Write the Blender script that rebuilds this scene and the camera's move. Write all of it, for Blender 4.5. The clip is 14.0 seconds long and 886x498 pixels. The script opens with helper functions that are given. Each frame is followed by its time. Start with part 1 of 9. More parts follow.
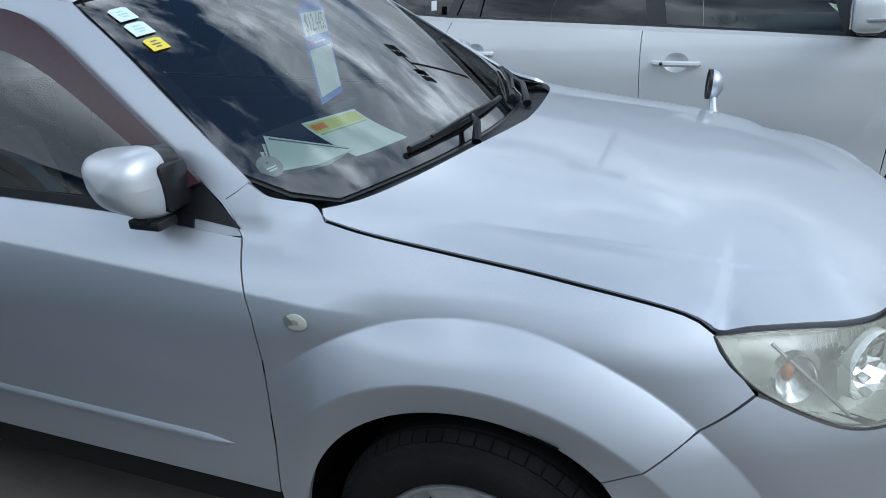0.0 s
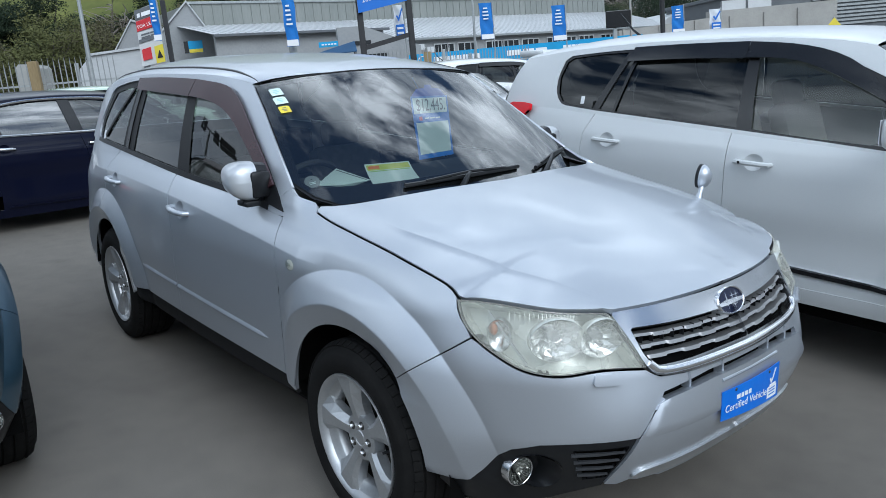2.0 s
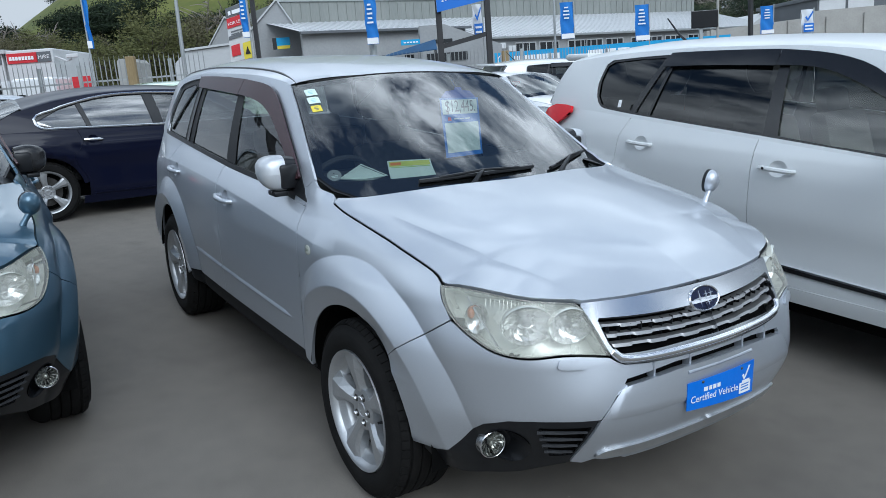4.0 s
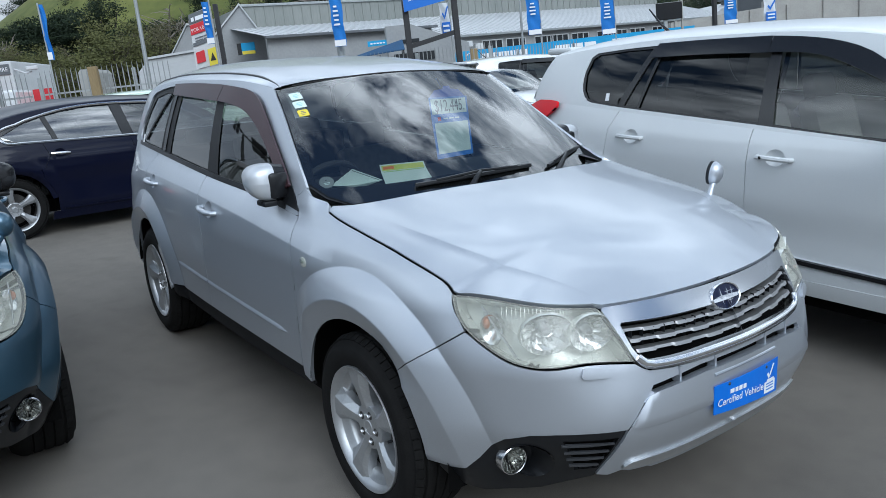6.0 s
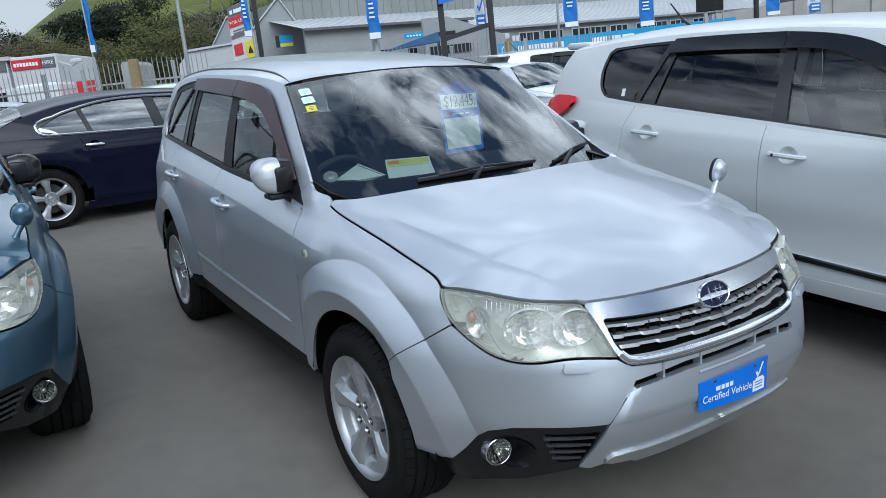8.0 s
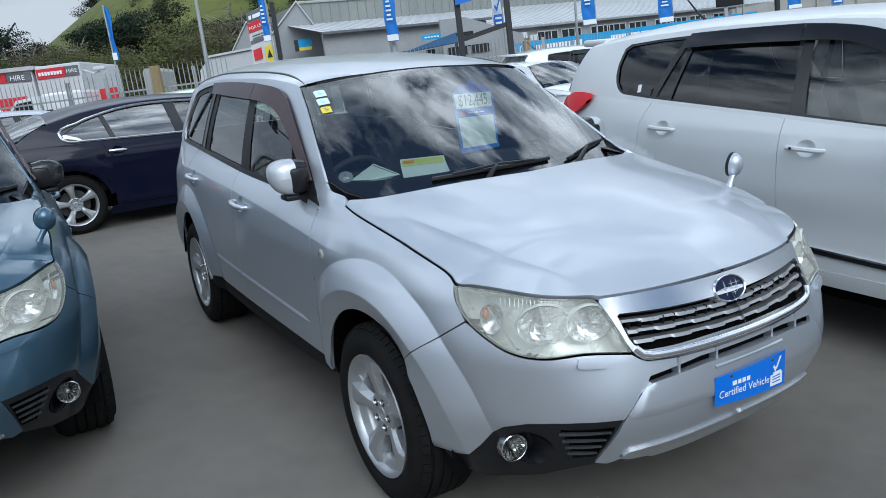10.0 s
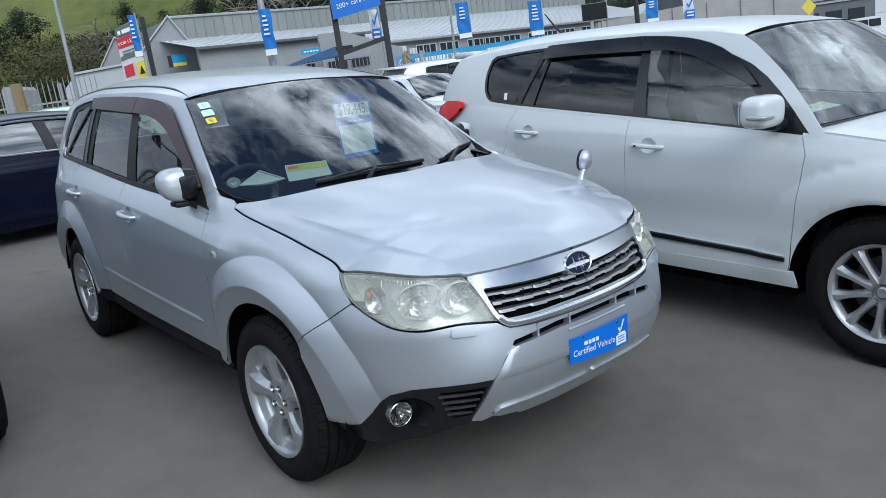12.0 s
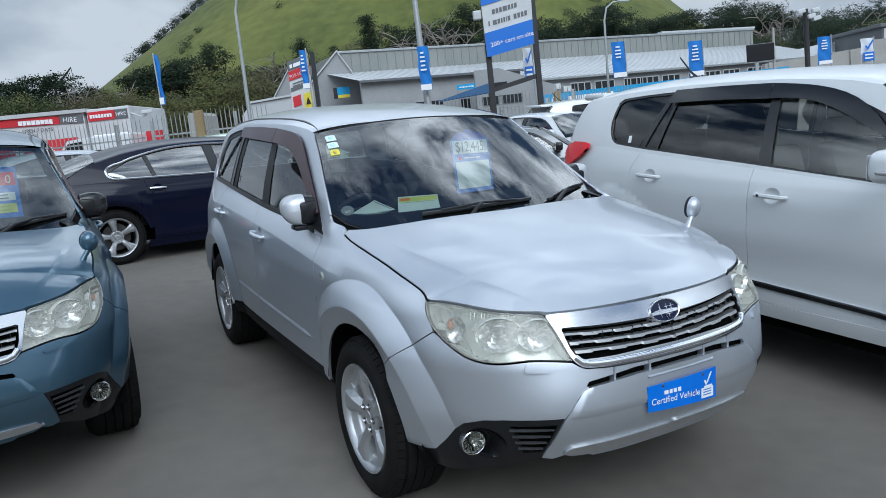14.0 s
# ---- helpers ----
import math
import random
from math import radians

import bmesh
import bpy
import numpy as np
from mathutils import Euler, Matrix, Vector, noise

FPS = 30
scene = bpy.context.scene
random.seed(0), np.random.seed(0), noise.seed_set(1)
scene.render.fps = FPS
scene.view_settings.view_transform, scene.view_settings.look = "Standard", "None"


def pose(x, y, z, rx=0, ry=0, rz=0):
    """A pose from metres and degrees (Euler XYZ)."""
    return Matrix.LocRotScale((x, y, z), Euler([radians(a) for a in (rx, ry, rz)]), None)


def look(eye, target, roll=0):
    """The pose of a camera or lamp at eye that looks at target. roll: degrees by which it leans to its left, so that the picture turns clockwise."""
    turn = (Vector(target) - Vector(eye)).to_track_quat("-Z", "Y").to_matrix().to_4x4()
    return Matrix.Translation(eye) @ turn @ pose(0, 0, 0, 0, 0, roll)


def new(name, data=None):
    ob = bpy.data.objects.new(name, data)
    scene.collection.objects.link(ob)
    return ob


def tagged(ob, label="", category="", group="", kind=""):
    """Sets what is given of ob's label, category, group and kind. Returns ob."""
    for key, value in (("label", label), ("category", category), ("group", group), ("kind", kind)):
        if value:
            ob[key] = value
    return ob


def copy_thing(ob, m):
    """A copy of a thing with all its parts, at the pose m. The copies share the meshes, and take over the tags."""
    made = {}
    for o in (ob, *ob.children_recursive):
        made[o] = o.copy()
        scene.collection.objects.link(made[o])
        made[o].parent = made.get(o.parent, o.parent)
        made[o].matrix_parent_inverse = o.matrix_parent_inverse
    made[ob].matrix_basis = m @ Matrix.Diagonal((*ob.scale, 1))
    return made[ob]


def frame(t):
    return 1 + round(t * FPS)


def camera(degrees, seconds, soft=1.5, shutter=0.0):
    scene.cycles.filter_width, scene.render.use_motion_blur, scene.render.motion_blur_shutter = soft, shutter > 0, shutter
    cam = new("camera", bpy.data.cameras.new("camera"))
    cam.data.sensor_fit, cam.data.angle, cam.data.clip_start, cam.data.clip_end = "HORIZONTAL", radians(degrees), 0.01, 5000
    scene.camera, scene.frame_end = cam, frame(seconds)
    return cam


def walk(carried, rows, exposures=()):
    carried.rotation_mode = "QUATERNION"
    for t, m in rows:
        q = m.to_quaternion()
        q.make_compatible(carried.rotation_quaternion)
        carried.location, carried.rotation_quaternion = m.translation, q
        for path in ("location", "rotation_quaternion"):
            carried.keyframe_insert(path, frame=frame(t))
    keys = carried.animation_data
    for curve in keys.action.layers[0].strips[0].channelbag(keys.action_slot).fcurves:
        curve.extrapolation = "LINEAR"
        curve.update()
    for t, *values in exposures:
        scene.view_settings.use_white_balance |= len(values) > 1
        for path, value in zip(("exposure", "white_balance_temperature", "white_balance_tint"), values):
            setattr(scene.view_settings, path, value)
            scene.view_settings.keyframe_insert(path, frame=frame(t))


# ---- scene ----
cam = camera(61.6, 14.0, 0.7)
PATH = [
    (0, (0.508, -1.923, 1.544), (-0.304, -0.25, 0.807), -4.9),
    (0.1, (0.586, -1.948, 1.555), (-0.278, -0.295, 0.832), -4.4),
    (0.3, (0.765, -1.984, 1.539), (-0.194, -0.369, 0.851), -3.4),
    (0.5, (0.946, -1.999, 1.554), (-0.101, -0.427, 0.895), -3.1),
    (0.7, (1.082, -2.023, 1.56), (-0.037, -0.485, 0.942), -3.2),
    (1, (1.295, -2.088, 1.559), (0.074, -0.613, 0.981), -3.1),
    (1.2, (1.444, -2.14, 1.552), (0.153, -0.712, 1.007), -3.2),
    (1.5, (1.644, -2.154, 1.584), (0.261, -0.804, 1.068), -2.7),
    (1.7, (1.782, -2.127, 1.578), (0.338, -0.833, 1.084), -2.7),
    (2, (1.979, -2.038, 1.569), (0.468, -0.821, 1.08), -2.2),
    (2.5, (2.209, -2.005, 1.589), (0.631, -0.879, 1.098), -1.3),
    (3, (2.326, -2.017, 1.577), (0.713, -0.943, 1.083), -0.9),
    (3.5, (2.337, -1.942, 1.59), (0.699, -0.902, 1.103), -1.3),
    (6, (2.148, -1.961, 1.586), (0.555, -0.856, 1.095), -3.4),
    (6.5, (2.15, -1.948, 1.586), (0.553, -0.852, 1.089), -3.4),
    (7, (2.178, -1.919, 1.582), (0.568, -0.843, 1.081), -3.4),
    (7.5, (2.225, -1.882, 1.591), (0.598, -0.835, 1.086), -3.4),
    (8, (2.268, -1.869, 1.597), (0.624, -0.848, 1.092), -3.4),
    (8.5, (2.274, -1.856, 1.595), (0.614, -0.86, 1.092), -3.5),
    (11, (2.358, -1.861, 1.587), (0.689, -0.877, 1.091), -5.2),
    (11.5, (2.459, -1.921, 1.599), (0.832, -0.865, 1.11), -6.0),
    (12, (2.551, -2.001, 1.578), (1.043, -0.782, 1.088), -5.2),
    (12.5, (2.635, -2.012, 1.592), (1.093, -0.831, 1.116), -5.0),
    (13, (2.712, -1.936, 1.579), (1.061, -0.894, 1.145), -4.8),
    (13.5, (2.759, -1.896, 1.593), (1.043, -0.946, 1.203), -4.1),
    (14, (2.753, -1.887, 1.587), (1.015, -0.971, 1.216), -3.6),
]
walk(cam, [(t, look(eye, target, roll)) for t, eye, target, roll in PATH],
     exposures=[(0, 0.41, 5560, 5), (0.6, 0.40, 5560, 5), (2, 0.50, 5560, 5), (8.5, 0.50, 5560, 5), (11, 0.50, 5560, 5), (14, 0.46, 5560, 5)])
# ---------------- world and sun ----------------
UP = Vector((-0.0516, -0.0272, 0.9983))          # true vertical: the yard falls away a little
SUN_AZ, SUN_EL = radians(104), radians(40)
world = bpy.data.worlds.new("World")
scene.world = world
world.use_nodes = True
wn, wl = world.node_tree.nodes, world.node_tree.links
wn.clear()
w_out = wn.new("ShaderNodeOutputWorld")
w_bg = wn.new("ShaderNodeBackground")
sky = wn.new("ShaderNodeTexSky")
sky.sky_type = "NISHITA"
sky.sun_disc = False
sky.sun_elevation, sky.sun_rotation = SUN_EL, SUN_AZ
sky.air_density, sky.dust_density, sky.ozone_density = 1.0, 1.0, 2.0
coord = wn.new("ShaderNodeTexCoord")
sep = wn.new("ShaderNodeSeparateXYZ")
wl.new(coord.outputs["Generated"], sep.inputs[0])
rise = wn.new("ShaderNodeMath"); rise.operation = "MAXIMUM"; rise.inputs[1].default_value = 0.0
wl.new(sep.outputs["Z"], rise.inputs[0])
# clouds over the whole sky, flatter than they are wide
def cloud_noise(scale, detail, rough, distort, shift):
    mp = wn.new("ShaderNodeMapping")
    mp.inputs["Location"].default_value = shift
    mp.inputs["Scale"].default_value = (1, 1, 1.9)
    wl.new(coord.outputs["Generated"], mp.inputs[0])
    n = wn.new("ShaderNodeTexNoise")
    n.inputs["Scale"].default_value, n.inputs["Detail"].default_value = scale, detail
    n.inputs["Roughness"].default_value, n.inputs["Distortion"].default_value = rough, distort
    wl.new(mp.outputs[0], n.inputs["Vector"])
    return n
def w_ramp(src, stops):
    r = wn.new("ShaderNodeValToRGB")
    while len(r.color_ramp.elements) < len(stops):
        r.color_ramp.elements.new(0.5)
    for e, (p, c) in zip(r.color_ramp.elements, stops):
        e.position, e.color = p, (*c, 1) if len(c) == 3 else c
    wl.new(src, r.inputs[0])
    return r
# the cloud closes up towards the horizon
low_sky = wn.new("ShaderNodeMapRange")
low_sky.inputs[1].default_value, low_sky.inputs[2].default_value, low_sky.inputs[3].default_value, low_sky.inputs[4].default_value = 0.0, 0.70, 0.25, 0.0
wl.new(rise.outputs[0], low_sky.inputs[0])
cloudy = wn.new("ShaderNodeMath"); cloudy.operation = "ADD"
wl.new(cloud_noise(3.0, 9, 0.58, 0.3, (5.5, 2.12, 0.4)).outputs["Fac"], cloudy.inputs[0])
wl.new(low_sky.outputs[0], cloudy.inputs[1])
cover = w_ramp(cloudy.outputs[0], [(0.455, (0, 0, 0)), (0.56, (1, 1, 1))])
tone = w_ramp(cloud_noise(3.6, 10, 0.62, 0.5, (7.3, 4.1, 2.2)).outputs["Fac"],
              [(0.34, (3.4, 3.7, 4.2)), (0.48, (7.0, 7.2, 7.4)), (0.62, (16.0, 16.0, 16.0))])
clear = wn.new("ShaderNodeVectorMath"); clear.operation = "SCALE"
clear.inputs["Scale"].default_value = 0.6
wl.new(sky.outputs[0], clear.inputs[0])
mix = wn.new("ShaderNodeMixRGB")
wl.new(cover.outputs[0], mix.inputs[0])
wl.new(clear.outputs[0], mix.inputs[1])
wl.new(tone.outputs[0], mix.inputs[2])
# soft heaped cloud stands low over the horizon
heap = wn.new("ShaderNodeTexNoise")
heap.inputs["Scale"].default_value, heap.inputs["Detail"].default_value, heap.inputs["Roughness"].default_value = 3.8, 5, 0.5
stretch = wn.new("ShaderNodeMapping")
stretch.inputs["Scale"].default_value = (1, 1, 2.2)
wl.new(coord.outputs["Generated"], stretch.inputs[0])
wl.new(stretch.outputs[0], heap.inputs["Vector"])
soft = w_ramp(heap.outputs["Fac"], [(0.36, (2.1, 2.25, 2.5)), (0.50, (2.9, 3.0, 3.15)), (0.62, (3.8, 3.8, 3.8))])
band = wn.new("ShaderNodeMapRange")
band.interpolation_type = "SMOOTHSTEP"
band.inputs[1].default_value, band.inputs[2].default_value, band.inputs[3].default_value, band.inputs[4].default_value = 0.24, 0.50, 1.0, 0.0
wl.new(rise.outputs[0], band.inputs[0])
whole = wn.new("ShaderNodeMixRGB")
wl.new(band.outputs[0], whole.inputs[0])
wl.new(mix.outputs[0], whole.inputs[1])
wl.new(soft.outputs[0], whole.inputs[2])
wl.new(whole.outputs[0], w_bg.inputs[0])
w_bg.inputs[1].default_value = 0.121
wl.new(w_bg.outputs[0], w_out.inputs[0])

sun = new("sun", bpy.data.lights.new("sun", "SUN"))
sun.data.energy, sun.data.angle, sun.data.color = 1.15, radians(40), (1.0, 0.965, 0.92)
sun.matrix_world = look((0, 0, 30), (-30 * math.sin(SUN_AZ) / math.tan(SUN_EL), -30 * math.cos(SUN_AZ) / math.tan(SUN_EL), 0))

# ---------------- materials ----------------
def material(name, colour, rough=0.5, metal=0.0, coat=0.0, spec=0.5):
    m = bpy.data.materials.new(name)
    m.use_nodes = True
    b = m.node_tree.nodes["Principled BSDF"]
    b.inputs["Base Color"].default_value = (*colour, 1)
    b.inputs["Roughness"].default_value, b.inputs["Metallic"].default_value = rough, metal
    b.inputs["Coat Weight"].default_value, b.inputs["Coat Roughness"].default_value = coat, 0.03
    b.inputs["Specular IOR Level"].default_value = spec
    return m


def textured(name, dark, light, scale, rough=(0.5, 0.7), metal=0.0, bump=0.0, fine=None, coat=0.0, stretch=(1, 1, 1), detail=6, spread=(0.3, 0.7), bump_scale=None, spec=0.5, vary=0.0):
    """A surface that wanders between two colours at two scales, with relief."""
    m = material(name, light, rough[1], metal, coat, spec)
    nt = m.node_tree
    n, l, b = nt.nodes, nt.links, nt.nodes["Principled BSDF"]
    tc, mp = n.new("ShaderNodeTexCoord"), n.new("ShaderNodeMapping")
    l.new(tc.outputs["Object"], mp.inputs[0])
    mp.inputs["Scale"].default_value = stretch
    big, small = n.new("ShaderNodeTexNoise"), n.new("ShaderNodeTexNoise")
    big.inputs["Scale"].default_value, big.inputs["Detail"].default_value = scale, detail
    small.inputs["Scale"].default_value, small.inputs["Detail"].default_value = fine or scale * 14, 4
    for t in (big, small):
        l.new(mp.outputs[0], t.inputs["Vector"])
    both = n.new("ShaderNodeMix")
    both.inputs[0].default_value = 0.4
    l.new(big.outputs["Fac"], both.inputs[2])
    l.new(small.outputs["Fac"], both.inputs[3])
    ramp = n.new("ShaderNodeValToRGB")
    ramp.color_ramp.elements[0].position, ramp.color_ramp.elements[1].position = spread
    ramp.color_ramp.elements[0].color, ramp.color_ramp.elements[1].color = (*dark, 1), (*light, 1)
    l.new(both.outputs[0], ramp.inputs[0])
    col = ramp.outputs[0]
    if vary:
        info, hsv = n.new("ShaderNodeObjectInfo"), n.new("ShaderNodeHueSaturation")
        sc = n.new("ShaderNodeMapRange")
        sc.inputs[3].default_value, sc.inputs[4].default_value = 1 - vary, 1 + vary
        l.new(info.outputs["Random"], sc.inputs[0])
        l.new(sc.outputs[0], hsv.inputs["Value"])
        l.new(col, hsv.inputs["Color"])
        col = hsv.outputs[0]
    l.new(col, b.inputs["Base Color"])
    mr = n.new("ShaderNodeMapRange")
    mr.inputs[3].default_value, mr.inputs[4].default_value = rough
    l.new(big.outputs["Fac"], mr.inputs[0])
    l.new(mr.outputs[0], b.inputs["Roughness"])
    if bump:
        bp, bt = n.new("ShaderNodeBump"), small
        if bump_scale:
            bt = n.new("ShaderNodeTexNoise")
            bt.inputs["Scale"].default_value, bt.inputs["Detail"].default_value = bump_scale, 3
            l.new(mp.outputs[0], bt.inputs["Vector"])
        bp.inputs["Strength"].default_value, bp.inputs["Distance"].default_value = min(1, bump * 100), bump
        l.new(bt.outputs["Fac"], bp.inputs["Height"])
        l.new(bp.outputs[0], b.inputs["Normal"])
    return m


def car_paint(name, colour, metal=0.55, rough=0.32, coat=1.0, spec=0.5):
    """Metallic paint under clear coat: flakes, faint dust and slight waviness."""
    m = material(name, colour, rough, metal, coat, spec)
    nt = m.node_tree
    n, l, b = nt.nodes, nt.links, nt.nodes["Principled BSDF"]
    b.inputs["Coat Roughness"].default_value = 0.04
    tc = n.new("ShaderNodeTexCoord")
    flake, dust = n.new("ShaderNodeTexNoise"), n.new("ShaderNodeTexNoise")
    flake.inputs["Scale"].default_value = 900
    dust.inputs["Scale"].default_value, dust.inputs["Detail"].default_value = 2.3, 8
    for t in (flake, dust):
        l.new(tc.outputs["Object"], t.inputs["Vector"])
    ramp = n.new("ShaderNodeValToRGB")
    k = 0.88
    ramp.color_ramp.elements[0].color = (colour[0] * k, colour[1] * k, colour[2] * k, 1)
    ramp.color_ramp.elements[1].color = (min(1, colour[0] * 1.1), min(1, colour[1] * 1.1), min(1, colour[2] * 1.1), 1)
    ramp.color_ramp.elements[0].position, ramp.color_ramp.elements[1].position = 0.35, 0.65
    l.new(flake.outputs["Fac"], ramp.inputs[0])
    l.new(ramp.outputs[0], b.inputs["Base Color"])
    mr = n.new("ShaderNodeMapRange")
    mr.inputs[3].default_value, mr.inputs[4].default_value = 0.02, 0.09
    l.new(dust.outputs["Fac"], mr.inputs[0])
    l.new(mr.outputs[0], b.inputs["Coat Roughness"])
    return m


def glass(name, tint, haze=0.0, ior=1.5):
    """Thin glass: clear straight through, with the sheen of glass on top."""
    m = bpy.data.materials.new(name)
    m.use_nodes = True
    nt = m.node_tree
    n, l = nt.nodes, nt.links
    n.clear()
    out, mixer = n.new("ShaderNodeOutputMaterial"), n.new("ShaderNodeMixShader")
    clear, gloss, fr = n.new("ShaderNodeBsdfTransparent"), n.new("ShaderNodeBsdfGlossy"), n.new("ShaderNodeFresnel")
    clear.inputs[0].default_value = (*tint, 1)
    gloss.inputs["Roughness"].default_value = haze
    gloss.inputs[0].default_value = (1, 1, 1, 1)
    fr.inputs[0].default_value = ior
    l.new(fr.outputs[0], mixer.inputs[0])
    l.new(clear.outputs[0], mixer.inputs[1])
    l.new(gloss.outputs[0], mixer.inputs[2])
    l.new(mixer.outputs[0], out.inputs[0])
    return m


SILVER = car_paint("silver_paint", (0.525, 0.555, 0.60), 0.76, 0.45, 0.65)
CAP = car_paint("silver_mirror_paint", (0.56, 0.58, 0.605), 0.6, 0.44, 0.4)
BLUE = car_paint("blue_grey_paint", (0.062, 0.122, 0.175), 0.6, 0.32, 0.7)
PEARL = car_paint("pearl_paint", (0.64, 0.66, 0.665), 0.05, 0.38, 0.5)
NAVY = car_paint("navy_paint", (0.0035, 0.0048, 0.017), 0.0, 0.3, 0.26, 0.1)
WHITE = car_paint("white_paint", (0.75, 0.76, 0.77), 0.0, 0.35)
GREYP = car_paint("grey_paint", (0.16, 0.17, 0.18), 0.5, 0.35)
MINTP = car_paint("pale_green_paint", (0.55, 0.68, 0.55), 0.0, 0.4)
CHROME = material("chrome", (0.80, 0.81, 0.83), 0.21, 1.0)
SATIN = textured("satin_alloy", (0.45, 0.46, 0.47), (0.58, 0.59, 0.60), 9, (0.28, 0.42), 0.85, 0.0004)
BRIGHT = textured("bright_alloy", (0.42, 0.43, 0.44), (0.52, 0.53, 0.54), 9, (0.34, 0.48), 0.75, 0.0003)
# steel coloured darker to hold the shade seen between the wheel spokes
STEEL = textured("darkened_steel", (0.05, 0.047, 0.044), (0.13, 0.125, 0.12), 20, (0.4, 0.6), 0.9)
RUBBER = textured("tyre_rubber", (0.006, 0.006, 0.006), (0.016, 0.0155, 0.015), 14, (0.75, 0.92), 0, 0.0006, spec=0.12)
PLASTIC = textured("black_plastic", (0.007, 0.0075, 0.009), (0.014, 0.015, 0.017), 30, (0.28, 0.45), 0, 0.0003, fine=900, spec=0.35)
GRCHROME = material("grille_chrome", (0.53, 0.54, 0.56), 0.20, 1.0)
# black plastic made paler: light caught by the slat edges is in the colour
SLAT = textured("lightened_slat_plastic", (0.025, 0.026, 0.029), (0.042, 0.044, 0.048), 30, (0.3, 0.45), 0, 0.0002)
# near-black colour that carries the shade on the sill under the doors
SILLBLACK = textured("sill_shade_black", (0.006, 0.006, 0.007), (0.013, 0.013, 0.014), 30, (0.55, 0.7), 0, 0.0003, spec=0.2, fine=900)
TRIM = material("gloss_black_trim", (0.01, 0.01, 0.011), 0.25)
SEAL = material("rubber_seal", (0.008, 0.008, 0.009), 0.6)
LINER = material("wheel_well_liner", (0.003, 0.003, 0.003), 0.95, 0, 0, 0.1)
WSGLASS = glass("windscreen_glass", (0.74, 0.81, 0.79), 0.0, 2.2)
SIDEGLASS = glass("side_glass", (0.84, 0.90, 0.87), 0.0, 2.1)
DARKGLASS = glass("privacy_glass", (0.12, 0.13, 0.13), 0.0, 1.5)
CLEARGLASS = glass("clear_side_glass", (0.84, 0.90, 0.87), 0.0, 1.6)
MIRRORGLASS = glass("bright_side_glass", (0.30, 0.32, 0.32), 0.0, 2.7)
TINTGLASS = glass("tinted_side_glass", (0.42, 0.45, 0.44), 0.0, 2.2)
LENS = glass("lamp_lens", (0.93, 0.93, 0.86), 0.06, 1.4)
FOGGED = textured("pale_lamp_shell", (0.56, 0.58, 0.54), (0.70, 0.72, 0.67), 10, (0.2, 0.35), 0.3)
GRILLE = textured("satin_grille", (0.27, 0.27, 0.27), (0.37, 0.37, 0.37), 14, (0.3, 0.45), 0.7)
REFLECT = textured("lamp_reflector", (0.74, 0.75, 0.74), (0.90, 0.91, 0.90), 30, (0.16, 0.3), 0.9, 0.0008, fine=120)
AMBER = material("amber_plastic", (0.42, 0.15, 0.05), 0.3, 0, 0.3)
REDLENS = textured("red_lens", (0.62, 0.004, 0.012), (0.78, 0.008, 0.02), 30, (0.14, 0.2), 0, 0.0, coat=0.15, spec=0.25)
CABIN = textured("cabin_trim", (0.014, 0.015, 0.016), (0.028, 0.029, 0.030), 12, (0.6, 0.8), 0, 0.0005)
CLOTH = textured("seat_cloth", (0.10, 0.102, 0.10), (0.17, 0.17, 0.165), 25, (0.85, 0.95), 0, 0.0008)
BEIGE = textured("headlining", (0.35, 0.35, 0.33), (0.42, 0.42, 0.40), 20, (0.85, 0.95))
VISOR = textured("smoked_plum_plastic", (0.040, 0.018, 0.022), (0.056, 0.027, 0.031), 5, (0.16, 0.24), 0, 0.0, coat=0.0, spec=0.45)
VISORDARK = textured("smoked_grey_plastic", (0.012, 0.012, 0.013), (0.02, 0.02, 0.021), 5, (0.08, 0.14), 0, 0.0, coat=0.2)
BLUEPRINT = material("blue_print", (0.02, 0.16, 0.62), 0.35, 0, 0.3)
WHITEPRINT = material("white_print", (0.85, 0.86, 0.87), 0.5)
BLACKPRINT = material("black_print", (0.015, 0.015, 0.016), 0.5)
YELLOW = material("yellow_print", (0.75, 0.62, 0.05), 0.5)
GREENPRINT = material("green_print", (0.35, 0.55, 0.12), 0.5)
TEALPRINT = material("teal_print", (0.35, 0.62, 0.60), 0.5)
REDPRINT = material("red_print", (0.62, 0.03, 0.035), 0.5)
GREYPRINT = material("grey_print", (0.13, 0.14, 0.15), 0.5)


def hazy_lens():
    """Headlamp plastic gone milky with age: clear, with a sheen and a thin pale bloom that also brightens the dim lamp
    by its colour.
    """
    m = glass("hazy_lamp_lens", (0.97, 0.97, 0.94), 0.03, 1.45)
    n, l = m.node_tree.nodes, m.node_tree.links
    out = next(q for q in n if q.type == "OUTPUT_MATERIAL")
    first = next(q for q in n if q.type == "MIX_SHADER")
    bloom, both = n.new("ShaderNodeBsdfDiffuse"), n.new("ShaderNodeMixShader")
    bloom.inputs[0].default_value = (0.86, 0.86, 0.76, 1)
    tex, rng_ = n.new("ShaderNodeTexNoise"), n.new("ShaderNodeMapRange")
    tc = n.new("ShaderNodeTexCoord")
    l.new(tc.outputs["Object"], tex.inputs["Vector"])
    tex.inputs["Scale"].default_value = 9
    rng_.inputs[3].default_value, rng_.inputs[4].default_value = 0.12, 0.26
    l.new(tex.outputs["Fac"], rng_.inputs[0])
    l.new(rng_.outputs[0], both.inputs[0])
    l.new(first.outputs[0], both.inputs[1])
    l.new(bloom.outputs[0], both.inputs[2])
    l.new(both.outputs[0], out.inputs[0])
    return m


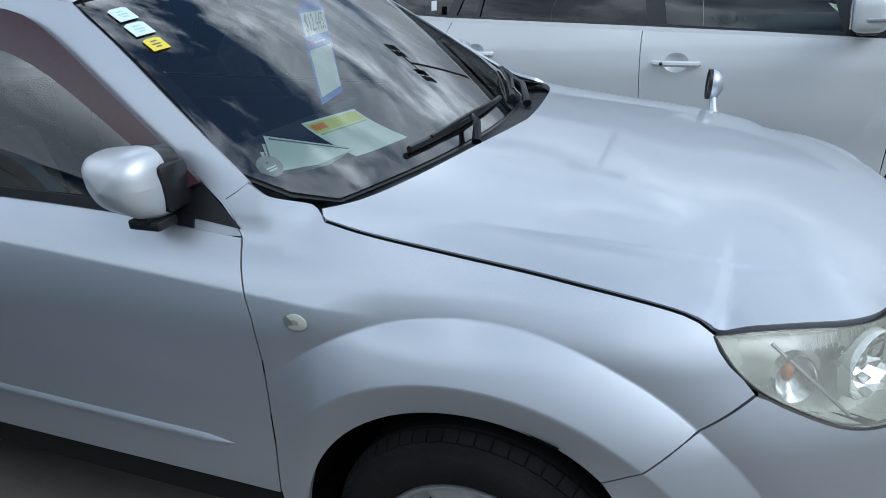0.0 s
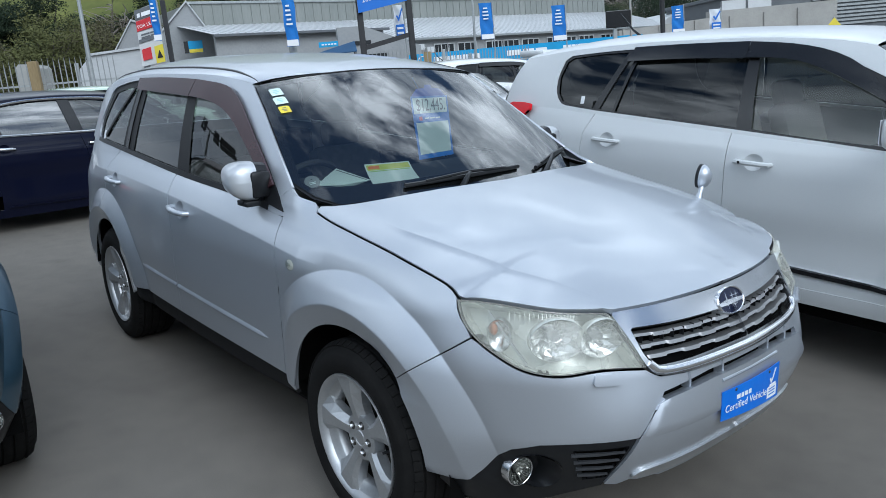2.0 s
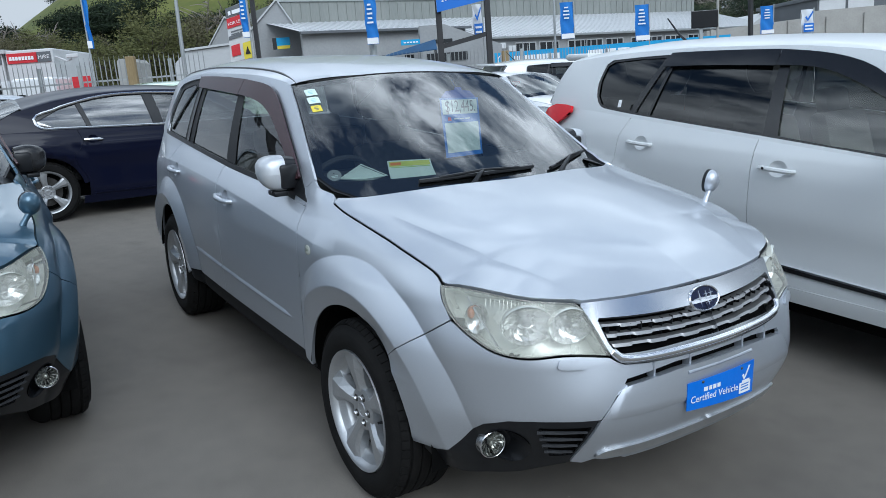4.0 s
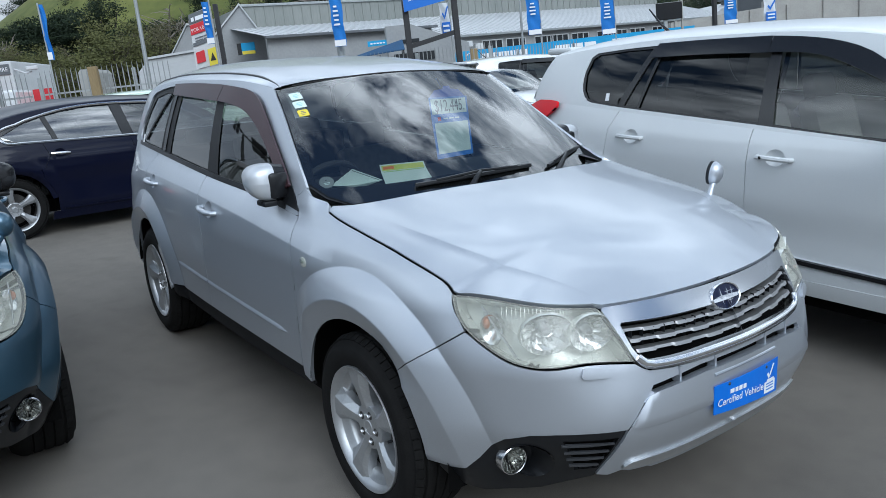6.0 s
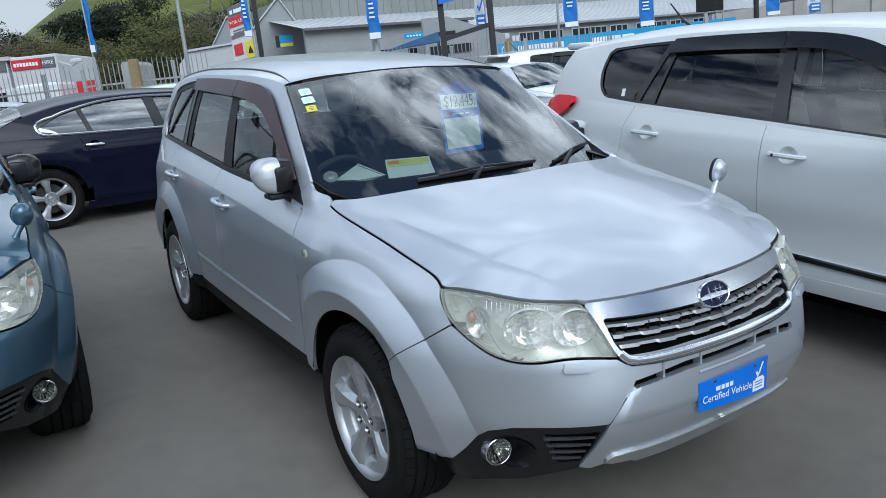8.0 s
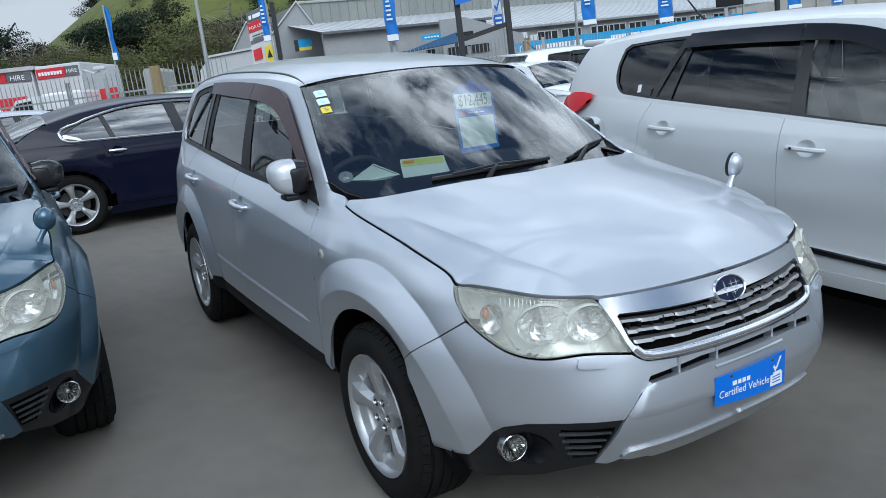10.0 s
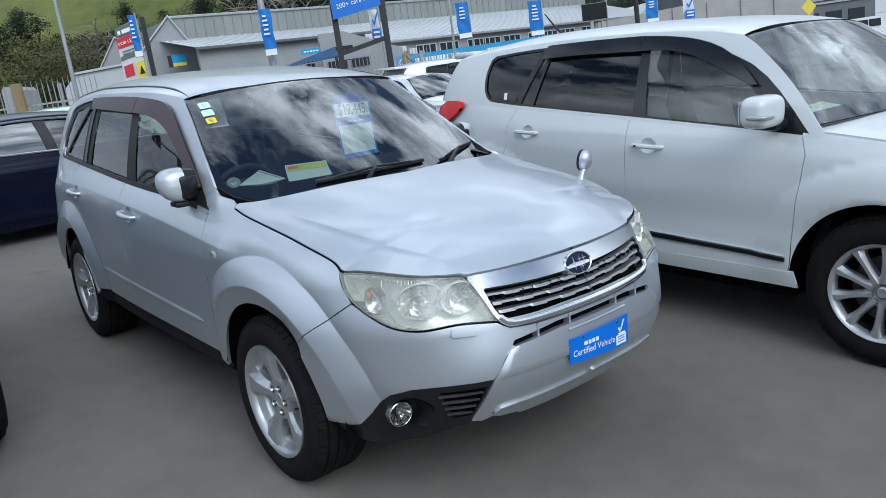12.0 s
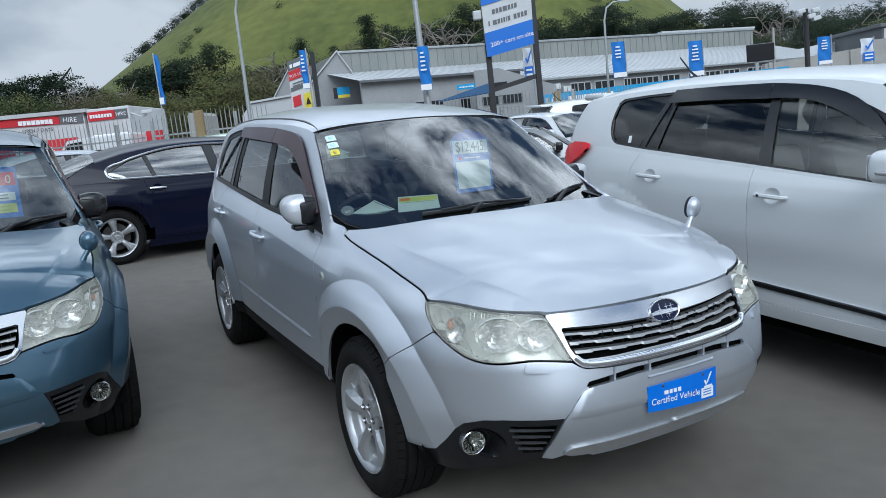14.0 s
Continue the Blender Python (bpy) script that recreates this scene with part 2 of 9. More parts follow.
HAZELENS = hazy_lens()

# ---------------- geometry helpers ----------------
from mathutils.geometry import delaunay_2d_cdt


CLEAR = ("windscreen_glass", "side_glass", "tinted_side_glass", "lamp_lens", "hazy_lamp_lens")     # panes that let daylight in


def pch(xs, ys):
    """A smooth monotone curve through the given values."""
    xs, ys = np.array(xs, float), np.array(ys, float)
    if xs[0] > xs[-1]:
        xs, ys = xs[::-1], ys[::-1]
    h, d = np.diff(xs), np.diff(ys) / np.diff(xs)
    m = np.zeros(len(xs))
    if len(xs) > 2:
        w1, w2 = 2 * h[1:] + h[:-1], h[1:] + 2 * h[:-1]
        ok = d[:-1] * d[1:] > 0
        a, b = np.where(ok, d[:-1], 1), np.where(ok, d[1:], 1)
        m[1:-1] = np.where(ok, (w1 + w2) / (w1 / a + w2 / b), 0)
    m[0], m[-1] = d[0], d[-1]

    def f(x):
        x = np.asarray(x, float)
        i = np.clip(np.searchsorted(xs, x) - 1, 0, len(xs) - 2)
        t = (x - xs[i]) / h[i]
        lo, hi = t < 0, t > 1
        tc = np.clip(t, 0, 1)
        v = ((1 + 2 * tc) * (1 - tc) ** 2 * ys[i] + tc * (1 - tc) ** 2 * h[i] * m[i]
             + tc ** 2 * (3 - 2 * tc) * ys[i + 1] + tc ** 2 * (tc - 1) * h[i] * m[i + 1])
        return v + np.where(lo, (x - xs[0]) * m[0], 0) + np.where(hi, (x - xs[-1]) * m[-1], 0)
    return f


def cubic(ts, vs):
    """A natural cubic spline."""
    ts, vs = np.array(ts, float), np.array(vs, float)
    n, h = len(ts), np.diff(ts)
    a, r = np.eye(n), np.zeros(n)
    for i in range(1, n - 1):
        a[i, i - 1], a[i, i], a[i, i + 1] = h[i - 1], 2 * (h[i - 1] + h[i]), h[i]
        r[i] = 6 * ((vs[i + 1] - vs[i]) / h[i] - (vs[i] - vs[i - 1]) / h[i - 1])
    m = np.linalg.solve(a, r)

    def f(t):
        t = np.asarray(t, float)
        i = np.clip(np.searchsorted(ts, t) - 1, 0, n - 2)
        A, B = (ts[i + 1] - t) / h[i], (t - ts[i]) / h[i]
        return A * vs[i] + B * vs[i + 1] + ((A ** 3 - A) * m[i] + (B ** 3 - B) * m[i + 1]) * h[i] ** 2 / 6
    return f


def inside(pts, poly):
    x, y = pts[:, 0], pts[:, 1]
    c = np.zeros(len(pts), bool)
    px, py = poly[:, 0], poly[:, 1]
    qx, qy = np.roll(px, 1), np.roll(py, 1)
    for ax, ay, bx, by in zip(px, py, qx, qy):
        if ay == by:
            continue
        c ^= ((ay > y) != (by > y)) & (x < (bx - ax) * (y - ay) / (by - ay) + ax)
    return c


def dense(poly, step, closed=True):
    out, n = [], len(poly)
    for i in range(n if closed else n - 1):
        a, b = np.array(poly[i], float), np.array(poly[(i + 1) % n], float)
        k = max(1, int(np.ceil(np.linalg.norm(b - a) / step)))
        out += [a + (b - a) * j / k for j in range(k)]
    if not closed:
        out.append(np.array(poly[-1], float))
    return np.array(out)


def smooth_line(pts, n=24):
    """A smooth open line through a few points."""
    p = np.array(pts, float)
    t = np.concatenate([[0], np.cumsum(np.linalg.norm(np.diff(p, axis=0), axis=1))])
    u = np.linspace(0, t[-1], n)
    return [tuple(q) for q in np.stack([cubic(t, p[:, k])(u) for k in range(p.shape[1])], 1)]


def link_mesh(name, verts, faces, mat, parent=None, smooth=True, label=""):
    me = bpy.data.meshes.new(name)
    me.from_pydata([tuple(v) for v in verts], [], [tuple(f) for f in faces])
    if smooth:
        me.polygons.foreach_set("use_smooth", [True] * len(me.polygons))
    me.materials.append(mat)
    ob = new(name, me)
    ob.parent = parent
    if mat.name in CLEAR:
        ob.visible_shadow = False
    if label:
        tagged(ob, label)
    return ob


def part(name, bm, mat, parent=None, label="", smooth=False):
    """Links a bmesh as one mesh object under a thing or a part."""
    me = bpy.data.meshes.new(name)
    bmesh.ops.recalc_face_normals(bm, faces=bm.faces)
    bm.to_mesh(me)
    bm.free()
    if smooth:
        me.polygons.foreach_set("use_smooth", [True] * len(me.polygons))
        me.set_sharp_from_angle(angle=radians(38))
    me.materials.append(mat)
    ob = new(name, me)
    ob.parent = parent
    if label:
        tagged(ob, label)
    return ob


def panel(name, surf, outline, mat, parent, holes=(), step=0.03, side=-1, flange=0.012, lift=0.0, label="", core=(-1.3, 0, 0.6), lines=()):
    """A sheet cut to an outline out of a curved surface, with its edge folded inwards."""
    loops = [dense(outline, step * 0.6)] + [dense(h, step * 0.6) for h in holes]
    lo, hi = loops[0].min(0), loops[0].max(0)
    gx, gy = np.meshgrid(np.arange(lo[0] + step / 2, hi[0], step), np.arange(lo[1] + step / 2, hi[1], step * 0.87))
    gx[1::2] += step / 2
    g = np.stack([gx.ravel(), gy.ravel()], 1)
    keep = inside(g, loops[0])
    for h in loops[1:]:
        keep &= ~inside(g, h)
    g = g[keep]
    edge = np.concatenate(loops)
    # folds in the sheet get points and edges of their own
    fold, links = [], []
    for ln in lines:
        q = dense(ln, step * 0.6, False)
        ok = inside(q, loops[0])
        for h in loops[1:]:
            ok &= ~inside(q, h)
        for k in range(0, len(edge), 200):
            ok &= np.linalg.norm(q[:, None] - edge[None, k:k + 200], axis=2).min(1) > step * 0.3
        last = None
        for i in range(len(q)):
            if ok[i]:
                if last == i - 1 and i:
                    links.append((len(edge) + len(fold) - 1, len(edge) + len(fold)))
                fold.append(q[i])
                last = i
    if fold:
        edge = np.concatenate([edge, np.array(fold)])
    if len(g):
        far = np.ones(len(g), bool)
        for k in range(0, len(edge), 200):
            d = np.linalg.norm(g[:, None] - edge[None, k:k + 200], axis=2).min(1)
            far &= d > step * 0.42
        g = g[far]
    pts = np.concatenate([edge, g])
    edges, o = [], 0
    for l in loops:
        n = len(l)
        edges += [(o + i, o + (i + 1) % n) for i in range(n)]
        o += n
    edges += links
    vs, _, fs, *_ = delaunay_2d_cdt([Vector(p) for p in pts], edges, [], 0, 1e-6)
    v2 = np.array([tuple(v) for v in vs])
    f = np.array([t for t in fs if len(t) == 3])
    c = v2[f].mean(1)
    ok = inside(c, loops[0])
    for h in loops[1:]:
        ok &= ~inside(c, h)
    f = f[ok]
    used = np.unique(f)
    back = -np.ones(len(v2), int)
    back[used] = np.arange(len(used))
    v2, f = v2[used], back[f]
    p = surf(v2)
    e = 1e-3
    nu = surf(v2 + [e, 0]) - surf(v2 - [e, 0])
    nv = surf(v2 + [0, e]) - surf(v2 - [0, e])
    nor = np.cross(nu, nv)
    nor /= np.linalg.norm(nor, axis=1)[:, None] + 1e-12
    flip = np.sign(((p - np.array(core) * [1, 0, 1]) * nor).sum(1).mean()) or 1
    nor = nor * flip
    p = p + nor * lift
    if side < 0:
        p, nor = p * [1, -1, 1], nor * [1, -1, 1]
    fn = np.cross(p[f[:, 1]] - p[f[:, 0]], p[f[:, 2]] - p[f[:, 0]])
    wrong = (fn * nor[f[:, 0]]).sum(1) < 0
    f[wrong] = f[wrong][:, ::-1]
    faces = [tuple(t) for t in f]
    verts, normals = p, nor
    if flange:
        count = {}
        for a, b, c3 in faces:
            for q in ((a, b), (b, c3), (c3, a)):
                count[q] = 1
        rim = [q for q in count if (q[1], q[0]) not in count]
        ids = sorted({i for q in rim for i in q})
        top = {i: len(p) + k for k, i in enumerate(ids)}
        low = {i: len(p) + len(ids) + k for k, i in enumerate(ids)}
        verts = np.concatenate([p, p[ids], p[ids] - nor[ids] * flange])
        normals = np.concatenate([nor, np.zeros((2 * len(ids), 3))])
        faces += [(top[b], top[a], low[a], low[b]) for a, b in rim]
    ob = link_mesh(name, verts, faces, mat, parent, label=label)
    ob.data.normals_split_custom_set_from_vertices([tuple(n) for n in normals])
    return ob


def grid(name, fn, us, vs, mat, parent, label="", flip=False, closed=False):
    """A sheet of quads from a function of two parameters."""
    U, V = np.meshgrid(us, vs, indexing="ij")
    p = fn(U.ravel(), V.ravel())
    n, m = len(us), len(vs)
    faces = []
    for i in range(n - 1 + closed):
        for j in range(m - 1):
            q = (i * m + j, (i + 1) % n * m + j, (i + 1) % n * m + j + 1, i * m + j + 1)
            faces.append(q[::-1] if flip else q)
    return link_mesh(name, p, faces, mat, parent, label=label)


def box(bm, c, s, bevel=0.0, m=None):
    r = bmesh.ops.create_cube(bm, size=1.0)
    vs = r["verts"]
    bmesh.ops.scale(bm, vec=s, verts=vs)
    if bevel:
        es = list({e for v in vs for e in v.link_edges})
        o = bmesh.ops.bevel(bm, geom=es, offset=bevel, segments=2, profile=0.5, affect="EDGES")
        vs = list({v for f in o["faces"] for v in f.verts} | {v for v in vs if v.is_valid})
    if m is not None:
        bmesh.ops.transform(bm, matrix=m, verts=vs)
    bmesh.ops.translate(bm, vec=c, verts=vs)
    return vs


def pebble(name, c, s, e, mat, parent, label="", flip=False):
    """A rounded block: a box of the given size whose corners swell by the power e."""
    def fn(u, v):
        p = lambda t: np.sign(t) * np.abs(t) ** (2 / e)
        return np.stack([c[0] + s[0] / 2 * p(np.cos(v)) * p(np.cos(u)), c[1] + s[1] / 2 * p(np.cos(v)) * p(np.sin(u)), c[2] + s[2] / 2 * p(np.sin(v))], 1)
    return grid(name, fn, np.linspace(0, 2 * math.pi, 41), np.linspace(-math.pi / 2, math.pi / 2, 21), mat, parent, label, flip)


def lathe(bm, profile, n=32, m=None, arc=(0, 2 * math.pi)):
    """Turns a line of (radius, height) round the z axis."""
    full = abs(arc[1] - arc[0] - 2 * math.pi) < 1e-6
    k = n if full else n + 1
    rings = []
    for r, z in profile:
        ring = []
        for i in range(k):
            a = arc[0] + (arc[1] - arc[0]) * i / n
            v = Vector((r * math.cos(a), r * math.sin(a), z))
            ring.append(bm.verts.new(m @ v if m is not None else v))
        rings.append(ring)
    for a, b in zip(rings, rings[1:]):
        for i in range(n):
            j = (i + 1) % k
            bm.faces.new((a[i], a[j], b[j], b[i]))
    return rings


def tube(bm, pts, r, n=8, caps=True):
    """A round bar along a line; r may differ from point to point."""
    pts = [Vector(p) for p in pts]
    rs = r if isinstance(r, (list, tuple)) else [r] * len(pts)
    rings, side = [], None
    for i, p in enumerate(pts):
        t = (pts[min(i + 1, len(pts) - 1)] - pts[max(i - 1, 0)]).normalized()
        if side is None:
            side = t.orthogonal().normalized()
        side = (side - t * side.dot(t)).normalized()
        up = t.cross(side)
        rings.append([bm.verts.new(p + (side * math.cos(a) + up * math.sin(a)) * rs[i]) for a in (2 * math.pi * k / n for k in range(n))])
    for a, b in zip(rings, rings[1:]):
        for k in range(n):
            bm.faces.new((a[k], a[(k + 1) % n], b[(k + 1) % n], b[k]))
    if caps:
        bm.faces.new(rings[0][::-1])
        bm.faces.new(rings[-1])
    return rings


def prism(bm, poly, depth, m):
    """A flat outline given thickness along its own z, from 0 to depth."""
    a = [bm.verts.new(m @ Vector((x, y, 0))) for x, y in poly]
    b = [bm.verts.new(m @ Vector((x, y, depth))) for x, y in poly]
    bm.faces.new(a[::-1])
    bm.faces.new(b)
    for i in range(len(poly)):
        j = (i + 1) % len(poly)
        bm.faces.new((a[i], a[j], b[j], b[i]))


def words(name, text, size, m, mat, parent=None, thick=0.0008, align="LEFT", label=""):
    """Letters as a thin mesh lying in the xy plane of the pose m."""
    cu = bpy.data.curves.new(name, "FONT")
    cu.body, cu.size, cu.extrude, cu.align_x = text, size, thick, align
    cu.resolution_u = 3
    tmp = bpy.data.objects.new(name, cu)
    scene.collection.objects.link(tmp)
    me = bpy.data.meshes.new_from_object(tmp.evaluated_get(bpy.context.evaluated_depsgraph_get()))
    bpy.data.objects.remove(tmp)
    bpy.data.curves.remove(cu)
    me.transform(m)
    me.materials.clear()
    me.materials.append(mat)
    ob = new(name, me)
    ob.parent = parent
    if label:
        tagged(ob, label)
    return ob


def facing(origin, right, up):
    """The pose whose x runs along right, y along up and z out of the face."""
    r = Vector(right).normalized()
    u = Vector(up)
    u = (u - r * u.dot(r)).normalized()
    z = r.cross(u)
    m = Matrix((r, u, z)).transposed().to_4x4()
    m.translation = origin
    return m

# ---------------- car shell ----------------
class Shell:
    """Curved surfaces of one car: x forward from the front axle, y to the side, z up. Everything is given for the +y side."""

    def __init__(self, plan, stations, zl, offsets, belt, tumble, roof_c, roof_e, hubs, flare, hood):
        p = np.array(plan, float)
        t = np.concatenate([[0], np.cumsum(np.linalg.norm(np.diff(p, axis=0), axis=1))])
        u = np.linspace(0, t[-1], 1600)
        fx, fy = cubic(t, p[:, 0])(u), cubic(t, p[:, 1])(u)
        s = np.concatenate([[0], np.cumsum(np.hypot(np.diff(fx), np.diff(fy)))])
        self.s, self.px, self.py = s, fx, np.maximum(fy, 0)
        self.py[0] = 0
        tx, ty = np.gradient(fx, s), np.gradient(fy, s)
        tx[:3], ty[:3], tx[-3:], ty[-3:] = 0, 1, 0, -1
        self.nx, self.ny = ty, -tx
        self.ss = np.array([np.interp(t[i], u, s) for i in stations])
        self.rows = [pch(zl, r) for r in offsets]
        self.belt = pch(*zip(*belt))
        self.tumble = tumble
        self.roof_c, self.roof_e = pch(*zip(*roof_c)), pch(*zip(*roof_e))
        self.hubs, self.flare_size = hubs, flare
        self.hood_data = hood
        self.step = 0.0
        self.lip = (0.6, 0.34, 0.20, 0.0)                     # how the wheel arch lip turns in, and where it fades

    def sx(self, x):
        """The place along the outline, from the nose, at which the side stands at x."""
        return np.interp(-np.asarray(x, float), -self.px, self.s)

    def sy(self, y):
        i = int(np.argmax(self.py))
        return np.interp(np.asarray(y, float), self.py[:i], self.s[:i])

    def offset(self, s, z):
        r = np.array([f(z) for f in self.rows])
        ks = self.ss
        i = np.clip(np.searchsorted(ks, s) - 1, 0, len(ks) - 2)
        h = ks[i + 1] - ks[i]
        t = np.clip((s - ks[i]) / h, 0, 1)
        m = np.zeros_like(r)
        for k in range(1, len(ks) - 1):
            m[k] = (r[k + 1] - r[k - 1]) / (ks[k + 1] - ks[k - 1])
        j = np.arange(len(s))
        return ((1 + 2 * t) * (1 - t) ** 2 * r[i, j] + t * (1 - t) ** 2 * h * m[i, j]
                + t ** 2 * (3 - 2 * t) * r[i + 1, j] + t ** 2 * (t - 1) * h * m[i + 1, j])

    def low(self, p):
        """The body below the belt: p holds the place along the outline and the height."""
        s, z = p[:, 0], p[:, 1]
        x, y = np.interp(s, self.s, self.px), np.interp(s, self.s, self.py)
        nx, ny = np.interp(s, self.s, self.nx), np.interp(s, self.s, self.ny)
        d = -self.offset(s, z)
        if self.flare_size:
            amount, r0, r1 = self.flare_size
            turn, base, rise_, keep = self.lip
            for hx, hz in self.hubs:
                r = np.hypot((x - hx) * 0.97, z - hz)
                k = np.clip((r1 - r) / (r1 - r0), 0, 1)
                fade = np.clip((z - base) / rise_, 0, 1)
                if self.step and hx == 0:
                    t = np.clip((x - hx + 0.45) / 0.16, 0, 1)
                    fade = fade * t * t * (3 - 2 * t)
                if self.step:
                    # the body draws in, breaks at a crisp crease and kicks out to the lip
                    near = np.clip((r1 + 0.07 - r) / 0.07, 0, 1)
                    d = d + ((amount + self.step) * k * (1.25 - 0.25 * k) - self.step * near ** 2) * fade
                else:
                    k = np.where(k < 0.08, k * k / 0.16, k - 0.04) / 0.96
                    d = d + amount * (1 - (1 - k) ** 3) * fade
                low = np.clip(r0 - r, 0, 0.085)
                d = d - turn * np.where(low < 0.006, low * low / 0.012, low - 0.003) * fade * (1 - keep * np.clip((x - hx - 0.17) / 0.12, 0, 1) * np.clip((0.72 - z) / 0.12, 0, 1))
        d = d + self.extra(x, y, z)
        return np.stack([x + nx * d, y + ny * d, z], 1)

    def extra(self, x, y, z):
        return 0

    def tuck(self, x):
        """How far the side glass leans in along the car."""
        return 1.0

    def belt_y(self, x):
        x = np.atleast_1d(np.asarray(x, float))
        return self.low(np.stack([self.sx(x), self.belt(x)], 1))[:, 1]

    def up(self, p):
        """The glasshouse side: p holds x and z."""
        x, z = p[:, 0], p[:, 1]
        dz = z - self.belt(x)
        y = self.belt_y(x) - (self.tumble[0] * dz + self.tumble[1] * dz ** 2) * self.tuck(x)
        return np.stack([x, y, z], 1)

    def edge_y(self, x):
        x = np.atleast_1d(np.asarray(x, float))
        return self.up(np.stack([x, self.roof_e(x)], 1))[:, 1]

    def roof(self, x, w):
        """w runs from 0 on the centre line to 1 at the cant rail."""
        ye, ze, zc = self.edge_y(x), self.roof_e(x), self.roof_c(x)
        a = np.abs(w)
        z = ze + (zc - ze) * (1 - a ** 3.0) ** 0.8
        return np.stack([x, ye * w, z], 1)

    def hood(self, p):
        x, y = p[:, 0], np.abs(p[:, 1])
        return np.stack([x, p[:, 1], self.hood_data(x, y)], 1)


def screen(sh, a0, a1, c0, c1, power=2.3, bow=0.02):
    """A windscreen between two pillars: a0, a1 are x, z of the lower and upper corner; c0, c1 of the middle."""
    def fn(p):
        u, v = p[:, 0], p[:, 1]
        xa, za = a0[0] + (a1[0] - a0[0]) * v, a0[1] + (a1[1] - a0[1]) * v + bow * 4 * v * (1 - v)
        ya = sh.up(np.stack([xa, za], 1))[:, 1]
        xc, zc = c0[0] + (c1[0] - c0[0]) * v, c0[1] + (c1[1] - c0[1]) * v + bow * 4 * v * (1 - v)
        k = np.abs(u) ** power
        return np.stack([xc + (xa - xc) * k, ya * u, zc + (za - zc) * k], 1)
    return fn


def ring_of(sh, hx, hz, rx, rz, n=24):
    """An oval outline on the side of a car."""
    return [(float(sh.sx(hx + rx * math.cos(a))), hz + rz * math.sin(a)) for a in np.linspace(0, 2 * math.pi, n + 1)[:-1]]


def scoop(sh, hx, hz, rx, rz, paint, door, sd, depth=0.024):
    """The hollow behind a door handle, dished into the opening cut for it."""
    def fn(a, k):
        x, z = hx + rx * np.cos(a) * (1 - k), hz + rz * np.sin(a) * (1 - k)
        p = sh.low(np.stack([sh.sx(x), z], 1))
        p[:, 1] -= depth * (1 - (1 - k) ** 2.2)
        return p * [1, sd, 1]
    grid("handle_recess", fn, np.linspace(0, 2 * math.pi, 25), np.linspace(0, 0.98, 8), paint, door, flip=sd < 0)


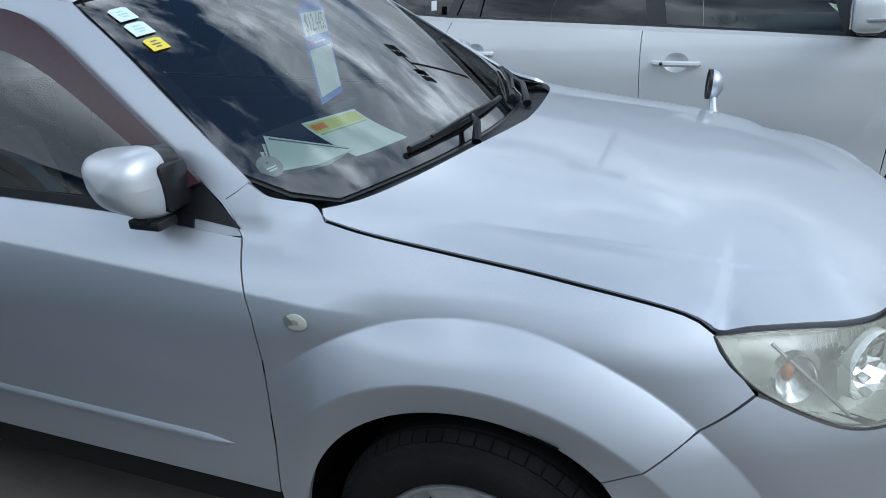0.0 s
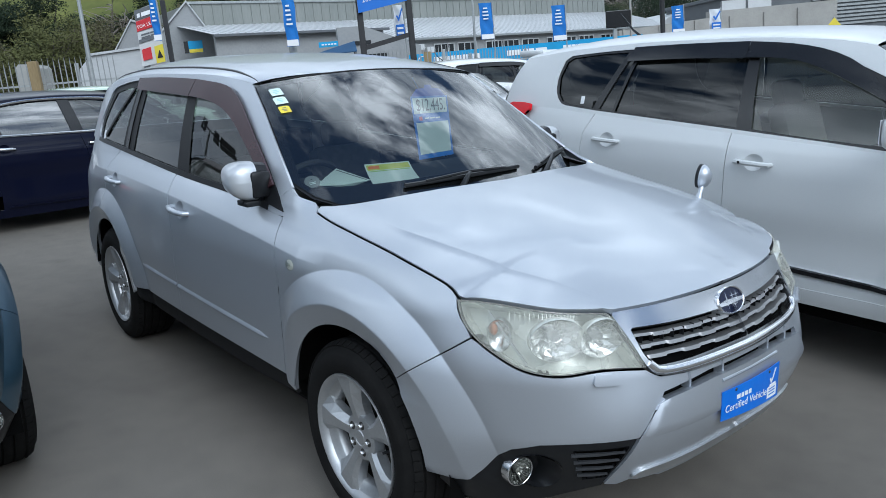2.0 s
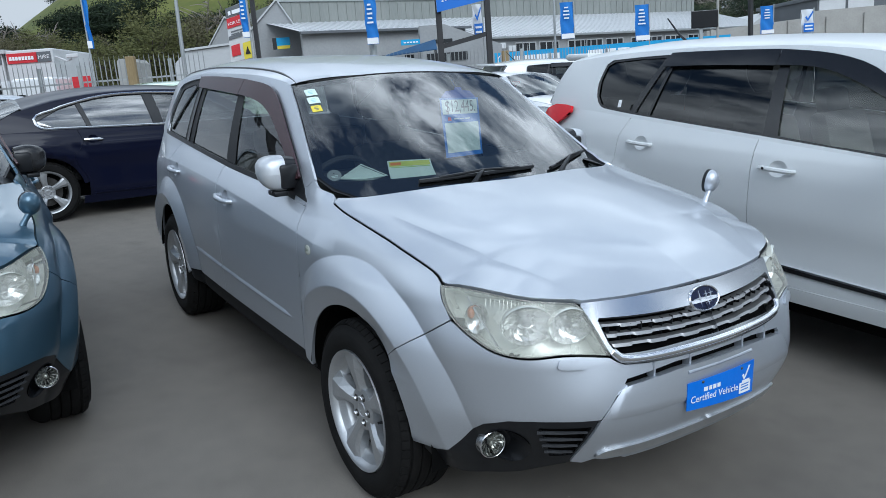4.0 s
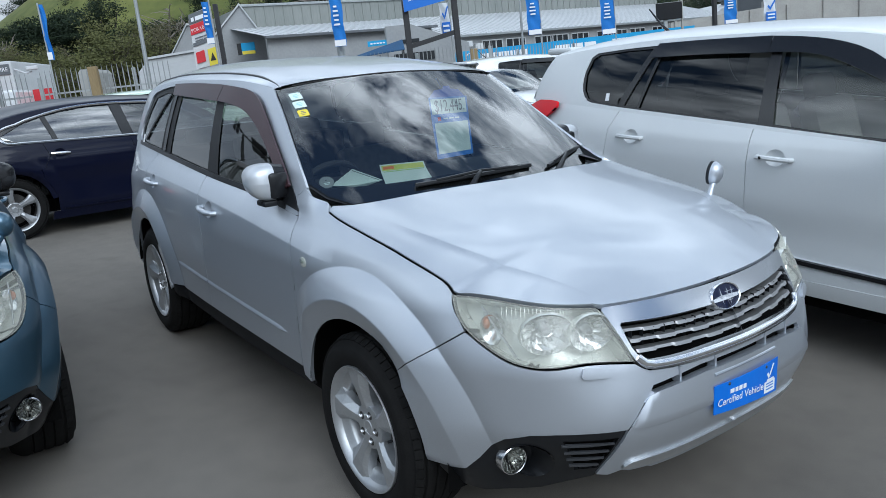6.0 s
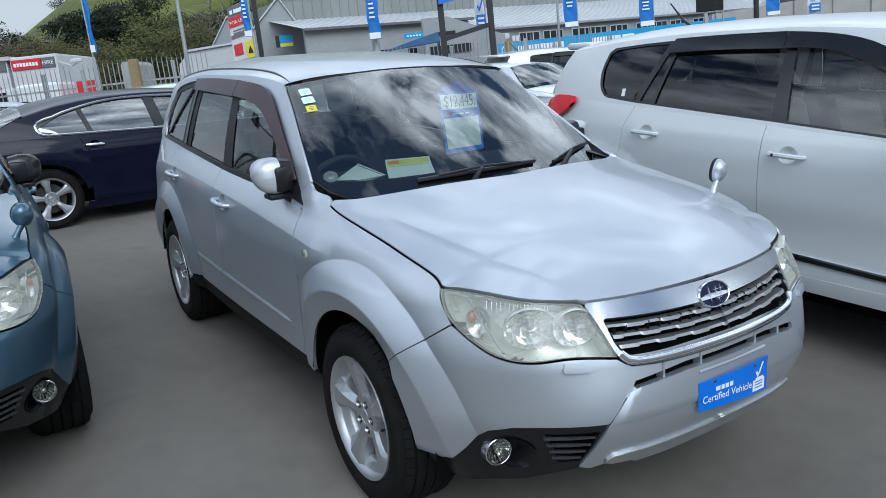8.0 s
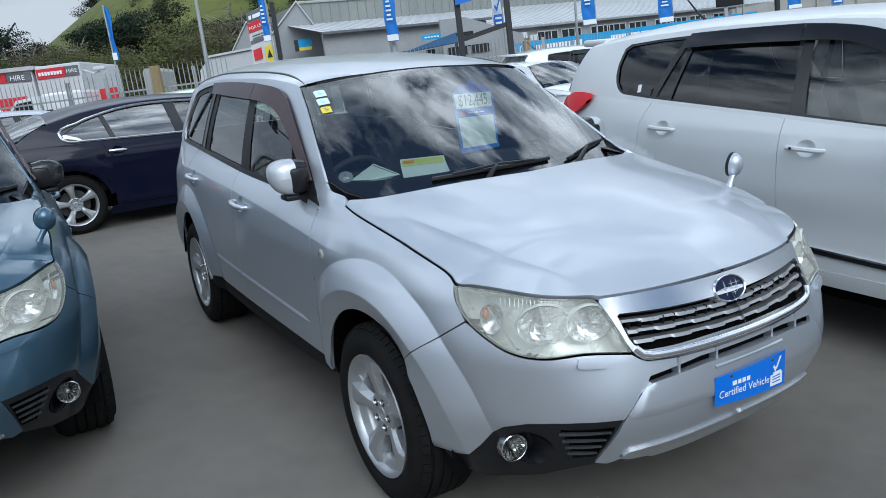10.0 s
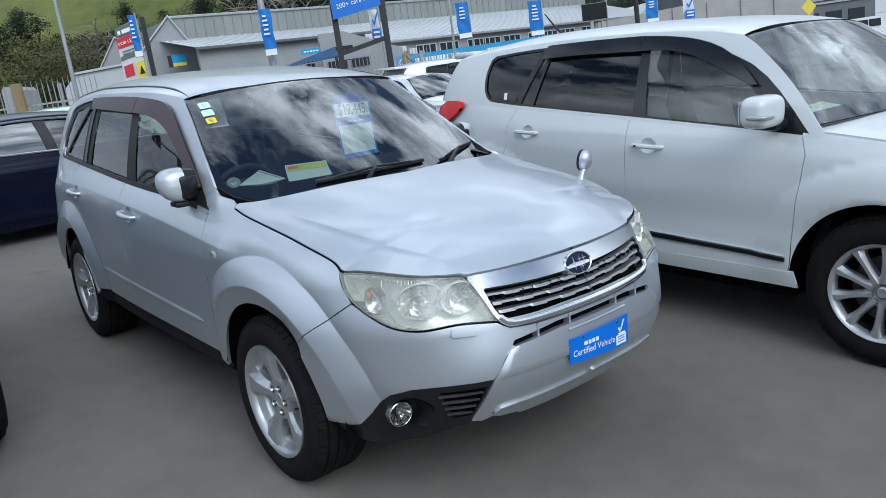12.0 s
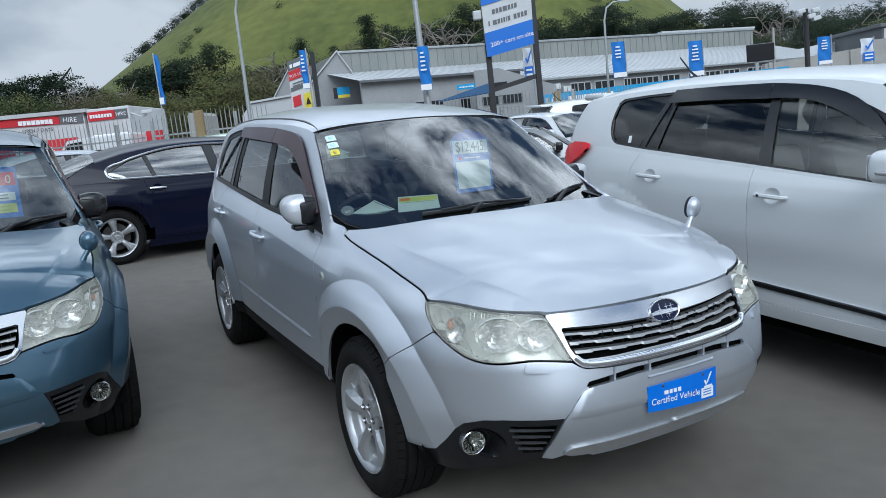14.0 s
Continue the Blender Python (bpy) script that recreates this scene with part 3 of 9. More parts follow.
def make_wheel(parent, hub, side, radius, rim_r, width, style, alloy, spokes=5, name="wheel"):
    """A road wheel: the hub centre lies on its outer face; side -1 looks to -y."""
    m = pose(*hub, 90 if side < 0 else -90, 0, 0)
    w = width
    bm = bmesh.new()
    # barrel and outer lip
    lathe(bm, [(rim_r * 0.90, -0.018), (rim_r * 0.93, 0.012), (rim_r * 0.985, 0.028), (rim_r * 1.01, 0.030), (rim_r * 1.02, 0.022), (rim_r * 0.99, 0.0)], 56)
    if style == "broad":
        lathe(bm, [(rim_r * 0.785, -0.05), (rim_r * 0.795, -0.020), (rim_r * 0.81, -0.015), (rim_r * 0.87, -0.008), (rim_r * 0.925, 0.004)], 56)
    rim = part(name, bm, alloy, parent, "alloy road wheel with %d spokes" % spokes, True)
    rim.matrix_basis = m
    # alloy barrel in dark steel, so its shade is in the colour
    bm = bmesh.new()
    lathe(bm, [(rim_r * 0.93, -w * 0.82), (rim_r * 0.9, -w * 0.5), (rim_r * 0.88, -0.05), (rim_r * 0.90, -0.018)], 48)
    part("barrel", bm, STEEL, rim, "inner barrel with the shade put into its colour", True)
    # tyre
    bm = bmesh.new()
    R = radius
    h = R - rim_r
    prof = [(rim_r * 0.985, -w + 0.03), (rim_r + h * 0.4, -w - 0.005), (R - 0.03, -w + 0.005), (R - 0.006, -w + 0.035)]
    for k in range(4):
        a = -w + 0.045 + (w - 0.06) * (k + 0.0) / 4
        b = -w + 0.045 + (w - 0.06) * (k + 0.8) / 4
        prof += [(R - 0.002, a), (R, (a + b) / 2), (R - 0.002, b), (R - 0.011, b + 0.002), (R - 0.011, a + (w - 0.06) / 4 - 0.002)]
    prof += [(R - 0.004, -0.010), (R - 0.02, 0.012), (R - 0.032, 0.020), (rim_r + h * 0.62, 0.030), (rim_r + h * 0.60, 0.032), (rim_r + h * 0.35, 0.034), (rim_r + h * 0.1, 0.028), (rim_r * 1.0, 0.016)]
    lathe(bm, prof, 72)
    part("tyre", bm, RUBBER, rim, "black rubber tyre", True)
    # tread blocks round the shoulder
    bm = bmesh.new()
    for i in range(60):
        a = 2 * math.pi * i / 60
        box(bm, (0, 0, 0), (0.009, 0.030, 0.028), 0, Matrix.Rotation(a, 4, "Z") @ Matrix.Translation((R - 0.012, 0, 0.001)) @ Matrix.Rotation(radians(-28), 4, "Y"))
    part("tread_band", bm, RUBBER, rim)
    # brake disc, and a black disc standing in for the shade inside
    bm = bmesh.new()
    lathe(bm, [(0.001, -0.07), (rim_r * 0.70, -0.07), (rim_r * 0.70, -0.085)], 40)
    part("brake_disc", bm, STEEL, rim, "worn steel brake disc, darkened for the shade behind the spokes", True)
    bm = bmesh.new()
    lathe(bm, [(0.001, -0.11), (rim_r * 0.9, -0.11)], 32)
    part("wheel_back", bm, LINER, rim)
    # spokes
    bm0 = bmesh.new()
    if style == "broad":
        out = [(0.060, 0.036, -0.002), (0.09, 0.031, 0.003), (0.12, 0.035, 0.009), (rim_r * 0.72, 0.050, 0.016), (rim_r * 0.97, 0.084, 0.019)]
    elif style == "five":
        out = [(0.070, 0.028, -0.006), (0.10, 0.027, 0.006), (0.15, 0.034, 0.014), (rim_r * 0.8, 0.046, 0.018), (rim_r * 0.95, 0.058, 0.018)]
    elif style == "twin":
        out = [(0.045, 0.024, 0.004), (0.09, 0.020, 0.008), (0.15, 0.020, 0.014), (rim_r * 0.8, 0.024, 0.020), (rim_r * 0.95, 0.030, 0.020)]
    else:
        out = [(0.045, 0.026, 0.002), (0.09, 0.018, 0.008), (0.15, 0.017, 0.014), (rim_r * 0.8, 0.021, 0.018), (rim_r * 0.95, 0.030, 0.018)]
    rows = []
    for r, hw, z in out:
        rows.append([bm0.verts.new(q) for q in ((r, -hw, z - 0.05), (r, -hw, z - 0.020), (r, -hw * 0.30, z), (r, hw * 0.62, z), (r, hw, z - 0.013), (r, hw, z - 0.05))])
    for a, b in zip(rows, rows[1:]):
        for k in range(5):
            bm0.faces.new((a[k], b[k], b[k + 1], a[k + 1]))
    me = bpy.data.meshes.new("spoke")
    bmesh.ops.recalc_face_normals(bm0, faces=bm0.faces)
    bm0.to_mesh(me)
    bm0.free()
    me.materials.append(alloy)
    for i in range(spokes):
        sp = new("spoke", me)
        sp.parent = rim
        sp.matrix_basis = Matrix.Rotation(2 * math.pi * (i + 0.39) / spokes, 4, "Z")
    bm = bmesh.new()
    if style == "broad":
        lathe(bm, [(0.0005, 0.001), (0.024, 0.001), (0.027, -0.002), (0.029, -0.002), (0.031, 0.000), (0.070, -0.001), (0.082, -0.005), (0.088, -0.04)], 40)
    else:
        lathe(bm, [(0.0005, 0.0), (0.022, 0.001), (0.026, -0.003), (0.030, -0.006), (0.036, -0.016), (0.062, -0.014), (0.068, -0.004), (0.074, -0.008), (0.078, -0.04)], 40)
    part("hub", bm, alloy, rim, "", True)
    # flat dark discs round the nuts stand in for shade in recessed holes
    if style == "broad":
        for i in range(5):
            a = 2 * math.pi * i / 5
            bm = bmesh.new()
            lathe(bm, [(0.0005, 0.0012), (0.0135, 0.0012), (0.0150, 0.0)], 18, Matrix.Translation((0.052 * math.cos(a), 0.052 * math.sin(a), 0.0)))
            part("nut_pocket", bm, STEEL, rim, "", True)
    bm = bmesh.new()
    lathe(bm, [(0.0005, 0.008), (0.005, 0.008), (0.007, 0.005), (0.0078, -0.006), (0.010, -0.006), (0.010, -0.012)], 6)
    nut = part("lug_nut", bm, CHROME, rim, "", False)
    nz = 0.003 if style == "broad" else -0.008
    nut.matrix_basis = Matrix.Translation((0.052, 0, nz))
    for i in range(1, 5):
        q = new("lug_nut", nut.data)
        q.parent = rim
        a = 2 * math.pi * i / 5
        q.matrix_basis = Matrix.Translation((0.052 * math.cos(a), 0.052 * math.sin(a), nz))
    bm = bmesh.new()
    tube(bm, [(rim_r * 0.80, 0.02, -0.012), (rim_r * 0.76, 0.02, 0.010), (rim_r * 0.75, 0.02, 0.022)], 0.005, 8)
    part("valve", bm, PLASTIC, rim, "", True)
    return rim

# ---------------- the silver estate ----------------
def estate_shell():
    hood_z = pch([-0.65, -0.35, -0.15, 0.0, 0.35, 0.6, 0.72, 0.80, 0.84], [1.150, 1.130, 1.109, 1.090, 1.030, 0.972, 0.934, 0.897, 0.870])
    edge_z = pch([-0.60, -0.311, -0.227, -0.04, 0.175, 0.36, 0.415, 0.447, 0.60, 0.74], [1.125, 1.068, 1.051, 1.021, 0.988, 0.952, 0.934, 0.912, 0.895, 0.875])

    fold_y = pch([-0.4, 0.0, 0.20, 0.40, 0.60, 0.75], [0.655, 0.640, 0.615, 0.565, 0.482, 0.40])

    def hood(x, y):
        k = np.clip(np.abs(y) / 0.745, 0, 1.15)
        c, e = hood_z(x), edge_z(x)
        z = e + (c - e) * (1 - k ** 2.6)
        # two raised folds that run forward and inward
        d = np.abs(y) - fold_y(x)
        on = np.clip((0.74 - x) / 0.30, 0, 1) * np.clip((x + 0.10) / 0.32, 0, 1)
        z = z + on * on * (3 - 2 * on) * 0.0050 * np.where(d < 0, np.exp(-(d / 0.36) ** 2), np.exp(-(d / 0.016) ** 2))
        return z
    sh = Shell(
        plan=[(0.915, 0), (0.905, 0.25), (0.862, 0.46), (0.735, 0.655), (0.50, 0.79), (0.20, 0.85), (-0.4, 0.872), (-1.5, 0.885),
              (-2.6, 0.872), (-3.15, 0.83), (-3.48, 0.70), (-3.62, 0.45), (-3.645, 0)],
        stations=[0, 2, 3, 4, 5, 6, 8, 10, 12],
        zl=[0.22, 0.40, 0.55, 0.70, 0.85, 0.95, 1.05, 1.18],
        offsets=[(0.16, 0.05, 0.0, 0.010, 0.098, 0.16, 0.255, 0.40),
                 (0.16, 0.05, 0.0, 0.033, 0.115, 0.185, 0.28, 0.40),
                 (0.15, 0.06, 0.005, 0.01, 0.07, 0.14, 0.24, 0.34),
                 (0.10, 0.04, 0.005, 0.0, 0.04, 0.10, 0.20, 0.30),
                 (0.06, 0.02, 0.005, 0.0, 0.015, 0.065, 0.17, 0.28),
                 (0.05, 0.015, 0.005, 0.0, 0.005, 0.03, 0.088, 0.24),
                 (0.06, 0.02, 0.01, 0.0, 0.005, 0.02, 0.055, 0.115),
                 (0.10, 0.03, 0.0, 0.0, 0.02, 0.03, 0.06, 0.10),
                 (0.10, 0.03, 0.0, 0.0, 0.02, 0.03, 0.05, 0.10)],
        belt=[(-0.30, 1.02), (-0.5, 1.035), (-0.88, 1.066), (-1.5, 1.092), (-2.33, 1.138), (-2.64, 1.158), (-3.4, 1.195)],
        tumble=(0.34, 0.30),
        roof_c=[(-0.95, 1.535), (-1.1, 1.567), (-1.4, 1.615), (-1.8, 1.645), (-2.3, 1.652), (-2.9, 1.63), (-3.35, 1.575)],
        roof_e=[(-0.95, 1.487), (-1.1, 1.520), (-1.5, 1.552), (-2.3, 1.560), (-2.9, 1.53), (-3.35, 1.46)],
        hubs=[(0, 0.34), (-2.615, 0.34)], flare=(0.036, 0.480, 0.583), hood=hood)

    crease = pch([-3.2, -2.6, -1.94, -1.17, -0.734, -0.465, -0.18], [1.03, 1.036, 1.024, 0.991, 0.961, 0.940, 0.917])

    def extra(x, y, z):
        # the shoulder crease that runs back along the doors
        k = z - crease(x)
        on = np.clip((-0.16 - x) / 0.14, 0, 1) * np.clip((x + 2.95) / 0.25, 0, 1)
        return on * 0.017 * np.where(k > 0, np.clip(1 - k / 0.085, 0, 1), np.clip(1 + k / 0.22, 0, 1) ** 2)
    sh.crease = crease
    sh.tuck = pch([-3.3, -2.6, -2.0, -1.45, -1.0, -0.75], [1.0, 0.86, 0.76, 0.74, 0.88, 1.0])
    sh.step = 0.006
    sh.extra = extra
    sh.edge_z = edge_z
    sh.fold_y = fold_y
    sh.lip = (0.45, 0.24, 0.14, 0.85)
    return sh


def arc(cx, cz, r, a0, a1, n=22, sx=1.0):
    return [(cx + sx * r * math.cos(radians(a0 + (a1 - a0) * i / n)), cz + r * math.sin(radians(a0 + (a1 - a0) * i / n))) for i in range(n + 1)]


def estate_car(paint):
    sh = estate_shell()
    car = new("estate_car")
    S = lambda pts: [(float(sh.sx(x)), z) for x, z in pts]
    Y = lambda pts: [(float(sh.sy(y)), z) for y, z in pts]
    G = 0.002
    AR = 0.405                                            # wheel opening
    gx = np.linspace(-0.311, 0.446, 30)
    wing_line = sh.low(np.stack([sh.sx(gx), sh.edge_z(gx)], 1))
    lamp_top = sh.low(np.array([(float(sh.sy(y)), z) for y, z in smooth_line([(0.788, 0.918), (0.753, 0.913), (0.70, 0.902), (0.615, 0.890), (0.52, 0.8775)], 20)]))
    nose_line = sh.low(np.array([(float(sh.sy(y)), z) for y, z in smooth_line([(0.49, 0.875), (0.32, 0.8735), (0.15, 0.8745), (0.0, 0.8755)], 20)])) + np.array([0.008, 0, 0.0])
    rim = np.concatenate([wing_line, lamp_top, nose_line])
    fine = np.linspace(0, len(rim) - 1, 6 * len(rim))
    rim = np.stack([np.interp(fine, np.arange(len(rim)), rim[:, k]) for k in range(3)], 1)
    gap = [(float(p[0]), float(p[1])) for p in wing_line]
    resid = rim[:, 2] + 0.003 - sh.hood_data(rim[:, 0], rim[:, 1])
    hop = np.linalg.norm(np.diff(rim[:, :2], axis=0), axis=1)
    gapped = np.clip((np.append(hop, hop[-1]) + np.append(hop[0], hop)) / 2, 0, 0.06)

    def hood_fit(p):
        """The bonnet, drawn to meet wings, lamps and grille along its edge."""
        x, y = p[:, 0], np.abs(p[:, 1])
        d2 = (x[:, None] - rim[None, :, 0]) ** 2 + (y[:, None] - rim[None, :, 1]) ** 2
        w = 1 / (d2 + 1.8e-3) ** 2
        near = np.maximum(0, -0.04 * np.log((np.exp(-np.sqrt(d2) / 0.04) * gapped).sum(1) / 0.08 + 1e-12))
        c = (w * resid).sum(1) / w.sum(1) * np.exp(-near / 0.15)
        return np.stack([x, p[:, 1], sh.hood_data(x, y) + c], 1)
    front_arc = arc(0, 0.34, AR, 173, 50, 26)
    front_arc2 = [((AR - 0.057 * k / 10) * math.cos(radians(50 - 4.7 * k)), 0.34 + (AR - 0.057 * k / 10) * math.sin(radians(50 - 4.7 * k))) for k in range(11)]
    ring = lambda hx, r: S([(hx + r * math.cos(a) / 0.97, 0.34 + r * math.sin(a)) for a in np.linspace(0.15, math.pi - 0.15, 60)])
    folds = [ring(hx, r) for hx in (0.0, -2.615) for r in (0.612, 0.586, 0.580, 0.483, 0.475)]
    folds += [S([(x, float(sh.crease(x)) + off) for x in np.linspace(-2.9, -0.17, 120)]) for off in (-0.004, 0.004)]

    def fender_top():
        return [(float(x), float(sh.edge_z(x)) - 0.0012) for x in gx]
    door_front = [(-0.494, 1.034), (-0.478, 0.985), (-0.462, 0.945), (-0.446, 0.885), (-0.439, 0.79), (-0.441, 0.70), (-0.449, 0.58), (-0.466, 0.450), (-0.468, 0.436)]

    def wing_surf(p):
        """The wing, whose top runs up into the foot of the screen pillar."""
        q = sh.low(p)
        x, z = q[:, 0], p[:, 1]
        y = sh.up(np.stack([x, z], 1))[:, 1]
        t = np.clip((-x - 0.33) / 0.13, 0, 1)
        h = np.clip((z - sh.belt(x) + 0.03) / 0.08, 0, 1)
        k = t * t * (3 - 2 * t) * h * h * (3 - 2 * h)
        q[:, 1] += (y - q[:, 1]) * k
        return q
    for sd in (-1, 1):
        # front wing
        out = [(x + G, z) for x, z in door_front]
        out[-1] = (-0.463, 0.40)
        lower = [(-0.415, 0.385)] + front_arc
        seam = [(0.262, 0.652), (0.37, 0.727), (0.508, 0.819)]
        lampside = [(0.490, 0.843), (0.468, 0.865), (0.452, 0.888), (0.443, 0.910)]
        top = fender_top()[::-1]
        foot = [(-0.322, 1.0775), (-0.336, 1.088)] + smooth_line([(-0.352, 1.095), (-0.395, 1.103), (-0.445, 1.116), (-0.489, 1.137)], 9) + [(-0.515, 1.119), (-0.541, 1.104), (-0.518, 1.069)]
        o = S(out + lower + seam[1:] + lampside + top + foot)
        panel("front_wing", wing_surf, o, paint, car, step=0.015, side=sd, lines=folds)
        # doors
        bf = [(-1.575, 1.088), (-1.545, 1.02), (-1.515, 0.94), (-1.495, 0.82), (-1.505, 0.60), (-1.515, 0.436)]
        df = [(x - G, z) for x, z in door_front]
        belt_f = [(x, float(sh.belt(x)) - 0.002) for x in np.linspace(-1.57, -0.50, 12)]
        o = S(df + [(-0.8, 0.436), (-1.2, 0.436), (-1.515, 0.436)] + [(x + G, z) for x, z in bf[::-1][1:]] + belt_f)
        fd = panel("front_door", sh.low, o, paint, car, step=0.028, side=sd, lines=folds, holes=[ring_of(sh, -1.375, 0.958, 0.048, 0.040)])
        rr = [(-2.49, 1.146), (-2.56, 1.09), (-2.585, 1.04), (-2.60, 0.93), (-2.615, 0.80)]
        belt_r = [(x, float(sh.belt(x)) - 0.002) for x in np.linspace(-2.485, -1.58, 12)]
        ra = [p for p in arc(-2.615, 0.34, AR + 0.055, 90, 8, 20)]
        o = S([(x - G, z) for x, z in bf] + [(-1.519, 0.436), (-2.12, 0.436)] + [p for p in ra if p[1] > 0.44][::-1] + [(x + G, z) for x, z in rr[::-1]] + belt_r)
        rd = panel("rear_door", sh.low, o, paint, car, step=0.028, side=sd, lines=folds, holes=[ring_of(sh, -2.40, 0.996, 0.048, 0.040)])
        # rear quarter round the arch
        belt_q = [(x, float(sh.belt(x)) - 0.002) for x in np.linspace(-3.38, -2.495, 10)]
        inner = [p for p in arc(-2.615, 0.34, AR, 6, 173, 30)]
        o = S([(x - G, z) for x, z in rr] + [(x, z) for x, z in arc(-2.615, 0.34, AR + 0.053, 90, 8, 20)] + inner
              + [(-3.05, 0.45), (-3.10, 0.72), (-3.36, 0.72), (-3.40, 0.90), (-3.40, 1.20)] + belt_q)
        panel("rear_quarter", sh.low, o, paint, car, step=0.024, side=sd, lines=folds)
        # rear bumper half and tailgate half
        o = S([(-3.05, 0.445), (-3.02, 0.30), (-3.3, 0.29)]) + [(float(sh.s[-1]), 0.29), (float(sh.s[-1]), 0.70)] + S([(-3.36, 0.715), (-3.10, 0.715)])
        panel("rear_bumper", sh.low, o, paint, car, step=0.05, side=sd)
        o = S([(-3.405, 0.725)]) + [(float(sh.s[-1]), 0.725), (float(sh.s[-1]), 1.21)] + S([(-3.405, 1.21)])
        panel("tailgate", sh.low, o, paint, car, step=0.05, side=sd)
        # sill: the shade under the tucked-in painted sill is put into its black
        o = S([(-0.43, 0.40), (-0.415, 0.365), (-0.7, 0.345), (-2.0, 0.345), (-2.19, 0.36), (-2.17, 0.42), (-2.12, 0.432), (-0.8, 0.432), (-0.468, 0.432)])
        panel("sill_cladding", sh.low, o, SILLBLACK, car, step=0.04, side=sd, lift=-0.012, label="sill strip, black for the shade under the doors")
        # glasshouse frame, with the side openings cut through
        roofline = [(-1.15, 1.474), (-1.30, 1.503), (-1.65, 1.527), (-2.0, 1.534), (-2.37, 1.533), (-2.64, 1.520), (-2.88, 1.492)]
        dlo = ([(-0.503, 1.052)] + smooth_line([(-0.553, 1.098), (-0.70, 1.198), (-0.82, 1.273), (-0.93, 1.345), (-1.04, 1.416)] + roofline, 34)
               + smooth_line([(-2.95, 1.465), (-2.99, 1.38), (-3.035, 1.285), (-3.03, 1.225)], 8) + [(-2.98, float(sh.belt(-2.98)) + 0.018)]
               + [(x, float(sh.belt(x)) + 0.018) for x in np.linspace(-2.9, -0.56, 20)])
        frame_top = [(x, float(sh.roof_e(x))) for x in np.linspace(-3.33, -1.03, 26)]
        a_line = smooth_line([(-1.03, 1.502), (-0.93, 1.440), (-0.81, 1.359), (-0.68, 1.269), (-0.56, 1.187), (-0.489, 1.139)], 14)
        o = frame_top + a_line[1:] + [(-0.517, 1.121), (-0.543, 1.106), (-0.520, 1.069), (-0.496, 1.036)] + [(x, float(sh.belt(x)) - 0.002) for x in np.linspace(-0.53, -3.38, 30)] + [(-3.40, 1.24)]
        panel("roof_pillar", sh.up, o, paint, car, holes=[dlo], step=0.025, side=sd, label="painted roof pillars and window surround")
        # seals and panes
        def pane(name, pts, mat, lift, label="", par=car, step=0.05):
            return panel(name, sh.up, pts, mat, par, step=step, side=sd, lift=lift, flange=0.004, label=label)
        panel("window_seal", sh.up, dlo, SEAL, car, step=0.05, side=sd, lift=-0.010, flange=0.0, holes=[
            [(-0.70, 1.090)] + smooth_line([(-0.745, 1.185), (-0.90, 1.295), (-1.04, 1.385), (-1.16, 1.445), (-1.32, 1.480), (-1.560, 1.498)], 12) + [(-1.455, 1.112), (-1.10, 1.098)],
            [(-1.605, 1.120), (-1.668, 1.502), (-2.0, 1.512), (-2.295, 1.510), (-2.300, 1.156), (-2.28, 1.150)],
            [(-2.495, 1.172), (-2.475, 1.495), (-2.64, 1.492), (-2.86, 1.462), (-2.93, 1.38), (-2.985, 1.285), (-2.975, 1.215), (-2.90, 1.195)]])
        pane("door_window", [(-0.68, 1.08), (-0.72, 1.185), (-0.90, 1.31), (-1.04, 1.400), (-1.16, 1.458), (-1.32, 1.492), (-1.58, 1.51), (-1.47, 1.10)], SIDEGLASS, -0.014, "side window glass")
        pane("door_window", [(-1.585, 1.105), (-1.655, 1.515), (-2.31, 1.520), (-2.315, 1.145)], TINTGLASS, -0.014, "dark side window glass")
        pane("quarter_window", [(-2.48, 1.160), (-2.46, 1.505), (-2.64, 1.50), (-2.87, 1.472), (-2.945, 1.38), (-3.0, 1.285), (-2.99, 1.20)], TINTGLASS, -0.014, "dark side window glass")
        # slim black bar across the rear quarter glass, and the raised edge of the rear door frame
        panel("window_bar", sh.up, [(-2.500, 1.492), (-2.525, 1.494), (-2.875, 1.215), (-2.850, 1.205)], SEAL, car, step=0.03, side=sd, lift=-0.006, flange=0.006)
        panel("window_bar", sh.up, [(-2.375, 1.500), (-2.425, 1.500), (-2.435, 1.158), (-2.385, 1.154)], TRIM, car, step=0.03, side=sd, lift=-0.004, flange=0.006)
        # sail triangle at the mirror, belt moulding
        panel("mirror_sail", sh.up, [(-0.500, 1.050), (-0.60, 1.062), (-0.70, 1.072), (-0.765, 1.080), (-0.765, 1.232)] + smooth_line([(-0.755, 1.230), (-0.70, 1.196), (-0.552, 1.094)], 8), PLASTIC, car, step=0.04, side=sd, lift=0.003)
        panel("belt_moulding", sh.up, [(x, float(sh.belt(x)) + 0.022) for x in np.linspace(-2.98, -0.62, 26)] + [(x, float(sh.belt(x)) - 0.001) for x in np.linspace(-0.62, -2.98, 26)], PLASTIC, car, step=0.03, side=sd, lift=0.004)
        # smoked wind deflectors over the doors
        v1 = smooth_line([(-0.60, 1.136), (-0.70, 1.204), (-0.82, 1.279), (-0.93, 1.351), (-1.04, 1.422), (-1.15, 1.480), (-1.30, 1.508), (-1.535, 1.525)], 20) + \
            smooth_line([(-1.575, 1.449), (-1.36, 1.434), (-1.19, 1.402), (-1.05, 1.346), (-0.92, 1.276), (-0.80, 1.208), (-0.63, 1.120)], 16)
        panel("wind_deflector", sh.up, v1, VISOR, car, step=0.035, side=sd, lift=0.020, flange=0.010, label="smoked plum plastic wind deflector")
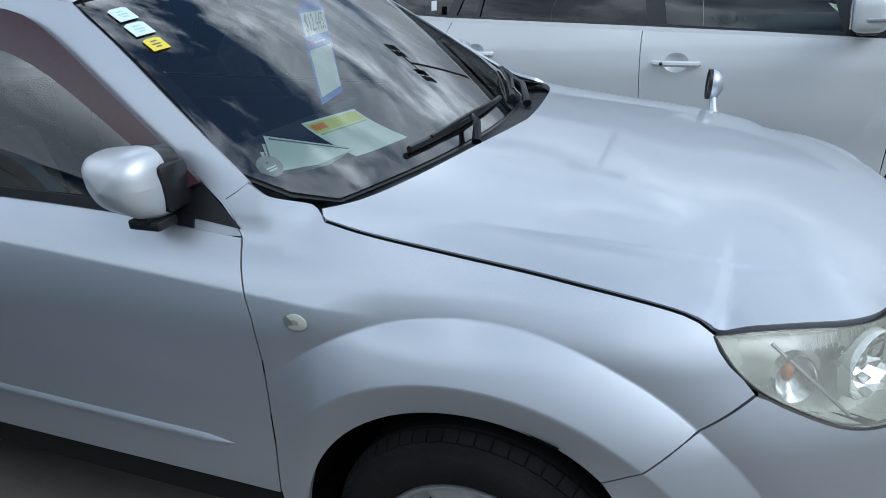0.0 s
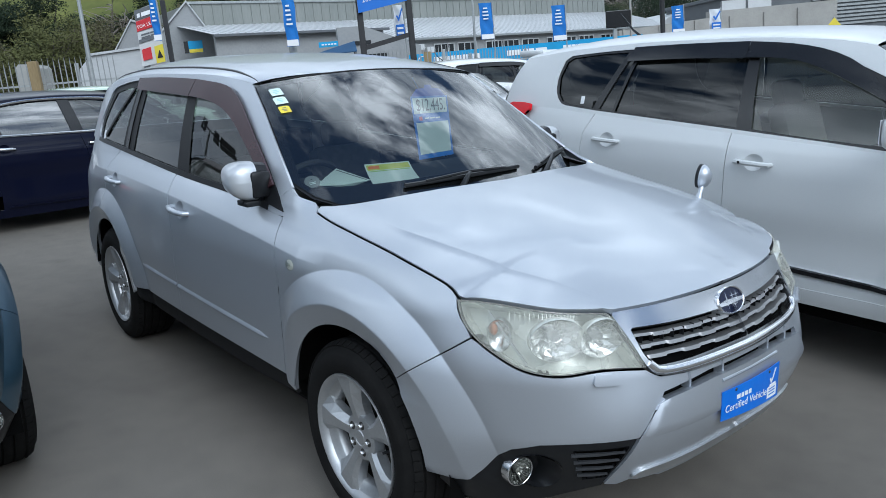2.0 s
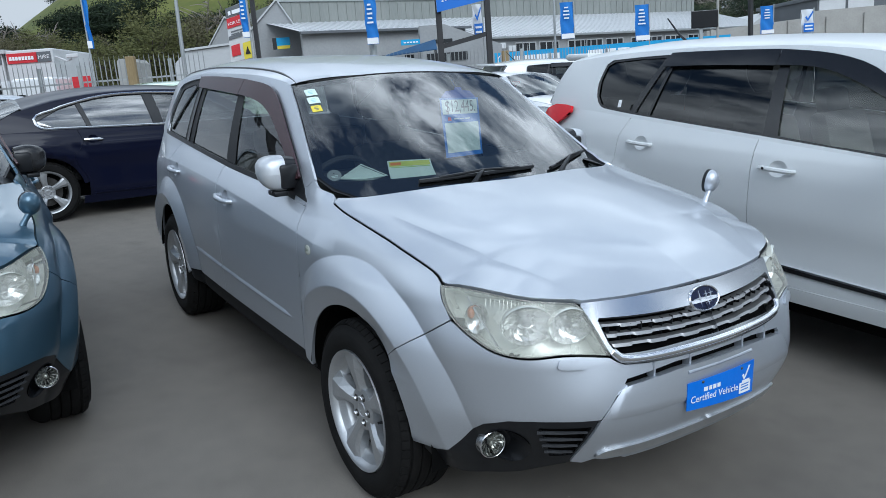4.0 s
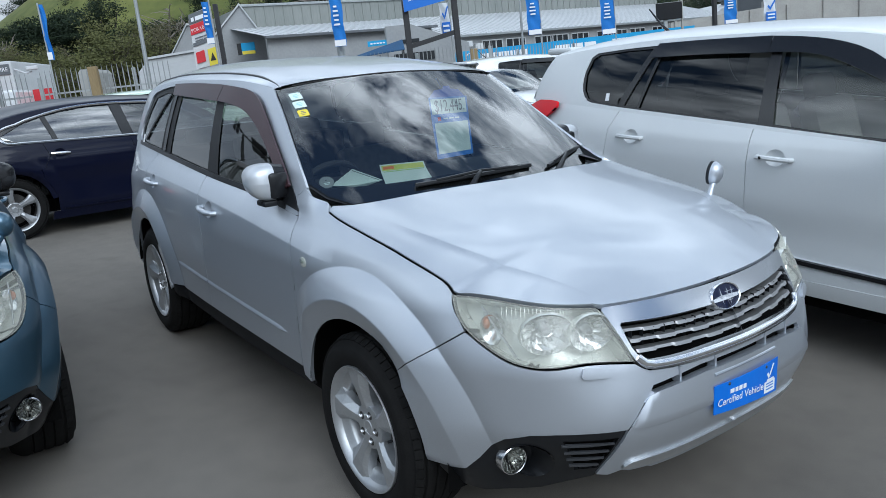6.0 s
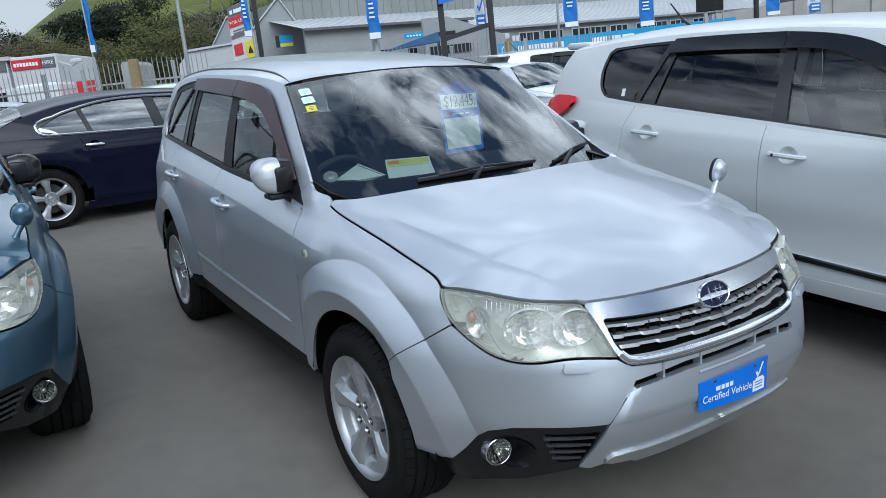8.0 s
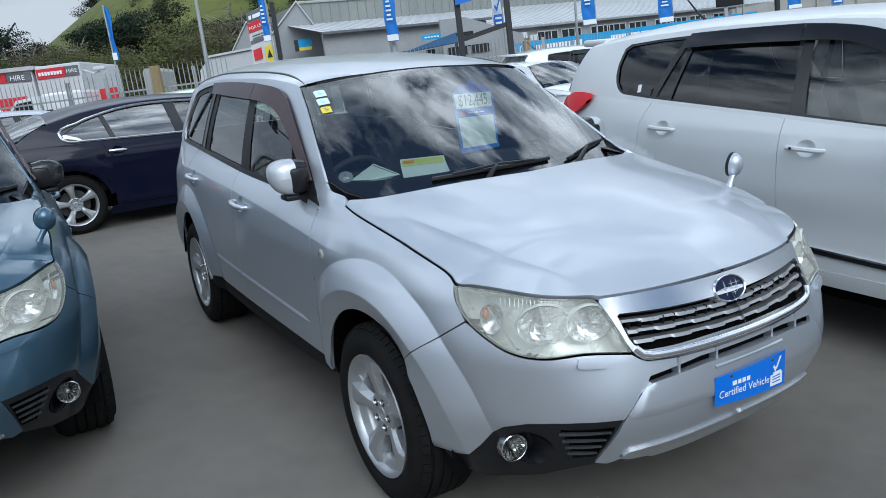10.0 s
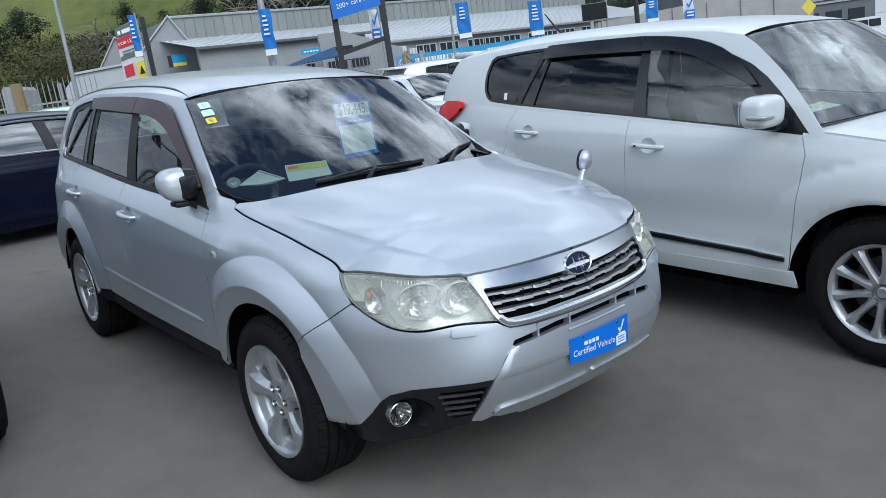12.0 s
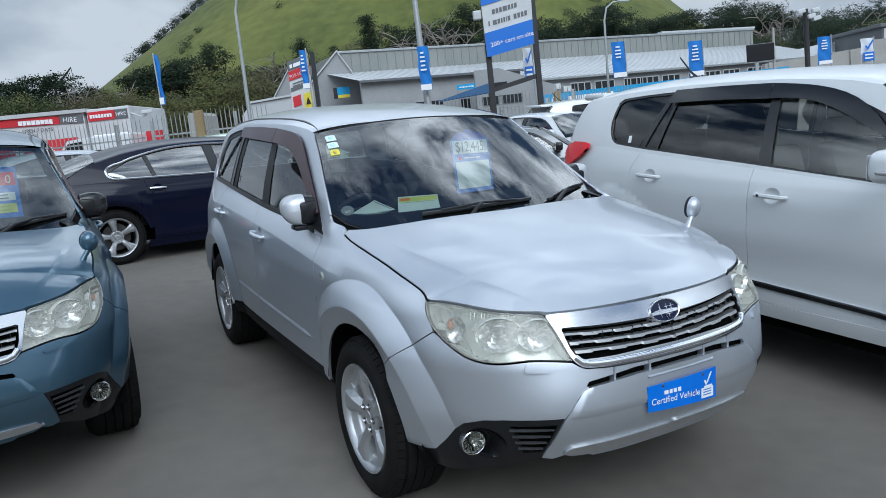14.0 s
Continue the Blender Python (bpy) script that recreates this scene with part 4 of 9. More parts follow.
        v2 = smooth_line([(-1.541, 1.525), (-1.9, 1.535), (-2.40, 1.535)], 8) + smooth_line([(-2.38, 1.474), (-1.95, 1.462), (-1.581, 1.448)], 8)
        panel("wind_deflector", sh.up, v2, VISOR, car, step=0.035, side=sd, lift=0.020, flange=0.010, label="smoked plum plastic wind deflector")
        # black tubes stand in for the shade deep in the gaps between bonnet, wing and doors
        for run in ([(float(x), float(sh.edge_z(x))) for x in gx] , [(x, z) for x, z in door_front[1:-1]], [(x, z) for x, z in bf[:-1]]):
            q = sh.low(np.array(S(run)))
            bm = bmesh.new()
            tube(bm, [(x, sd * (y - 0.008), z - 0.0045) for x, y, z in q], 0.0050, 6)
            part("gap_seal", bm, LINER, car, "", True)
        # thin raised strip low on each door
        for d, x0, x1 in ((fd, -0.56, -1.498), (rd, -1.512, -2.04)):
            def bead(x, v):
                thin = np.clip(np.minimum(0.12 + np.abs(x + 0.56) / 0.09, 0.12 + np.abs(x + 2.04) / 0.09), 0, 1)
                zc = 0.552 + 0.03 * np.clip((-x - 0.5) / 1.5, 0, 1)
                p = sh.low(np.stack([sh.sx(x), zc + 0.028 * thin * (v - 0.5)], 1))
                p[:, 1] += 0.0095 * thin * np.clip(np.minimum(v / 0.30, (1 - v) / 0.55), 0, 1) - 0.0015
                return p * [1, sd, 1]
            grid("door_strip", bead, np.linspace(x0, x1, 26), np.array([0, 0.15, 0.28, 0.34, 0.42, 0.6, 0.8, 1.0]), paint, d, flip=sd < 0)
        # door handles
        for d, hx, hz_ in ((fd, -1.365, 0.958), (rd, -2.39, 0.996)):
            q = sh.low(np.array([[float(sh.sx(hx)), hz_]]))[0]
            y = q[1]
            bm = bmesh.new()
            tube(bm, [(hx - 0.095, sd * (y - 0.004), hz_ + 0.004), (hx - 0.085, sd * (y + 0.024), hz_ + 0.004), (hx - 0.03, sd * (y + 0.036), hz_ + 0.002), (hx + 0.05, sd * (y + 0.034), hz_ - 0.002), (hx + 0.085, sd * (y + 0.018), hz_ - 0.005), (hx + 0.092, sd * (y - 0.004), hz_ - 0.006)], [0.012, 0.0135, 0.014, 0.0135, 0.0125, 0.011], 10)
            part("door_handle", bm, paint, d, "", True)
            scoop(sh, hx - 0.01, hz_, 0.048, 0.040, paint, d, sd)
        # side repeater
        q = sh.low(np.array([[float(sh.sx(-0.34)), 0.893]]))[0]
        m = facing((q[0], sd * (q[1] - 0.002), q[2]), (-sd, 0, 0), (0, 0.12, 1))
        bm = bmesh.new()
        prof = [(0.0005, 0.0065), (0.3, 0.0062), (0.7, 0.0048), (0.95, 0.002), (1.0, 0.0)]
        lathe(bm, [(r * 1.0, z) for r, z in prof], 28, m @ Matrix.Diagonal((0.031, 0.021, 1, 1)))
        rep = part("side_repeater", bm, LENS, car, "clear oval side indicator", True)
        bm = bmesh.new()
        lathe(bm, [(0.0005, 0.002), (0.85, 0.002), (1.0, 0.0005)], 24, m @ Matrix.Diagonal((0.030, 0.020, 1, 1)))
        part("repeater_base", bm, WHITEPRINT, rep)
        bm = bmesh.new()
        lathe(bm, [(0.0005, 0.005), (0.5, 0.004), (0.6, 0.002)], 16, m @ Matrix.Diagonal((0.014, 0.010, 1, 1)))
        part("bulb", bm, AMBER if sd > 0 else FOGGED, rep)
        # door mirror
        door_mirror(car, sd, paint, sh)
        # wheels and the wells behind them
        for hx in (0.0, -2.615):
            make_wheel(car, (hx, sd * 0.838, 0.342), sd, 0.342, 0.227, 0.225, "broad", BRIGHT)
            bm = bmesh.new()
            lathe(bm, [(AR + 0.004, 0.0), (AR + 0.03, 0.06), (AR + 0.03, 0.36), (0.05, 0.36)], 40, pose(hx, sd * (0.862 if hx == 0 else 0.86), 0.34, 90 if sd > 0 else -90, 0, 0), (0, 2 * math.pi))
            bmesh.ops.delete(bm, geom=[f for f in bm.faces if f.calc_center_median().z < (0.40 if f.calc_center_median().x < hx else 0.30) or (f.calc_center_median().x > hx + 0.20 and abs(f.calc_center_median().y) > 0.80)], context="FACES")
            part("wheel_well", bm, LINER, car, "black wheel well liner")
    # ---- bonnet ----
    half = [(-0.324, 0.7455)] + [(x, y - 0.0060) for x, y in gap] + [(float(p[0]) - 0.004, float(p[1]) - 0.003) for p in lamp_top] + [(float(p[0]) - 0.003, max(float(p[1]), 0.0)) for p in nose_line]
    rear_edge = smooth_line([(-0.135, 0.0), (-0.150, 0.15), (-0.175, 0.30), (-0.207, 0.45), (-0.255, 0.60), (-0.300, 0.685), (-0.338, 0.726)], 20)
    o = rear_edge + half + [(x, -y) for x, y in half[::-1][1:]] + [(x, -y) for x, y in rear_edge[::-1][:-1]]
    nose = [(x, y) for x, y in half if x > 0.62]
    panel("bonnet", hood_fit, o, paint, car, step=0.014, side=1, flange=0.016, core=(0, 0, 0.3),
                   lines=[[(x, g * (float(sh.fold_y(x)) + off)) for x in np.linspace(-0.05, 0.70, 50)] for g in (-1, 1) for off in (-0.012, 0.0, 0.008, 0.022, 0.040)]
                   + [[(0.2 + (x - 0.2) * k, y * k) for x, y in nose + [(x, -y) for x, y in nose[::-1][1:]]] for k in (0.985, 0.968, 0.948, 0.925)])
    # ---- roof with its two ditches ----
    xs = np.linspace(-3.34, -1.005, 40)
    ws = np.sin(np.linspace(-1, 1, 61) * math.pi / 2)
    grid("roof", lambda x, w: sh.roof(x + np.clip((x + 1.4) / 0.395, 0, 1) * (0.017 - 0.040 * w ** 2), w), xs, ws, paint, car, flip=False)
    for sd in (-1, 1):
        wd = 0.905
        bm = bmesh.new()
        xr = np.linspace(-3.25, -1.015, 40)
        p = sh.roof(xr, wd + 0.055 * np.clip((xr + 1.30) / 0.28, 0, 1) ** 1.5)
        tube(bm, [(x, sd * y, z - 0.003) for x, y, z in p], [0.009 - 0.006 * float(np.clip((x + 1.25) / 0.235, 0, 1)) for x in xr], 8)
        part("roof_ditch_strip", bm, PLASTIC, car, "black roof ditch strip", True)
    # ---- windscreen ----
    ws_fn = screen(sh, (-0.430, 1.075), (-1.028, 1.502), (-0.265, 1.090), (-0.985, 1.545), 2.0, 0.014)
    panel("windscreen", ws_fn, [(-0.80, -0.02), (0.80, -0.02), (0.90, 0.05), (0.985, 0.17), (0.985, 0.995), (-0.985, 0.995), (-0.985, 0.17), (-0.90, 0.05)], WSGLASS, car, step=0.03, side=1, flange=0, core=(-1.5, 0, 0.8), label="windscreen glass reflecting the clouds")
    # black band round the glass
    hole = [(-0.940, 0.16)] + smooth_line([(-0.90, 0.110), (-0.60, 0.085), (0, 0.09), (0.60, 0.085), (0.90, 0.110)], 12) + [(0.940, 0.16), (0.930, 0.955), (-0.930, 0.955)]
    panel("windscreen_border", ws_fn, [(-0.80, -0.03), (0.80, -0.03), (0.91, 0.04), (1.0, 0.17), (1.0, 0.99), (-1.0, 0.99), (-1.0, 0.17), (-0.91, 0.04)], TRIM, car, holes=[hole], step=0.04, side=1, flange=0.004, lift=-0.004, core=(-1.5, 0, 0.8), label="black ceramic border")
    bm = bmesh.new()
    top = ws_fn(np.stack([np.linspace(-1, 1, 30), np.full(30, 1.0)], 1))
    tube(bm, [(x - 0.004, y, z + 0.001) for x, y, z in top[2:-2]], 0.004, 6)
    part("windscreen_seal", bm, SEAL, car, "", True)
    # rear screen and the roof's end
    def back_fn(u, v):
        xa, za = -3.33 - 0.10 * (1 - v), 1.22 + 0.24 * v
        ya = sh.up(np.stack([xa, za], 1))[:, 1]
        xc, zc = -3.35 - 0.25 * (1 - v), 1.20 + 0.37 * v
        k = np.abs(u) ** 2.2
        return np.stack([xc + (xa - xc) * k, ya * u, zc + (za - zc) * k], 1)
    grid("rear_window", back_fn, np.linspace(-1, 1, 17), np.linspace(0, 1, 8), TINTGLASS, car, "tinted rear window glass")
    # ---- cowl, wipers ----
    cowl = [(x, y) for x, y in rear_edge]
    def cowl_fn(p):
        return np.stack([p[:, 0], p[:, 1], 1.072 - 0.02 * (p[:, 1] / 0.7) ** 2], 1)
    panel("cowl", cowl_fn, [(x + 0.06, -y) for x, y in cowl[::-1]] + [(x + 0.06, y) for x, y in cowl[1:]] + [(-0.40, 0.745), (-0.50, 0.70), (-0.42, 0.5), (-0.36, 0.0), (-0.42, -0.5), (-0.50, -0.70), (-0.40, -0.745)], PLASTIC, car, step=0.04, side=1, flange=0.0, core=(0, 0, 0.2), label="black plastic cowl under the wipers")
    def on_screen(u, v, up=0.0):
        q = ws_fn(np.array([[u, v]]))[0]

        return Vector(q) + Vector((0.55, 0, 0.83)) * up
    for (u0, u1, v0, v1, pu, pv) in ((-0.47, 0.30, 0.030, 0.040, -0.20, -0.05), (0.43, 0.90, 0.01, 0.105, 0.44, -0.05)):
        bm = bmesh.new()
        line = [on_screen(u0 + (u1 - u0) * k / 10, v0 + (v1 - v0) * k / 10, 0.012) for k in range(11)]
        tube(bm, line, 0.009, 6)
        blade = part("wiper", bm, PLASTIC, car, "black windscreen wiper", True)
        bm = bmesh.new()
        mid = (u0 + u1) / 2, (v0 + v1) / 2
        tube(bm, [on_screen(pu, pv, 0.02), on_screen((pu + mid[0]) / 2, (pv + mid[1]) / 2, 0.045), on_screen(*mid, 0.03)], [0.014, 0.010, 0.007], 8)
        part("wiper_arm", bm, PLASTIC, blade, "", True)
        bm = bmesh.new()
        tube(bm, [on_screen(u0 + (u1 - u0) * 0.15, v0 + (v1 - v0) * 0.15, 0.02), on_screen(*mid, 0.034), on_screen(u0 + (u1 - u0) * 0.85, v0 + (v1 - v0) * 0.85, 0.02)], 0.006, 6)
        part("wiper_bridge", bm, PLASTIC, blade, "", True)
    bm = bmesh.new()
    q = [bm.verts.new(p) for p in ((-0.50, 0.742, 1.072), (-0.38, 0.738, 1.060), (-0.30, 0.690, 1.078), (-0.40, 0.640, 1.105), (-0.47, 0.690, 1.112))]
    bm.faces.new(q)
    bmesh.ops.solidify(bm, geom=bm.faces[:], thickness=0.02)
    part("cowl_corner", bm, PLASTIC, car, "black plastic cowl corner")
    estate_front(car, sh, paint, S, Y, front_arc2, folds)
    estate_cabin(car, sh, ws_fn)
    # nearside view mirror on the wing
    bx, by, bz = 0.283, 0.700, 0.968
    bm = bmesh.new()
    lathe(bm, [(0.0005, 0.014), (0.6, 0.012), (0.95, 0.005), (1.05, 0.0)], 20, pose(bx + 0.01, by, bz - 0.006, 8, 10, 0) @ Matrix.Diagonal((0.055, 0.030, 1, 1)))
    tube(bm, [(bx, by, bz), (bx - 0.004, by + 0.018, bz + 0.03), (bx - 0.008, by + 0.036, bz + 0.055)], [0.017, 0.012, 0.013], 10)
    wm = part("wing_mirror", bm, paint, car, "small round parking mirror on a stalk", True)
    bm = bmesh.new()
    lathe(bm, [(0.0005, 0.034), (0.4, 0.032), (0.75, 0.022), (0.95, 0.008), (1.0, -0.004), (0.97, -0.012), (0.0005, -0.012)], 24, facing((bx - 0.010, by + 0.046, bz + 0.095), (-0.20, 1, 0), (0.12, 0, 1)) @ Matrix.Diagonal((0.042, 0.050, 1, 1)))
    part("mirror_head", bm, paint, wm, "", True)
    bm = bmesh.new()
    lathe(bm, [(0.0005, -0.014), (0.92, -0.014)], 24, facing((bx - 0.010, by + 0.046, bz + 0.095), (-0.20, 1, 0), (0.12, 0, 1)) @ Matrix.Diagonal((0.042, 0.050, 1, 1)))
    part("mirror_glass", bm, CHROME, wm, "mirror glass")
    bm = bmesh.new()
    lathe(bm, [(0.92, -0.0145), (0.93, -0.019), (1.01, -0.019), (1.02, -0.008), (0.99, -0.006)], 24, facing((bx - 0.010, by + 0.046, bz + 0.095), (-0.20, 1, 0), (0.12, 0, 1)) @ Matrix.Diagonal((0.042, 0.050, 1, 1)))
    part("mirror_rim", bm, PLASTIC, wm, "black rim", True)
    # floor pan
    for x, z, lx, ly in ((-1.31, 0.31, 1.80, 1.50), (-2.9, 0.31, 1.30, 1.16), (0.05, 0.34, 0.90, 1.10)):
        bm = bmesh.new()
        box(bm, (x, 0, z), (lx, ly, 0.12), 0.03)
        part("floor_pan", bm, LINER, car, "dark underbody")
    return car


def door_mirror(car, sd, paint, sh):
    """A door mirror: painted cap, black foot and glass."""
    cx, cy, cz = -0.733, 0.868, 1.153

    def head(u, v):
        # folded in: u runs round the rim, v from the outer face of the cap to its inner edge
        c, k = np.cos(u), np.sin(u)
        sq = (np.abs(c) ** 4.2 + np.abs(k) ** 4.2) ** (-1 / 4.2)
        grow = np.clip(1 - (1 - v) ** 2.6, 0, 1) ** 0.42
        ex, ez = c * sq * grow, k * sq * grow
        x = 0.097 * ex * (1 - 0.10 * np.clip(-ez, 0, 1)) - 0.012 * ez
        z = 0.071 * ez * (1 + 0.12 * ex)
        y = 0.050 - 0.100 * v - 0.014 * np.clip(-ez - 0.1, 0, 1) * (1 - v) + 0.018 * np.clip(ex, -1, 1) * (1 - v)
        return np.stack([cx + x, sd * (cy + y), cz + z], 1)
    cap = grid("door_mirror", head, np.linspace(0, 2 * math.pi, 45), np.linspace(0.0, 1, 14), CAP, car, "painted cap of the folded door mirror", flip=sd < 0)
    bm = bmesh.new()
    ring = head(np.linspace(0, 2 * math.pi, 45)[:-1], np.full(44, 1.0))
    vs = [bm.verts.new(p) for p in ring]
    ins = [bm.verts.new((cx + 0.012 + (p[0] - cx) * 0.84, p[1] - sd * 0.046, cz + (p[2] - cz) * 0.88)) for p in ring]
    for i in range(44):
        j = (i + 1) % 44
        bm.faces.new((vs[i], vs[j], ins[j], ins[i]))
    bm.faces.new(ins)
    part("mirror_glass", bm, TRIM, cap, "black mirror back", True)
    bm = bmesh.new()
    box(bm, (cx + 0.075, sd * (cy - 0.062), cz - 0.012), (0.060, 0.085, 0.105), 0.018)
    tube(bm, [(cx + 0.055, sd * (cy + 0.006), cz - 0.066), (cx + 0.060, sd * (cy - 0.03), cz - 0.068), (cx + 0.066, sd * (cy - 0.075), cz - 0.058)], [0.016, 0.019, 0.018], 12)
    box(bm, (cx + 0.048, sd * (cy - 0.025), cz - 0.083), (0.085, 0.060, 0.022), 0.006)
    part("mirror_foot", bm, PLASTIC, cap, "black plastic mirror foot", True)


def estate_front(car, sh, paint, S, Y, front_arc2, folds):
    sb = lambda y, z: (float(sh.sy(y)), z)
    # lamp outline in (place along outline, height)
    lamp = (smooth_line([S([(0.447, 0.910)])[0], S([(0.472, 0.868)])[0], S([(0.517, 0.823)])[0], S([(0.586, 0.783)])[0], S([(0.643, 0.755)])[0], sb(0.685, 0.740), sb(0.634, 0.738), sb(0.575, 0.742), sb(0.51, 0.737), sb(0.424, 0.726)], 26)
            + smooth_line([sb(0.424, 0.732), sb(0.443, 0.772), sb(0.471, 0.824), sb(0.505, 0.866)], 6)
            + smooth_line([sb(0.515, 0.872), sb(0.615, 0.885), sb(0.70, 0.897), sb(0.753, 0.908), sb(0.788, 0.912)], 14))
    for sd in (-1, 1):
        lens = panel("headlamp", sh.low, lamp, HAZELENS, car, step=0.02, side=sd, lift=0.003, flange=0.010, label="yellowed headlamp with a clear lens")
        c = np.mean(np.array(lamp), axis=0)
        small = [tuple(c + (np.array(p) - c) * 0.985) for p in lamp]
        panel("lamp_seal", sh.low, [tuple(c + (np.array(p) - c) * 1.018) for p in lamp], SEAL, lens, holes=[small], step=0.02, side=sd, lift=-0.004, flange=0.01)
        panel("lamp_shell", sh.low, [tuple(c + (np.array(p) - c) * 1.0) for p in lamp], FOGGED, lens, step=0.022, side=sd, lift=-0.088, flange=-0.083, label="cloudy inner lamp shell")
        def lamp_face(y, z, back, turn):
            """A frame behind the lens that looks between straight ahead and out of the lens."""
            s_ = float(sh.sy(y))
            q = sh.low(np.array([[s_, z]]))[0]
            n_ = Vector((float(np.interp(s_, sh.s, sh.nx)), sd * float(np.interp(s_, sh.s, sh.ny)), 0))
            n_ = (n_ * turn + Vector((1, 0, 0)) * (1 - turn)).normalized()
            return facing(Vector((q[0], sd * q[1], q[2])) - n_ * back, Vector((-n_.y, n_.x, 0)), (0, 0, 1))
        def bowl(y, z, r, depth, name, squash=1.0, back=0.035, turn=0.55, seed=1):
            # a reflector of many small flat mirrors, no two at quite the same tilt
            m = lamp_face(y, z, back, turn) @ Matrix.Diagonal((1, squash, 1, 1))
            roll = random.Random(seed)
            bm = bmesh.new()
            rings = ((0.14, -0.95), (0.40, -0.80), (0.66, -0.55), (0.86, -0.28), (1.0, 0.0))
            for (r0, d0), (r1, d1) in zip(rings, rings[1:]):
                n_ = 10 if r1 < 0.5 else 18
                for k in range(n_):
                    a0, a1 = 2 * math.pi * k / n_, 2 * math.pi * (k + 1) / n_
                    jog = [roll.uniform(-0.004, 0.004) for _ in range(4)]
                    bm.faces.new([bm.verts.new(m @ Vector((r * q_ * math.cos(a_), r * q_ * math.sin(a_), depth * d_ + j)))
                                  for (q_, a_, d_), j in zip(((r0, a0, d0), (r1, a0, d1), (r1, a1, d1), (r0, a1, d0)), jog)])
            bw = part(name, bm, REFLECT, lens, "faceted bright reflector")
            bm = bmesh.new()
            lathe(bm, [(r * 0.985, -0.012), (r * 0.995, 0.001), (r * 1.0, 0.002), (r * 1.012, 0.001), (r * 1.02, -0.02)], 36, m)
            part("reflector_rim", bm, FOGGED, lens, "", True)
            bm = bmesh.new()
            lathe(bm, [(0.0005, 0.010), (0.7, 0.008), (0.95, 0.002), (1, -0.006), (1, -0.035)], 20, m @ Matrix.Translation((0, 0, -depth * 0.45)) @ Matrix.Diagonal((r * 0.22, r * 0.22, 1, 1)))
            part("bulb_cap", bm, SATIN, bw, "", True)
        bowl(0.652, 0.816, 0.080, 0.055, "main_reflector", 0.76, 0.022, 0.66, 4)
        bowl(0.531, 0.808, 0.068, 0.048, "inner_reflector", 0.82, 0.018, 0.64, 9)
        # thin bright line between the indicator and the bowls
        a = sh.low(np.array([[float(sh.sx(0.553)), 0.889], [float(sh.sx(0.61)), 0.83], [float(sh.sx(0.668)), 0.762]]))
        bm = bmesh.new()
        tube(bm, [(x_ - 0.010, sd * (y_ - 0.004), z_) for x_, y_, z_ in a], 0.0035, 6)
        part("lamp_divider", bm, SATIN, lens, "", True)
        # side indicator block with an amber bulb
        s_ = float(sh.sx(0.583))
        nrm = Vector((float(np.interp(s_, sh.s, sh.nx)), sd * float(np.interp(s_, sh.s, sh.ny)), 0))
        q = sh.low(np.array([[s_, 0.826]]))[0]
        m = facing(Vector((q[0], sd * q[1], q[2])) - nrm * 0.016, Vector((-nrm.y, nrm.x, 0)), (0, 0, 1))
        bm = bmesh.new()
        lathe(bm, [(0.15, -0.030), (0.45, -0.026), (0.75, -0.014), (1.0, 0.0), (1.07, 0.001), (1.08, -0.02)], 26, m @ Matrix.Diagonal((0.034, 0.044, 1, 1)))
        part("indicator_bowl", bm, REFLECT, lens, "", True)
        q = sh.low(np.array([[float(sh.sx(0.567)), 0.842]]))[0]
        bm = bmesh.new()
        bmesh.ops.create_uvsphere(bm, u_segments=14, v_segments=8, radius=1.0, matrix=Matrix.Translation((q[0] - 0.005, sd * (q[1] - 0.012), q[2])) @ Matrix.Diagonal((0.011, 0.011, 0.017, 1)))
        part("indicator_bulb", bm, AMBER, lens, "amber indicator bulb", True)
        # fine ribs on the upper bezel
        bm = bmesh.new()
        for k in range(17):
            y = 0.735 - 0.0085 * k
            a = sh.low(np.array([[float(sh.sy(y)), 0.885 + 0.10 * (y - 0.70)], [float(sh.sy(y - 0.004)), 0.863 + 0.10 * (y - 0.70)]]))
            tube(bm, [(a[0][0] - 0.025, sd * a[0][1], a[0][2]), (a[1][0] - 0.03, sd * a[1][1], a[1][2])], 0.0012, 5)
        part("bezel_ribs", bm, FOGGED, lens)
        # bumper half
        up_edge = [tuple(np.array(p) + [0, -0.007]) for p in lamp[:26]]
        seam = S([(0.511, 0.815), (0.37, 0.723), (0.265, 0.650)])
        low_corner = S([(0.395, 0.362), (0.45, 0.366), (0.503, 0.382), (0.545, 0.425), (0.582, 0.472), (0.625, 0.507)])
        fogtop = [sb(0.690, 0.533), sb(0.64, 0.540), sb(0.58, 0.542), sb(0.468, 0.541)]
        o = ([p for p in up_edge if p[0] < seam[0][0]] + [sb(0.404, 0.706), sb(0.378, 0.694), sb(0.29, 0.687), sb(0.15, 0.686), sb(0.0, 0.687)]
             + [sb(0.0, 0.675), sb(0.19, 0.673), sb(0.375, 0.653), sb(0.385, 0.640), sb(0.36, 0.62), sb(0.38, 0.541)] + fogtop[::-1] + low_corner[::-1]
             + S(front_arc2[::-1]) + seam[::-1])
        o = [(max(a, 0.0), b) for a, b in o]
        panel("bumper_skin", sh.low, o, paint, car, step=0.016, side=sd, label="painted front bumper skin", lines=folds)
        # dark lower corner with the fog lamp
        fog = np.array(sb(0.698, 0.428))
        hole = [(fog[0] + 0.080 * math.cos(a), fog[1] + 0.066 * math.sin(a)) for a in np.linspace(0, 2 * math.pi, 29)[:-1]]
        vent = [sb(0.626, 0.514), sb(0.490, 0.516), sb(0.510, 0.46), sb(0.535, 0.402), sb(0.598, 0.396), sb(0.604, 0.45)]
